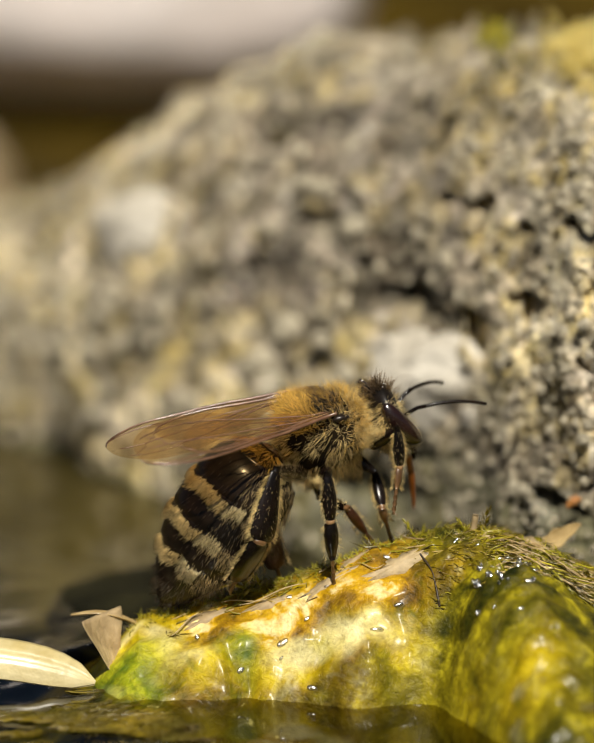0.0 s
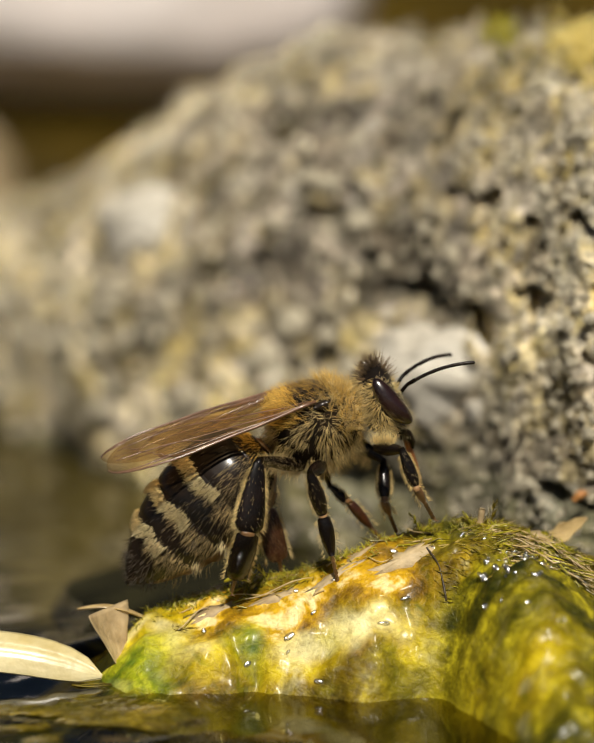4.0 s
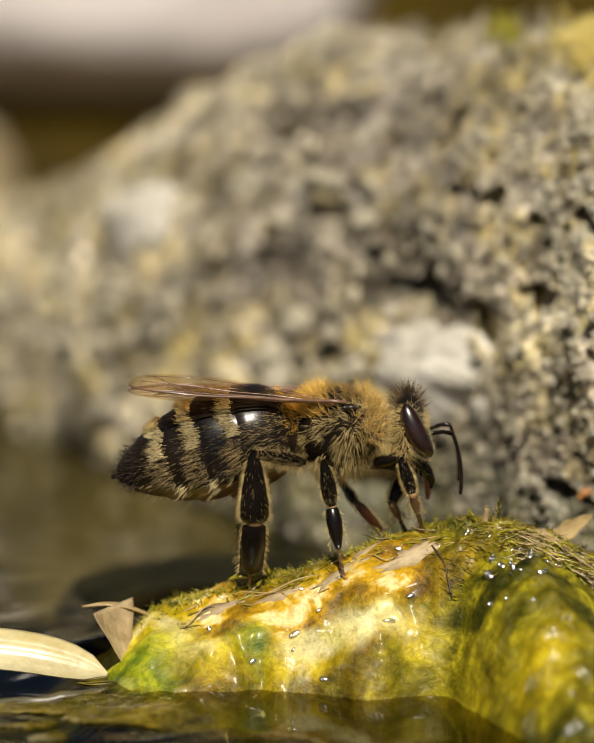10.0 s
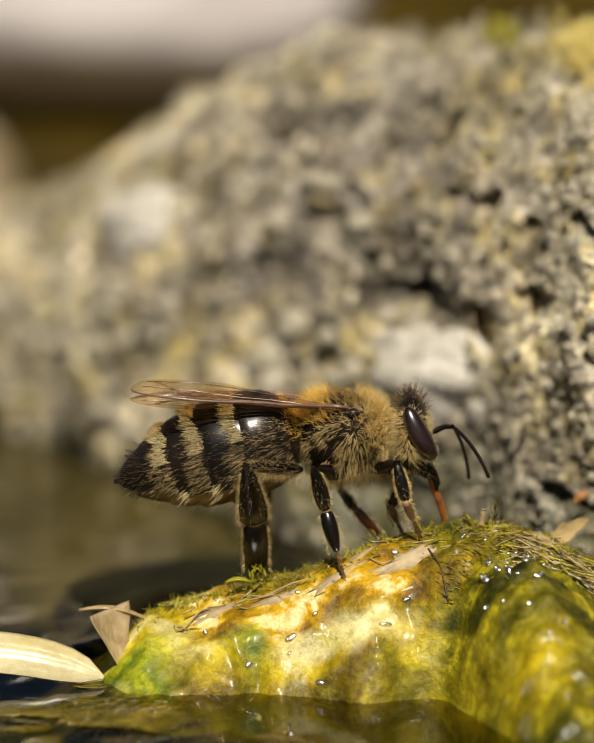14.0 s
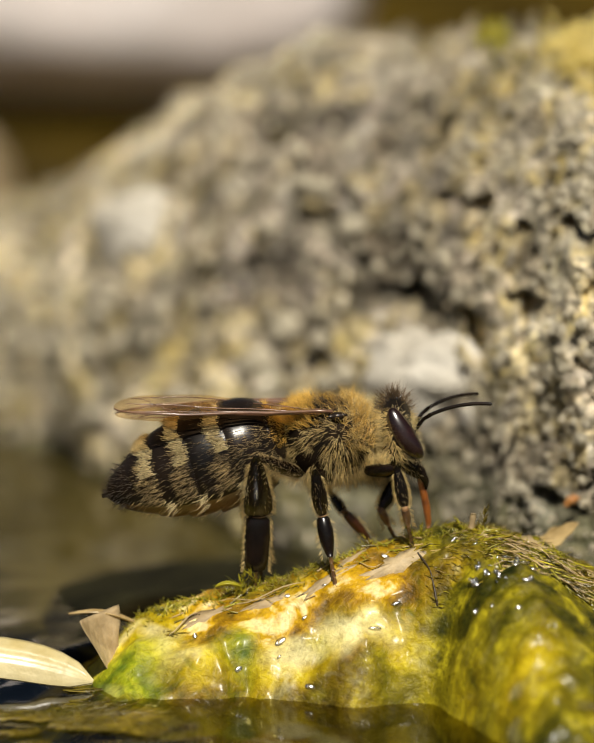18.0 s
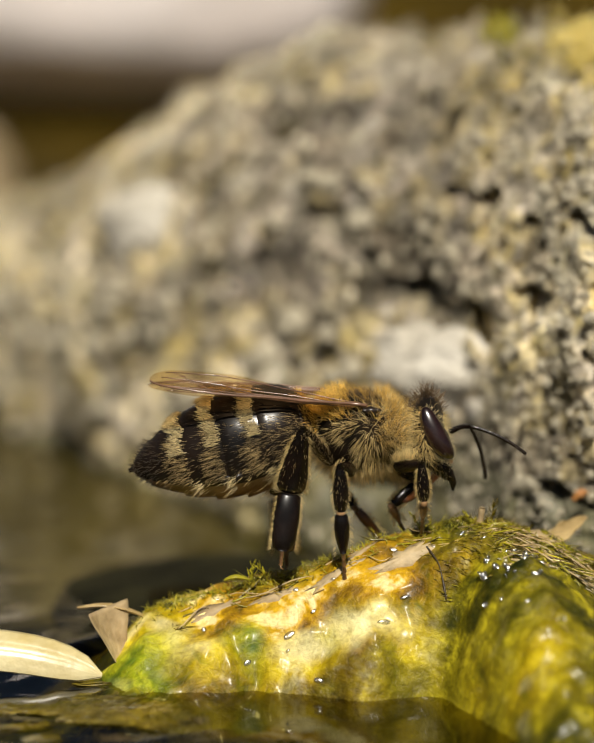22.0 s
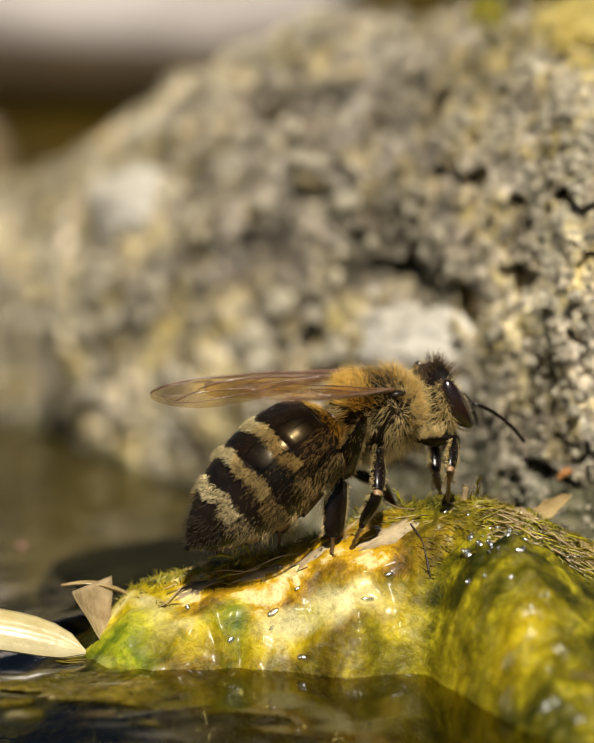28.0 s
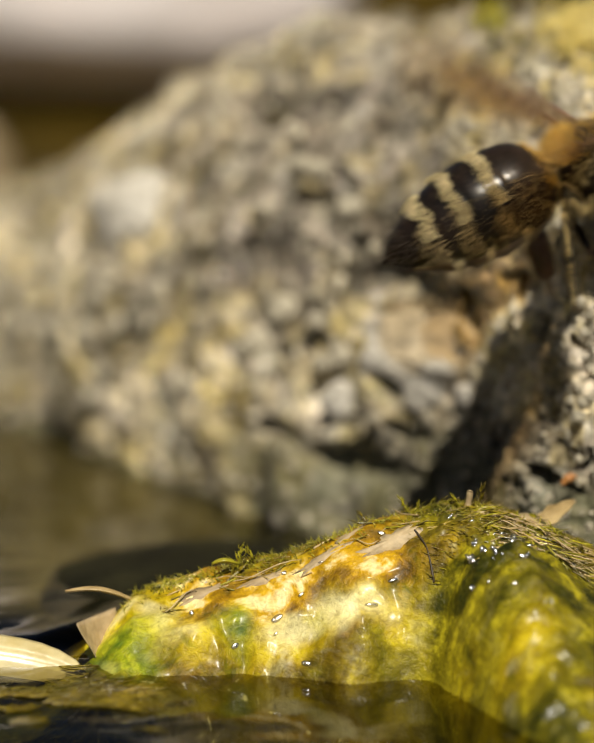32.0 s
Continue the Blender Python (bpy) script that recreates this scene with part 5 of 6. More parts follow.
def make_drops():
    m, n, l, b = fresh("water drop")
    clear = n.new("ShaderNodeBsdfTransparent")
    gloss = n.new("ShaderNodeBsdfGlossy")
    gloss.inputs["Roughness"].default_value = 0.22
    mix = n.new("ShaderNodeMixShader")
    mix.inputs[0].default_value = 0.40
    for k, sh in enumerate((clear, gloss)):
        l.new(sh.outputs[0], mix.inputs[k + 1])
    l.new(mix.outputs[0], n["Material Output"].inputs[0])
    r = np.random.default_rng(55)
    th = np.linspace(0.1, np.pi - 0.1, 9)
    ph = np.linspace(0, 2 * np.pi, 12, endpoint=False)
    t, f = np.meshgrid(th, ph, indexing="ij")
    v = np.stack([np.sin(t) * np.cos(f), np.sin(t) * np.sin(f), 0.42 * np.cos(t)], -1).reshape(-1, 3)
    v = v * (1 + 0.15 * fbm(v * 1.4, 2, 12))[:, None]
    me = mesh_of("water_drop", v, grid_faces(9, 12, True).tolist() + [list(range(12)), list(range(107, 95, -1))], m)
    spots = [(7.75 + r.normal(0, 0.6), -4.9 + r.normal(0, 0.8), r.choice([0.08, 0.12, 0.17, 0.24], p=[0.2, 0.35, 0.3, 0.15])) for _ in range(26)]
    spots += [(-0.4, -3.7, 0.17), (3.1, -4.3, 0.18), (3.9, -3.5, 0.16), (0.7, -5.0, 0.15), (-3.6, -3.1, 0.12), (-6.6, -4.0, 0.16), (-7.0, -3.9, 0.13), (10.6, -3.8, 0.2)]
    spots += [(r.uniform(-5, 11), r.uniform(-4.2, -1.5), r.uniform(0.05, 0.13)) for _ in range(16)]
    for x, y, size in spots:
        z = float(mound_at(np.array([x]), np.array([y]))[0])
        if z < 0.05:
            continue
        ob = new("water_drop", me)
        nm = slope_at(np.array([x]), np.array([y]))[0] * 0.55 + np.array([0.04, -0.58, 0.50]) + r.normal(0, 0.12, 3)
        ob.matrix_basis = Matrix.Translation(Vector((x, y, z + size * 0.35)) * MM) @ Vector((0, 0, 1)).rotation_difference(Vector(nm)).to_matrix().to_4x4() @ Matrix.Rotation(r.uniform(0, 6.28), 4, "Z") @ Matrix.Diagonal((size * r.uniform(0.55, 1.0), size * r.uniform(0.9, 1.6), size * r.uniform(0.6, 1.1), 1))
        tagged(ob, "clear glinting drop of water on the wet moss", "water drop", "drops on the mossy stone")


def leaf_blade(name, points, widths, curl, material, label, stand=0.0):
    """A thin leaf along a line, ribbed lengthwise and curled up at its sides."""
    n, w = len(points), 15
    p = np.asarray(points, float)
    g = np.linspace(-1, 1, w)
    rows = []
    for k in range(n):
        d = p[min(k + 1, n - 1)] - p[max(k - 1, 0)]
        s = np.cross(d, (0, 0, 1.0))
        s /= np.linalg.norm(s)
        up = np.cross(s, d / np.linalg.norm(d))
        s, up = s * math.cos(stand) - up * math.sin(stand), up * math.cos(stand) + s * math.sin(stand)
        rib = 0.035 * np.cos(g * 16) * (1 - np.abs(g))
        rows.append(p[k] + s * (g * widths[k])[:, None] + up * (curl * widths[k] * g ** 2 + rib)[:, None])
    o = p.mean(0)
    ob = solid(name, *skin(np.concatenate(rows) - o, n, w, 0.06), material)
    ob.matrix_basis = pose(*(o * MM))
    return tagged(ob, label, "leaf")


def make_leaves():
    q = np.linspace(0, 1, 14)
    # the first two blades are added in place of reflections on the water
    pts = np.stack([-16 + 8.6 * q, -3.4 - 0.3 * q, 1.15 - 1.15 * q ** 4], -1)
    pale = leaf_blade("pale_reflection", pts, 0.84 * np.clip(1.0 - q ** 9.0, 0.03, 1) ** 0.7, -0.3, REFLECTED, "pale yellow ribbed leaf lying in the shallow water", 0.85)
    pts = np.stack([-7.5 + 0.85 * q, -2.3 - 0.5 * q, 2.15 - 2.2 * q], -1)
    tan = leaf_blade("tan_reflection", pts, 1.2 * (1 - q) ** 0.85 * (1 + 0.05 * np.sin(9 * q)) + 0.14, 0.28, TAN, "curled tan dead leaf leaning on the mossy stone")
    pts = np.stack([-8.4 + 2.6 * q, -1.7 + 0.3 * q, 2.05 + 0.25 * np.sin(q * 3) - 0.5 * q], -1)
    leaf_blade("dry_blade", pts, 0.18 * np.sin(q * 2.9) + 0.04, 0.3, DRY, "dry narrow leaf blade bridging to the moss")
    pts = np.stack([9.5 + 1.5 * q, 1.3 - 0.2 * q, 3.8 + 1.1 * q], -1)
    leaf_blade("dead_leaf", pts, 0.34 * np.sin(0.7 + q * 2.4) * (1 + 0.15 * np.sin(17 * q)) + 0.02, 0.35, DRY, "crumpled tan dead leaf wedged behind the moss", 0.95)
    pts = np.stack([10.7 + 0.55 * q, 4.3 + 0.1 * q, 4.75 + 0.25 * q + 0.12 * np.sin(q * 3.0)], -1)
    ob = solid("rusty_husk", *tube(pts - pts.mean(0), 0.15 * np.sin(q * 2.7 + 0.3) * (1 + 0.2 * np.sin(q * 21)) + 0.03, 10), ORANGE)
    ob.matrix_basis = pose(*(pts.mean(0) * MM))
    pts = np.stack([6.75 + 0.12 * q, -1.15 + 0 * q, 4.85 + 0.95 * q], -1)
    ob3 = solid("twig_stub", *tube(pts - pts[0], 0.17 - 0.07 * q + 0.02 * np.sin(q * 9), 9), TAN)
    ob3.matrix_basis = pose(*(pts[0] * MM))
    pts = np.stack([-1.9 - 0.95 * q, -1.75 - 0.1 * q, 3.15 + 0.10 * np.sin(q * 3)], -1)
    leaf_blade("moss_leaf", pts, 0.16 * np.sin(q * 3.0) + 0.015, 0.4, BRIGHT_MOSS, "bright yellow-green pointed moss leaf at the stone's top")
    v, f = pebble_mesh_data(78, 6, 10, 0.2)
    fleck = solid("petal_fleck", v * (0.22, 0.16, 0.08), f, PETAL)
    fleck.matrix_basis = pose(-14.5 * MM, 13.5 * MM, -0.3 * MM)
    tagged(fleck, "tiny pink petal fleck drifting on the water", "petal")
    tagged(ob3, "short pinkish tan twig stub standing in the moss", "twig")
    tagged(ob, "small rusty orange husk caught under the boulder", "husk")
    return pale, tan, fleck


def make_grains():
    r = np.random.default_rng(66)
    meshes = [pebble_mesh("grain", 400 + k, GRIT) for k in range(8)]
    n = 290
    x, u = r.uniform(5.2, 13.0, n), r.uniform(0.12, 0.72, n)
    p, nm = rock_point(x, u)
    clear = np.ones(n, bool)
    for cx, cz, rx, rz, _ in PITS:
        clear &= ((p[:, 0] - cx) / rx) ** 2 + ((p[:, 2] - cz) / rz) ** 2 > 2
    for k in np.flatnonzero(clear):
        size = r.choice([0.12, 0.17, 0.24, 0.36], p=[0.3, 0.35, 0.25, 0.1])
        ob = new("grain", meshes[k % 8])
        ob.parent = rock
        ob.matrix_basis = pose(*((p[k] - rock_o) * MM), *r.uniform(0, 360, 3)) @ Matrix.Diagonal((size * r.uniform(0.7, 1.3), size, size * r.uniform(0.7, 1.2), 1))
    # finer grit, past counting
    n = 5200
    x = np.concatenate([r.uniform(4, 14, 4300), r.uniform(-16, 5, 900)])
    u = r.uniform(0.05, 0.97, n)
    p, nm = rock_point(x, u)
    oct_v = np.array([[1, 0, 0], [-1, 0, 0], [0, 1, 0], [0, -1, 0], [0, 0, 1], [0, 0, -1.0]])
    oct_f = np.array([[0, 2, 4], [2, 1, 4], [1, 3, 4], [3, 0, 4], [2, 0, 5], [1, 2, 5], [3, 1, 5], [0, 3, 5]])
    size = np.where(x > 4, r.uniform(0.05, 0.16, n), r.uniform(0.12, 0.4, n))
    v = p[:, None, :] - rock_o + oct_v[None] * (size[:, None, None] * r.uniform(0.6, 1.4, (n, 6, 1)))
    f = (oct_f[None] + 6 * np.arange(n)[:, None, None]).reshape(-1, 3)
    tagged(solid("grit", v.reshape(-1, 3), f, GRIT, rock, "loose grit stuck in the stone"), kind="stuff")
    # light lumps of limestone set in the boulder
    lumps_at = [(5.4, 8.1, (2.9, 1.5, 2.05)), (-7.1, 10.8, (2.7, 1.2, 2.4)), (2.3, 5.2, (1.0, 0.7, 0.9)), (7.0, 6.9, (0.5, 0.4, 0.6)), (3.6, 6.9, (0.6, 0.5, 0.6))]
    for _ in range(30):
        x = r.uniform(-15, 4)
        lumps_at.append((x, r.uniform(2.0, 0.75 * float(rock_top(x))), tuple(r.uniform(0.35, 0.95) * np.array([1.1, 0.6, 1.0]))))
    for seed, (x, z, size) in enumerate(lumps_at):
        u = math.asin(min(0.99, (z + 4) / (float(rock_top(x)) + 4))) * 2 / math.pi
        p, nm = rock_point(np.array([x]), np.array([u]))
        me = pebble_mesh("limestone_lump", 500 + seed, LIME if seed < 5 else GRIT, 26, 36, 0.62 if seed == 0 else 0.40, 5, 0.9 if seed == 0 else (0.7 if seed == 2 else 1.0))
        ob = new("limestone_lump", me)
        ob.parent = rock
        ob.matrix_basis = pose(*((p[0] - (0.5 if seed == 0 else 0.6 if seed == 1 else 0.35) * size[1] * nm[0] - rock_o) * MM), 10 * seed, -12, -35) @ Matrix.Diagonal((*size, 1))
        if seed == 0:
            tagged(ob, "large white limestone lump")
    # moss on the brow
    for k, (x, u, spread, count) in enumerate(((8.7, 0.955, 0.3, 260), (11.6, 0.92, 0.55, 600), (13.0, 0.92, 0.6, 600))):
        a = r.normal(0, 1, (count, 2))
        q, nm = rock_point(x + a[:, 0] * spread, np.clip(u + a[:, 1] * 0.03, 0.8, 1.1))
        way = nm + r.normal(0, 0.5, (count, 3)) + (0, 0, 0.4)
        tagged(solid("brow_moss", *hairs(q - rock_o, way, r.uniform(0.3, 0.9, count), 0.05, 0.4, r=r), BRIGHT_MOSS if k < 1 else YELLOW, rock, "yellow-green moss tuft"), kind="stuff")


make_moss()
make_weed()
make_shoots()
make_fibres()
make_drops()
PALE_REFLECTION, TAN_REFLECTION, FLECK = make_leaves()
make_grains()

# ---- what moves ----
BODY = [
    (0, pose(0.998 * MM, -0.475 * MM, 8.766 * MM, 14.0, -8.0, 22.0)),
    (0.5, pose(0.894 * MM, -0.472 * MM, 8.777 * MM, 11.0, -16.0, 17.0)),
    (1, pose(0.733 * MM, -0.433 * MM, 8.956 * MM, 8.0, -22.0, 12.0)),
    (1.5, pose(0.707 * MM, -0.437 * MM, 8.938 * MM, 7.8, -22.0, 11.5)),
    (2, pose(0.735 * MM, -0.432 * MM, 8.961 * MM, 7.6, -22.0, 11.0)),
    (2.5, pose(0.530 * MM, -0.422 * MM, 9.008 * MM, 7.4, -22.0, 10.5)),
    (3, pose(0.518 * MM, -0.435 * MM, 8.949 * MM, 7.2, -22.0, 10.0)),
    (3.5, pose(0.628 * MM, -0.448 * MM, 8.890 * MM, 7.0, -21.6, 9.7)),
    (5.5, pose(0.560 * MM, -0.476 * MM, 8.763 * MM, 6.2, -20.0, 8.3)),
    (6, pose(0.512 * MM, -0.465 * MM, 8.810 * MM, 6.0, -20.0, 8.0)),
    (6.5, pose(1.008 * MM, -0.507 * MM, 8.604 * MM, 2.0, -11.0, 4.0)),
    (7, pose(0.992 * MM, -0.524 * MM, 8.533 * MM, 0.0, -3.0, 2.0)),
    (7.5, pose(1.929 * MM, -0.530 * MM, 8.510 * MM, 0.0, -1.5, 2.0)),
    (8, pose(1.255 * MM, -0.533 * MM, 8.486 * MM, 0.0, -0.0, 2.0)),
    (8.5, pose(1.352 * MM, -0.542 * MM, 8.447 * MM, 0.0, -0.0, 2.0)),
    (9, pose(1.397 * MM, -0.552 * MM, 8.406 * MM, 0.0, -0.0, 2.0)),
    (9.5, pose(1.271 * MM, -0.551 * MM, 8.408 * MM, 0.0, -0.0, 2.0)),
    (10, pose(1.308 * MM, -0.523 * MM, 8.540 * MM, 0.0, -0.0, 2.0)),
    (10.5, pose(1.480 * MM, -0.517 * MM, 8.576 * MM, 0.0, -2.0, 2.0)),
    (11, pose(1.077 * MM, -0.558 * MM, 8.370 * MM, 0.0, -4.0, 2.0)),
    (11.5, pose(1.302 * MM, -0.544 * MM, 8.438 * MM, 0.0, -4.2, 2.0)),
    (12, pose(1.389 * MM, -0.560 * MM, 8.370 * MM, 0.0, -4.5, 2.0)),
    (12.5, pose(1.122 * MM, -0.554 * MM, 8.396 * MM, 0.0, -4.8, 2.0)),
    (13, pose(0.992 * MM, -0.568 * MM, 8.330 * MM, 0.0, -5.0, 2.0)),
    (13.5, pose(1.667 * MM, -0.539 * MM, 8.466 * MM, 0.0, -3.5, 2.0)),
    (14, pose(1.575 * MM, -0.538 * MM, 8.470 * MM, 0.0, -2.0, 2.0)),
    (14.5, pose(1.237 * MM, -0.550 * MM, 8.414 * MM, 0.0, -2.7, 2.0)),
    (16.5, pose(1.248 * MM, -0.553 * MM, 8.396 * MM, 0.0, -5.3, 2.0)),
    (17, pose(1.126 * MM, -0.560 * MM, 8.368 * MM, 0.0, -6.0, 2.0)),
    (17.5, pose(1.416 * MM, -0.548 * MM, 8.423 * MM, 0.0, -5.5, 2.0)),
    (18, pose(1.429 * MM, -0.535 * MM, 8.478 * MM, 0.0, -5.0, 2.0)),
    (18.5, pose(1.161 * MM, -0.534 * MM, 8.491 * MM, 0.0, -3.5, 2.0)),
    (19, pose(1.905 * MM, -0.512 * MM, 8.589 * MM, 0.0, -2.0, 2.0)),
    (19.5, pose(1.892 * MM, -0.529 * MM, 8.509 * MM, 0.0, -1.5, 2.0)),
    (20, pose(1.716 * MM, -0.536 * MM, 8.470 * MM, 0.0, -1.0, 2.0)),
    (20.5, pose(2.151 * MM, -0.520 * MM, 8.552 * MM, 0.0, -0.5, 2.0)),
    (21, pose(2.136 * MM, -0.517 * MM, 8.569 * MM, 0.0, -0.0, 2.0)),
    (21.5, pose(1.639 * MM, -0.529 * MM, 8.514 * MM, 0.0, -0.0, 2.0)),
    (22, pose(2.253 * MM, -0.536 * MM, 8.475 * MM, 0.0, -0.0, 2.0)),
    (22.5, pose(1.921 * MM, -0.548 * MM, 8.410 * MM, 0.0, 0.8, 2.5)),
    (23, pose(1.985 * MM, -0.510 * MM, 8.585 * MM, 0.0, 1.5, 3.0)),
    (23.5, pose(2.938 * MM, -0.568 * MM, 8.292 * MM, 0.0, 2.2, 3.5)),
    (24, pose(2.539 * MM, -0.549 * MM, 8.388 * MM, 0.0, 3.0, 4.0)),
    (24.5, pose(2.776 * MM, -0.551 * MM, 8.376 * MM, 0.0, 3.3, 4.7)),
    (25, pose(2.709 * MM, -0.575 * MM, 8.256 * MM, 0.0, 3.7, 5.3)),
    (25.5, pose(2.977 * MM, -0.557 * MM, 8.337 * MM, 0.0, 4.0, 6.0)),
    (27.5, pose(3.319 * MM, -0.514 * MM, 8.540 * MM, 5.0, 3.0, 20.0)),
    (28, pose(3.426 * MM, -0.548 * MM, 8.374 * MM, 8.0, -6.0, 26.0)),
    (28.5, pose(3.449 * MM, -0.537 * MM, 8.428 * MM, 8.0, -8.0, 25.0)),
    (29, pose(3.527 * MM, -0.489 * MM, 8.656 * MM, 8.0, -10.0, 24.0)),
    (29.5, pose(3.717 * MM, -0.426 * MM, 8.957 * MM, 8.0, -16.0, 22.0)),
    (30, pose(3.898 * MM, -0.220 * MM, 9.946 * MM, 8.0, -22.0, 20.0)),
    (30.3, pose(3.626 * MM, 1.853 * MM, 12.531 * MM, 8.0, -26.8, 19.4)),
    (30.5, pose(4.496 * MM, 3.151 * MM, 13.848 * MM, 8.0, -30.0, 19.0)),
    (30.7, pose(5.755 * MM, 5.039 * MM, 15.539 * MM, 8.0, -29.2, 18.6)),
    (30.9, pose(7.721 * MM, 6.705 * MM, 16.163 * MM, 8.0, -28.4, 21.0)),
    (31, pose(8.276 * MM, 6.717 * MM, 16.217 * MM, 8.0, -28.0, 22.0)),
    (31.2, pose(8.605 * MM, 6.795 * MM, 16.587 * MM, 8.0, -27.2, 20.0)),
    (31.5, pose(8.184 * MM, 5.688 * MM, 16.800 * MM, 8.0, -26.0, 15.0)),
    (31.7, pose(7.842 * MM, 4.985 * MM, 17.095 * MM, 8.0, -23.6, 13.8)),
    (31.9, pose(9.948 * MM, 4.314 * MM, 17.031 * MM, 8.0, -21.2, 12.6)),
    (32, pose(11.712 * MM, 4.088 * MM, 17.402 * MM, 8.0, -20.0, 12.0))]
TAIL = [(0, 53.0), (0.5, 50.0), (1, 52.5), (1.5, 43.0), (2, 44.0), (2.5, 46.0), (3, 44.0), (3.5, 45.0), (5.5, 40.0), (6, 38.0), (6.5, 18.0), (7, 14.5), (7.5, 9.0), (8, 12.0), (9, 10.5), (10, 15.0), (11, 16.5), (12, 16.0), (13, 19.0), (14, 14.7), (14.5, 17.0), (16.5, 18.0), (17, 21.0), (18, 17.0), (19, 13.5), (20, 10.0), (21, 12.5), (21.5, 15.0), (22, 12.0), (23, 13.0), (24, 10.6), (25.5, 11.0), (27.5, 30.0), (28, 40.0), (29, 39.0), (29.5, 36.0), (30, 35.6), (30.5, 39.0), (31, 43.0), (31.5, 39.0), (31.7, 33.0), (32, 27.0)]
# the joints of the three legs on the bee's right; knees: time, place
KNEES = {
    "hind": [(0, -0.64, -2.9, 7.98), (1, -1.19, -2.9, 8.06), (2, -1.25, -2.9, 8.08), (3, -1.34, -2.9, 8.17), (6, -1.79, -2.9, 8), (7, -1.85, -2.9, 8.37), (8, -1.52, -2.9, 9.09), (9, -1.54, -2.9, 8.55), (11, -2.28, -2.9, 7.99), (12, -1.14, -2.9, 9.05), (13, -2.08, -2.9, 7.93), (17, -1.77, -2.9, 7.7), (19, -0.8, -2.9, 8.99), (19.5, -0.72, -2.9, 9), (20, -1.44, -2.9, 8.21), (21, -1.31, -2.9, 8.04), (22, 0.12, -2.9, 9.23), (22.5, -0.77, -2.9, 8.75), (23, -1.2, -2.9, 8.2), (24, -0.76, -2.9, 8.06), (25, -0.18, -2.9, 8.56), (28, 2.97, -2.9, 8.72), (29, 3.27, -2.9, 9.29), (30, 2.87, -2.9, 9.07)],
    "middle": [(0, 1.25, -2.99, 7.82), (1, 0.66, -2.28, 7.46), (3, 0.45, -3.31, 7.63), (6, 0.32, -2.31, 7.59), (7, 0.62, -2.03, 7.71), (8, 0.77, -2.24, 7.68), (9, 0.95, -2.2, 7.84), (11, 0.46, -2.29, 7.66), (12, 0.77, -1.88, 7.65), (13, 0.44, -2.4, 7.66), (17, 0.67, -2.42, 7.67), (19, 1.13, -2.43, 7.71), (20, 0.88, -2.89, 7.79), (21, 1.24, -2.7, 7.84), (22, 1.49, -2.99, 7.81), (23, 1.27, -2.74, 7.83), (24, 1.73, -2.9, 7.83), (25, 1.93, -3.02, 7.78), (28, 3.56, -2.05, 7.26), (29, 4.38, -3.05, 8.42), (30, 4.61, -2.34, 8.73)],
    "fore": [(0, 3.87, -1.76, 9.26), (1, 3.93, -1.89, 9.63), (2, 4.36, -2.95, 9.05), (3, 4.11, -2.73, 8.25), (6, 3.05, -2.45, 8.71), (7, 3.7, -1.87, 8.04), (8, 3.2, -1.52, 8.83), (9, 3.82, -1.73, 7.91), (11, 3.33, -1.86, 7.74), (13, 3.56, -1.78, 7.74), (17, 3.59, -1.97, 7.75), (19, 4.31, -2.53, 7.82), (20, 4.02, -2.59, 7.77), (21, 4.42, -2.42, 7.83), (22, 4.53, -2.57, 7.8), (23, 4.28, -2.04, 7.91), (24, 4.79, -2.27, 7.86), (25, 5.04, -1.78, 7.86), (28, 6.39, -1.88, 7.77), (29, 6.55, -2.52, 7.85), (30, 6.42, -2.28, 8.03)],
}
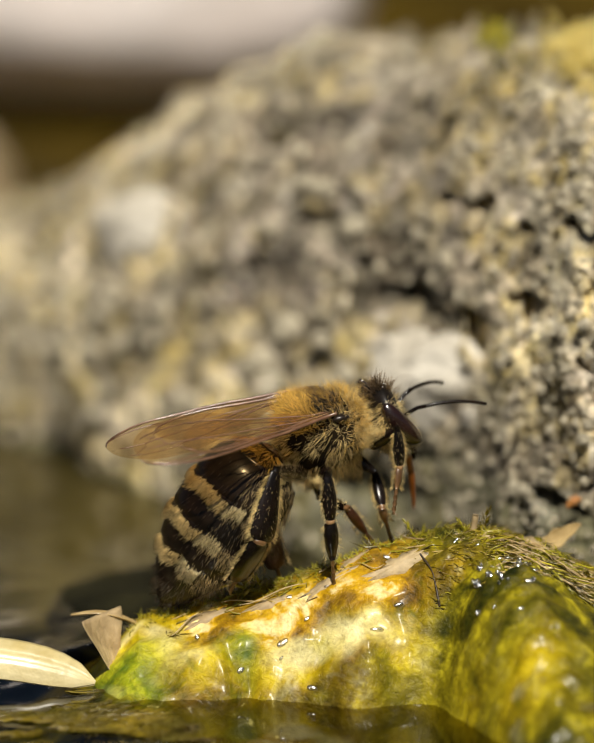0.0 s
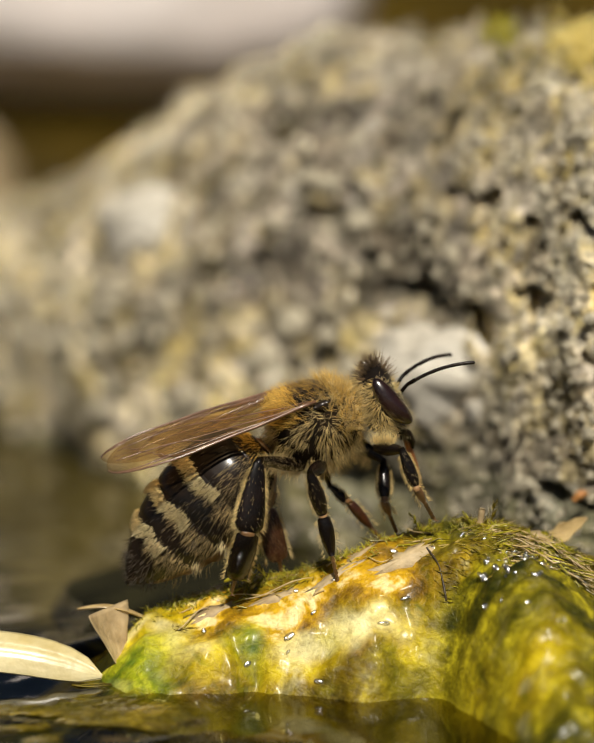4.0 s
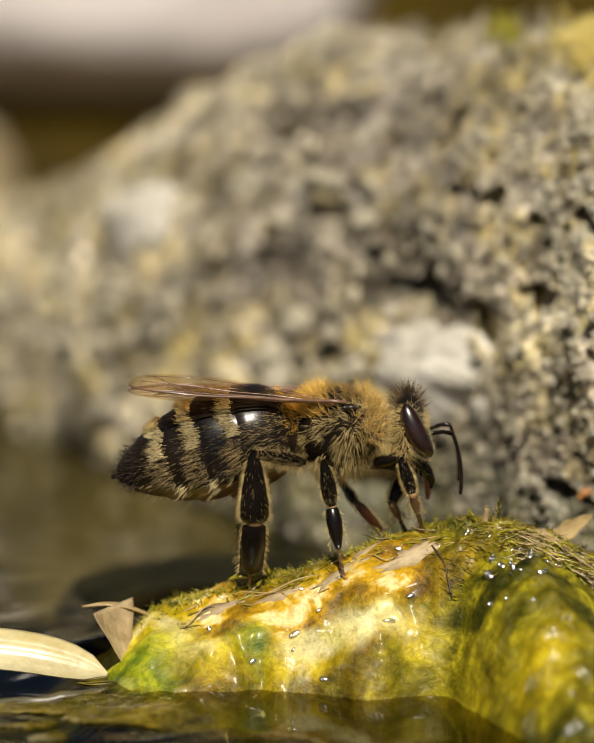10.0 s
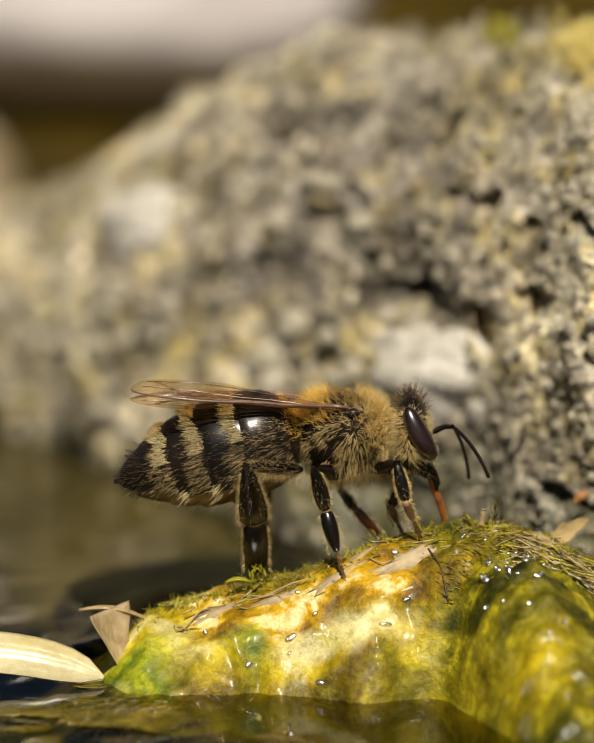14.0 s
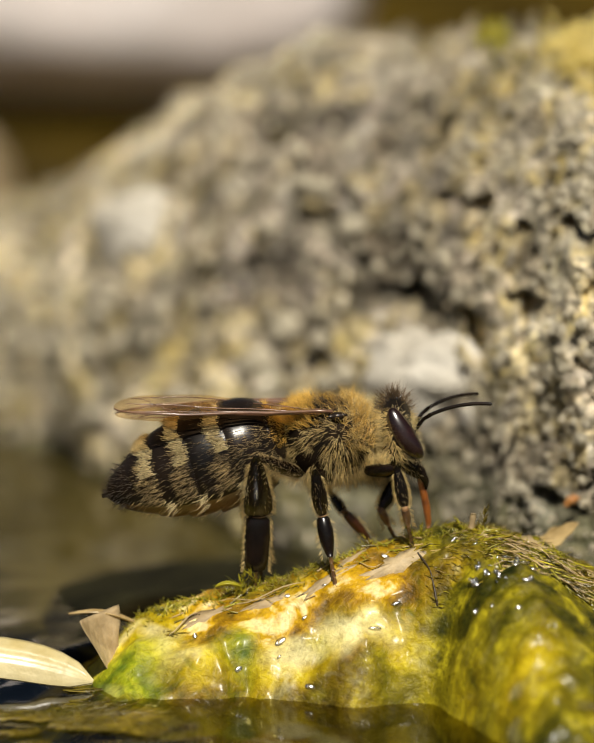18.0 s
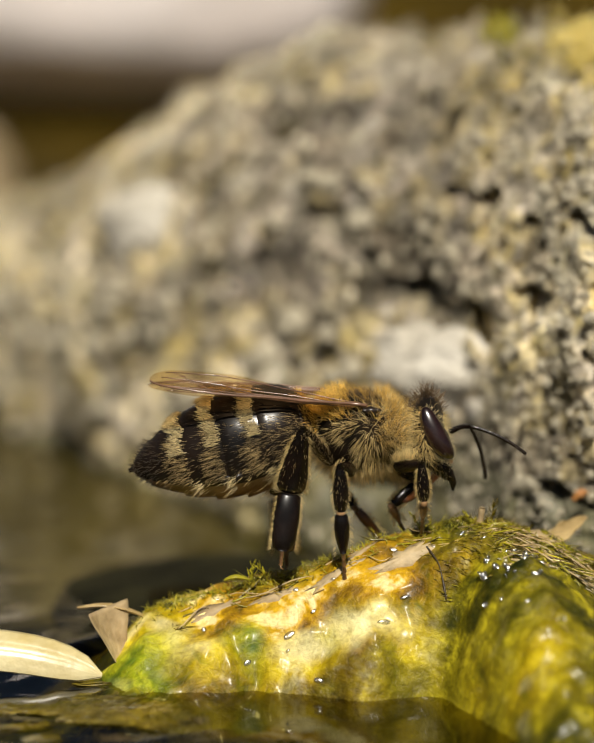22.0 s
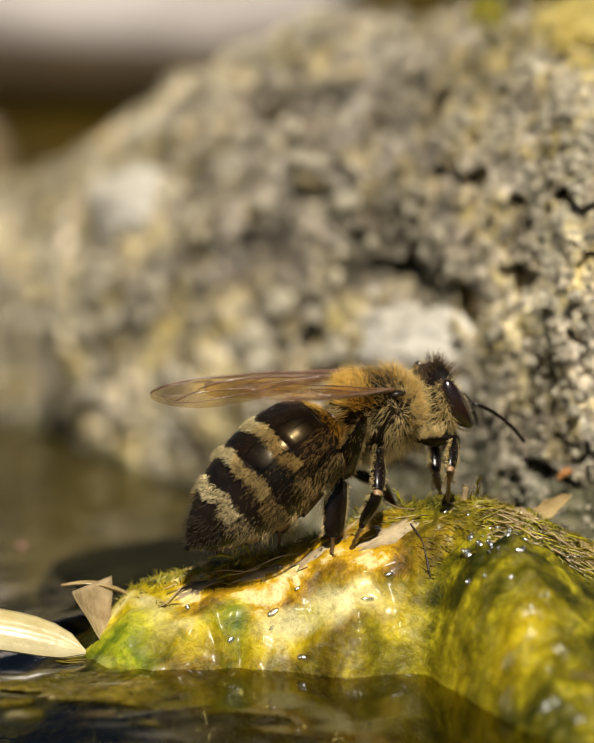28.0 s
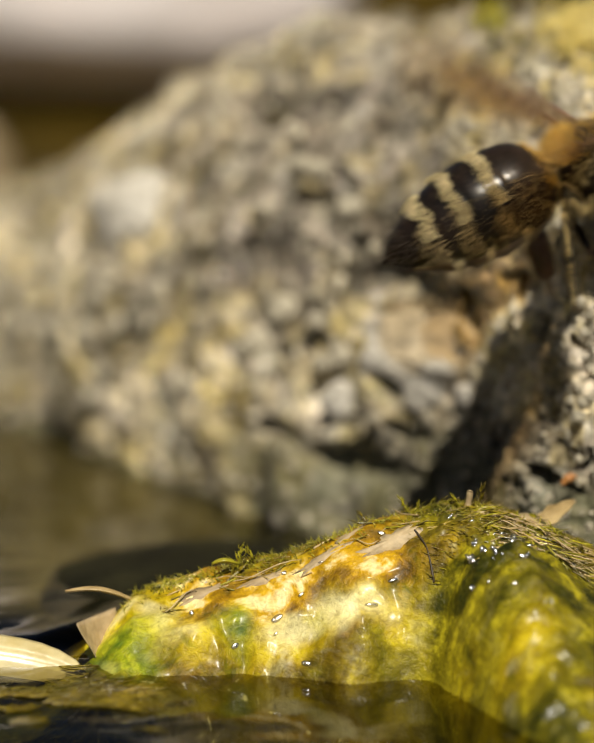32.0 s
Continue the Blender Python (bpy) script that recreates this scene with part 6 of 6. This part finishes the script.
# ankles: time, place
ANKLES = {
    "hind": [(0, -1.3, -3.66, 5.09), (1, -1.72, -3.63, 5.25), (2, -1.72, -3.61, 5.33), (3, -1.87, -3.62, 5.36), (6, -2.06, -3.61, 5.28), (7, -1.86, -2.31, 5.68), (8, -1.67, -2.51, 6.38), (9, -1.75, -3.25, 5.83), (11, -2.03, -2.15, 5.36), (12, -1.45, -2.33, 6.38), (13, -1.8, -1.81, 5.42), (17, -1.47, -1.5, 5.35), (19, -0.99, -1.97, 6.41), (19.5, -1.04, -1.99, 6.43), (20, -1.19, -1.93, 5.64), (21, -1.06, -1.72, 5.56), (22, -0.38, -2.19, 6.62), (22.5, -0.9, -1.96, 6.16), (23, -0.94, -2.08, 5.58), (24, -0.69, -1.7, 5.59), (25, -0.37, -1.96, 5.99), (28, 2, -2.1, 6.27), (29, 2.41, -1.87, 6.88), (30, 2.91, -3.15, 6.33)],
    "middle": [(0, 1.37, -3.06, 6.03), (1, 1.06, -3.19, 5.95), (3, 0.95, -3.01, 5.93), (6, 0.76, -2, 5.87), (7, 0.94, -1.89, 5.94), (8, 1.13, -1.89, 5.95), (9, 1.18, -2.01, 6.07), (11, 0.81, -1.93, 5.94), (12, 0.93, -2.03, 5.87), (13, 0.89, -1.97, 5.97), (17, 1.02, -2.06, 5.95), (19, 1.32, -2.01, 5.97), (20, 1.15, -2.81, 6.01), (21, 1.42, -2.59, 6.06), (22, 1.53, -2.84, 6.02), (23, 1.45, -2.62, 6.05), (24, 1.76, -2.75, 6.03), (25, 1.85, -2.77, 6), (28, 3.49, -3.36, 6.03), (29, 5.37, -3.53, 7), (30, 5.46, -2.07, 7.17)],
    "fore": [(0, 3.97, -1.61, 7.77), (1, 4.56, -3.23, 9.39), (2, 5.13, -3.27, 7.76), (3, 4.82, -3.12, 6.68), (6, 3.21, -1.92, 7.31), (7, 4.03, -2.78, 6.89), (8, 3.57, -1.64, 7.39), (9, 4.31, -1.57, 6.5), (11, 3.74, -1.93, 6.3), (13, 3.88, -2.13, 6.29), (17, 4.07, -2.19, 6.34), (19, 4.41, -2.38, 6.33), (20, 4.16, -2.23, 6.32), (21, 4.32, -2.06, 6.38), (22, 4.63, -2.42, 6.31), (23, 4.35, -1.89, 6.41), (24, 4.69, -1.99, 6.4), (25, 4.86, -2.11, 6.39), (28, 6.18, -3.05, 6.86), (29, 6.35, -3.31, 6.59), (30, 6.37, -1.48, 6.76)],
}
# claws: time, place
FEET = {
    "hind": [(0, -2.48, -2.32, 3), (1, -2.63, -2.46, 2.93), (2, -2.49, -2.37, 2.99), (3, -2.6, -2.76, 2.85), (6, -2.53, -2.28, 2.92), (7, -2.19, -2.08, 2.96), (8, -1.88, -3.26, 3.56), (9, -2.12, -2.76, 3.15), (11, -2.04, -1.02, 2.85), (12, -1.7, -3.07, 3.61), (13, -1.7, -0.87, 2.84), (17, -1.54, -0.39, 2.83), (19, -1.17, -2.75, 3.5), (19.5, -1.04, -2.75, 3.62), (20, -1.11, -0.85, 3.12), (21, -1.1, -0.36, 3.18), (22, -0.76, -2.97, 3.72), (22.5, -0.85, -2.68, 3.44), (23, -0.94, -0.99, 3.06), (24, -0.88, -0.57, 3.09), (25, -0.64, -1.47, 3.29), (28, 1.79, -2.81, 3.53), (29, 1.83, -2.71, 3.62), (30, 3.24, -2.84, 3.62)],
    "middle": [(0, 1.52, -2.55, 3.43), (1, 1.51, -2.56, 3.42), (3, 1.48, -2.62, 3.36), (6, 1.38, -2.65, 3.29), (7, 1.36, -2.54, 3.36), (8, 1.34, -2.53, 3.37), (9, 1.52, -2.7, 3.31), (11, 1.38, -2.57, 3.36), (12, 1.56, -2.66, 3.36), (13, 1.61, -2.61, 3.43), (17, 1.7, -2.72, 3.37), (19, 1.64, -2.66, 3.39), (20, 1.53, -2.59, 3.4), (21, 1.61, -2.61, 3.41), (22, 1.68, -2.72, 3.37), (23, 1.6, -2.63, 3.4), (24, 1.74, -2.73, 3.38), (25, 1.73, -2.75, 3.35), (28, 2.5, -2.66, 3.67), (29, 6.83, -2.77, 4.92), (30, 6.78, -2.63, 4.94)],
    "fore": [(0, 3.7, -2.1, 5.69), (1, 4.37, -2.1, 8.14), (2, 5.87, -2.1, 6.77), (3, 5.66, -2.1, 5.61), (6, 3.25, -2.1, 5.62), (7, 4.29, -2.1, 5.36), (8, 3.88, -2.1, 5.49), (9, 4.92, -1.24, 4.95), (11, 3.98, -1.41, 4.71), (13, 4.5, -1.73, 4.76), (17, 4.59, -1.78, 4.77), (19, 4.49, -1.83, 4.73), (20, 4.32, -1.85, 4.67), (21, 4.46, -1.9, 4.69), (22, 4.58, -1.6, 4.83), (23, 4.36, -1.72, 4.72), (24, 4.47, -1.85, 4.72), (25, 4.53, -1.6, 4.8), (28, 6.14, -2.1, 5.45), (29, 6.32, -2.1, 5.39), (30, 6.74, -1.44, 5.1)],
}
# where the claws of the other three stand: time, place
FAR_FEET = {
    "hind": [(0, -0.5, -0.4, 3.1), (6.0, -0.7, -0.2, 3.1), (7.0, -1.9, 0.0, 2.9), (8.0, -2.5, 0.0, 2.9), (9.0, -2.4, 0.0, 2.9), (11.0, -1.9, 0.0, 2.9), (12.0, -2.2, 0.0, 2.9), (13.0, -1.8, 0.0, 2.9), (17.0, -1.5, 0.0, 3.0), (19.0, -0.8, 0.0, 3.2), (22.0, -0.5, 0.0, 3.3), (25.5, -0.3, 0.0, 3.3), (27.2, -0.2, -1.0, 3.4), (30.4, -0.2, -1.0, 3.4)],
    "middle": [(0, 3.0, 0.2, 4.4), (26.0, 3.0, 0.2, 4.4), (27.2, 4.2, 0.6, 4.6), (30.4, 4.2, 0.6, 4.6)],
    "fore": [(0, 3.7, 0.1, 4.6), (25.5, 3.9, 0.2, 4.7), (27.3, 6.0, 0.4, 4.9), (30.4, 6.0, 0.4, 4.9)],
}
DANGLE = {"hind": (-2.6, 1.2, -4.4), "middle": (0.5, 1.4, -4.9), "fore": (1.9, 1.0, -3.7)}


def between(rows, t):
    """Values at t, eased from row to row."""
    if t <= rows[0][0]:
        return np.array(rows[0][1:], float)
    for a, b in zip(rows, rows[1:]):
        if t <= b[0]:
            k = (t - a[0]) / (b[0] - a[0])
            k = k * k * (3 - 2 * k)
            return np.array(a[1:], float) * (1 - k) + np.array(b[1:], float) * k
    return np.array(rows[-1][1:], float)


def bone(a, b, flat):
    """The pose of a limb that lies along x, from a to b (mm), its broad side across flat."""
    x = (Vector(b) - Vector(a)).normalized()
    y = Vector(flat)
    y = (y - x * y.dot(x)).normalized()
    z = x.cross(y)
    m = Matrix((x, y, z)).transposed().to_4x4()
    m.translation = Vector(a) * MM
    return m


def leg_pose(kind, s, foot, level, turned):
    """Femur, tibia and tarsus that reach from the hip to the foot, in the bee's space."""
    hip, lf, lt, ls, _ = LEG_KINDS[kind]
    h = np.array([hip[0], hip[1] * s, hip[2]])
    out = {"fore": (0.9, 0.5 * s, 0.8), "middle": (-0.25, 0.8 * s, 0.2), "hind": (-0.15 + 0.1 * turned, 0.55 * turned * s, 1.3)}[kind]
    out = level @ np.array(out)
    lean = np.array({"fore": (-0.45, -0.4 * s, 1.0), "middle": (-0.8 if s > 0 else -0.08, -0.3 * s, 1.0), "hind": (0.18, -0.05 * s, 1.0)}[kind])
    lean = level @ lean / np.linalg.norm(lean)
    flat = level @ np.array([0.06, s, 0.1])
    if kind == "hind":
        # shin and foot stand in one line under the knee
        low = 0.985 * (lt + ls)
        d = foot - h
        n = float(np.clip(np.linalg.norm(d), low - lf + 0.2, 0.985 * (low + lf)))
        u = d / np.linalg.norm(d)
        a = (lf * lf - low * low + n * n) / (2 * n)
        o = out - u * np.dot(out, u)
        knee = h + u * a + o / np.linalg.norm(o) * math.sqrt(max(lf * lf - a * a, 0.0))
        shin = (h + u * n - knee) / low
        ankle = knee + shin * lt
        return bone(h, knee, flat), bone(knee, ankle, flat), bone(ankle, ankle + shin * ls, flat)
    reach = np.linalg.norm(foot - h)
    back = ls * min(0.98, max(0.35, 1.15 * reach / (lf + lt + ls)))
    ankle = foot + lean * back
    d = ankle - h
    n = np.linalg.norm(d)
    far = (lf + lt) * 0.985
    if n > far:
        d = d * far / n
        n = far
        ankle = h + d
    near = abs(lf - lt) + 0.25
    if n < near:
        d = d * near / n
        n = near
        ankle = h + d
    u = d / n
    a = (lf * lf - lt * lt + n * n) / (2 * n)
    rise = math.sqrt(max(lf * lf - a * a, 0.0))
    o = out - u * np.dot(out, u)
    o /= np.linalg.norm(o)
    knee = h + u * a + o * rise
    return bone(h, knee, flat), bone(knee, ankle, flat), bone(ankle, foot, flat)


def limb(kind, s, knee, ankle, foot, loose):
    """Femur, tibia and tarsus laid through the given joints (mm, in the bee's space), each at its own length."""
    hip, lf, lt, ls, _ = LEG_KINDS[kind]
    h = np.array([hip[0], hip[1] * s, hip[2]])
    flat = np.array([0.06 + 0.9 * loose, s * (1 - 0.5 * loose), 0.1])
    ankle = knee + (ankle - knee) / np.linalg.norm(ankle - knee) * lt
    foot = ankle + (foot - ankle) / np.linalg.norm(foot - ankle) * ls
    start = knee + (h - knee) / np.linalg.norm(h - knee) * lf
    return bone(start, knee, flat), bone(knee, ankle, flat), bone(ankle, foot, flat)


# the feelers: time, near one's base lift, near one's whip lift, far one's base lift, far one's whip lift (degrees above the head's front)
FEELERS = [(0, 35, 2, 35, -10), (0.6, 45, 15, 30, -15), (1, 55, 23, 35, -20), (2, 55, 13, 40, -18), (3, 55, 26, 50, 11), (6, 40, 0, 40, -12), (6.3, 30, -40, 30, -40), (6.6, 10, -62, 10, -62), (7, 5, -68, 5, -68), (7.5, 5, -80, 5, -75), (9, 5, -85, 5, -80), (11, 10, -80, 10, -75), (12, 15, -70, 15, -65), (13, 25, -62, 20, -65), (14, 25, -55, 10, -70), (14.5, 20, -60, 20, -60), (16.5, 40, -55, 30, -40), (17, 40, -40, 40, -35), (17.5, 45, -20, 40, -20), (18, 50, 12, 50, 6), (19, 50, 9, 45, 7), (20, 50, 18, 50, 15), (21, 45, 0, 40, -4), (21.5, 35, 2, 35, 0), (22, 25, -25, 10, -70), (22.5, 10, -65, 10, -65), (23, 0, -75, 0, -75), (25.5, -10, -75, -10, -75), (28, 0, -40, 0, -50), (28.6, 15, -20, 10, -30), (29, 20, -3, 10, -10), (29.5, 25, 15, 10, 10), (30, 30, 25, 20, 20), (32, 30, 30, 30, 25)]
# the tongue: time, degrees forward of straight down, how far it reaches out of the mouth
TONGUE = [(0, 14, 2.6), (0.6, 26, 3.0), (1, 30, 3.4), (2, 27, 3.9), (3, 20, 2.8), (5.5, 0, 1.6), (6, -25, 1.1), (6.5, -20, 0.5), (7, -15, 0.3), (9, 0, 0.3), (10, 5, 0.8), (12, 14, 1.8), (13, 18, 1.9), (17, 18, 2.0), (18, 10, 2.1), (19, -2, 2.0), (20, -35, 1.3), (22, -48, 1.3), (23, -20, 0.5), (25, -10, 0.3), (27, -10, 0.2), (32, -20, 0.3)]
# how far the head lifts against the body
NOD = [(0, 3), (0.6, -8), (1, -13), (3, -15), (6, -14), (7, -6), (13, -6), (25, -4), (28, -10), (29, -14), (30, -18), (32, -16)]


# wings at rest: time, degrees out from the body's line, the near tip's drop as seen from the side, roll, how much lower the far tip looks
WING_REST = [(0, 12, 17, 4, -4), (0.5, 8, 20, 4, -3), (1, 6, 22, 4, -3), (3, 6, 22.5, 4, -3), (5.5, 6, 19, 4, -2), (6, 6, 18, 5, -2), (6.5, 6, 6, 4, 0), (7, 6, 2, 3, 2), (8, 6, -2.5, 3, 2.5), (9, 6, -5, 3, 2.5), (11, 6, -1.5, 3, 2.5), (12, 6, -2.5, 3, 2.5), (13, 6, 0.5, 3, 2.5), (14, 6, -2.8, 3, 2.5), (17, 6, 2.6, 3, 2.5), (18, 6, 1, 3, 2.5), (19, 6, -4.4, 3, 2.5), (20, 7, -4, 4, 2.5), (21, 7, -5, 4, 2.5), (23, 7, -6, 4, 2.5), (24, 7, -7.5, 4, 2.5), (25.5, 7, -8.5, 4, 2), (27.5, 26, 2, 3, -2), (28, 30, 7, 3, -3), (29, 30, 11, 3, -5), (29.6, 30, 10, 3, -5)]


def wing_pose(root, s, spread, drop, roll, far, body, which):
    """A folded wing: turned out by spread, and lifted so that the tip of the one on the bee's right drops by that angle in side view."""
    turn = body.to_3x3()
    best = (9e9, 0)
    for lift in range(-50, 71):
        d = turn @ (Euler((0, radians(lift), radians(spread * -s))).to_matrix() @ Vector((-1, 0, 0)))
        seen = math.degrees(math.atan2(-(0.978 * d.z + 0.208 * d.y), -d.x))
        best = min(best, (abs(seen - drop - (far if s > 0 else 0)), lift))
    out = spread + (2 if which == "hind" else 0)
    return pose(*(Vector(root) * MM), roll * -s, best[1] + (0.8 if which == "hind" else 0), out * -s)


def dip(body, tail):
    """How far the abdomen bends down so that it hangs by that angle in side view."""
    turn = body.to_3x3()
    best = (9e9, 0)
    for k in range(-80, 141):
        d = turn @ (Euler((0, radians(-k * 0.5), 0)).to_matrix() @ Vector((-1, 0, 0)))
        seen = math.degrees(math.atan2(-(0.978 * d.z + 0.208 * d.y), -d.x))
        best = min(best, (abs(seen - tail), k * 0.5))
    return best[1]


# the wings' wind breaks up the two reflections: time, how far their stand-ins sink
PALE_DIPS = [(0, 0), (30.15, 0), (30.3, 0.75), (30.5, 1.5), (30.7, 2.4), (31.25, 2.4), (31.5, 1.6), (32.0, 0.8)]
TAN_DIPS = [(0, 0), (30.3, 0), (30.5, 0.6), (30.7, 2.6), (31.6, 2.6), (32.0, 1.0)]
# the fleck's drift: time, x
DRIFT = [(0, -14.5), (25.5, -13.0), (28.0, -10.96), (29.5, -10.55), (30.0, -10.4), (30.2, -10.9), (30.4, -12.0), (30.8, -15.0), (32.0, -16.0)]


def motions():
    for leaf, rows in ((PALE_REFLECTION, PALE_DIPS), (TAN_REFLECTION, TAN_DIPS)):
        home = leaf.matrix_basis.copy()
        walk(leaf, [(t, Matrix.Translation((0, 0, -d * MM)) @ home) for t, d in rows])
    walk(FLECK, [(t, pose(x * MM, 13.5 * MM, -0.3 * MM, 0, 0, 8 * x)) for t, x in DRIFT])
    walk(BEE["bee"], BODY)
    poses = dict(BODY)
    times = [t for t, _ in BODY]
    pitch = {t: -math.degrees(m.to_euler().y) for t, m in BODY}
    nod = {t: float(between(NOD, t)[0]) for t in times}
    rows = []
    for t in times:
        hang = float(between(TAIL, t)[0]) + 1.5
        bend = dip(poses[t], hang)
        slide = 0.7 * float(smooth(16, 44, hang)) * (1 - 0.5 * float(smooth(26, 27.5, t)))
        rows.append((t, pose((-1.40 - slide * math.cos(radians(bend))) * MM, 0, (0.42 - slide * math.sin(radians(bend))) * MM, 0, -bend, 0)))
    walk(BEE["abdomen"], rows)
    walk(BEE["head"], [(t, pose(2.46 * MM, 0, 0.10 * MM, 0, -nod[t], 0)) for t in times])
    for piece, most in zip(BEE["tongue"], (1.9, 9.0)):
        rows = []
        for t in times:
            lean, out = between(TONGUE, t)
            m = pose((1.02 - 0.67 * min(1.0, max(0.0, -lean) / 40)) * MM, 0, -1.85 * MM, 0, pitch[t] + nod[t] - lean, 0)
            rows.append((t, m @ Matrix.Translation((0, 0, -min(out, most) * MM))))
        walk(piece, rows)
    for s, scape, flag in BEE["feelers"]:
        a, b = [], []
        for t in times:
            v = between(FEELERS, t)
            lift, whip = (v[0], v[1]) if s < 0 else (v[2], v[3])
            lift, whip = lift - pitch[t] - nod[t], whip - pitch[t] - nod[t]
            m = pose(0.62 * MM, 0.30 * s * MM, -0.15 * MM, 0, -lift, 22 * s)
            a.append((t, m))
            tip = m @ Vector((1.25 * MM, 0, 0))
            b.append((t, Matrix.Translation(tip) @ pose(0, 0, 0, 0, -whip, (12 if s < 0 else 32) * s)))
        walk(scape, a)
        walk(flag, b)
    for (kind, s), bones in BEE["legs"].items():
        keyed = [[], [], []]
        for t in times:
            back = poses[t].inverted()
            loose = float(smooth(30.1, 30.55, t))
            free = np.array(DANGLE[kind]) * (1, s, 1) + np.array([0.25 * math.sin(7 * t + s), 0, 0.3 * math.cos(5 * t)])
            turn = poses[t].to_3x3()
            level = np.array(turn.transposed() @ Euler((0, 0, turn.to_euler().z)).to_matrix())
            if s > 0:
                foot = np.array(back @ (Vector(between(FAR_FEET[kind], t)) * MM)) / MM
                laid = leg_pose(kind, s, foot * (1 - loose) + free * loose, level * (1 - loose) + np.eye(3) * loose, 0.0)
            else:
                laid = leg_pose(kind, s, free, np.eye(3), 1.0)
                hung = [np.array(laid[1].translation) / MM, np.array(laid[2].translation) / MM, free]
                held = [np.array(back @ (Vector(between(table[kind], t)) * MM)) / MM for table in (KNEES, ANKLES, FEET)]
                laid = limb(kind, s, *[a * (1 - loose) + b * loose for a, b in zip(held, hung)], loose)
            for k, m in enumerate(laid):
                keyed[k].append((t, m))
        for ob, r in zip(bones, keyed):
            walk(ob, r)
    for which, s, wing in BEE["wings"]:
        root = (0.2, 1.15 * s, 1.38) if which == "fore" else (-0.3, 0.95 * s, 1.30)
        r = []
        for t in times:
            if t > 29.8:
                break
            spread, drop, roll, far = between(WING_REST, t)
            r.append((t, wing_pose(root, s, spread, drop, roll, far, poses[t], which)))
        for f in range(frame(29.9), frame(32.0) + 1):
            t = (f - 1) / FPS
            beat = (0, 1, 0, -1)[(f - frame(31.0)) % 4]
            r.append((t, pose(*(Vector(root) * MM), (10 + 30 * beat) * -s, 25 + 40 * beat, (58 + 14 * beat) * -s)))
        walk(wing, r)


motions()
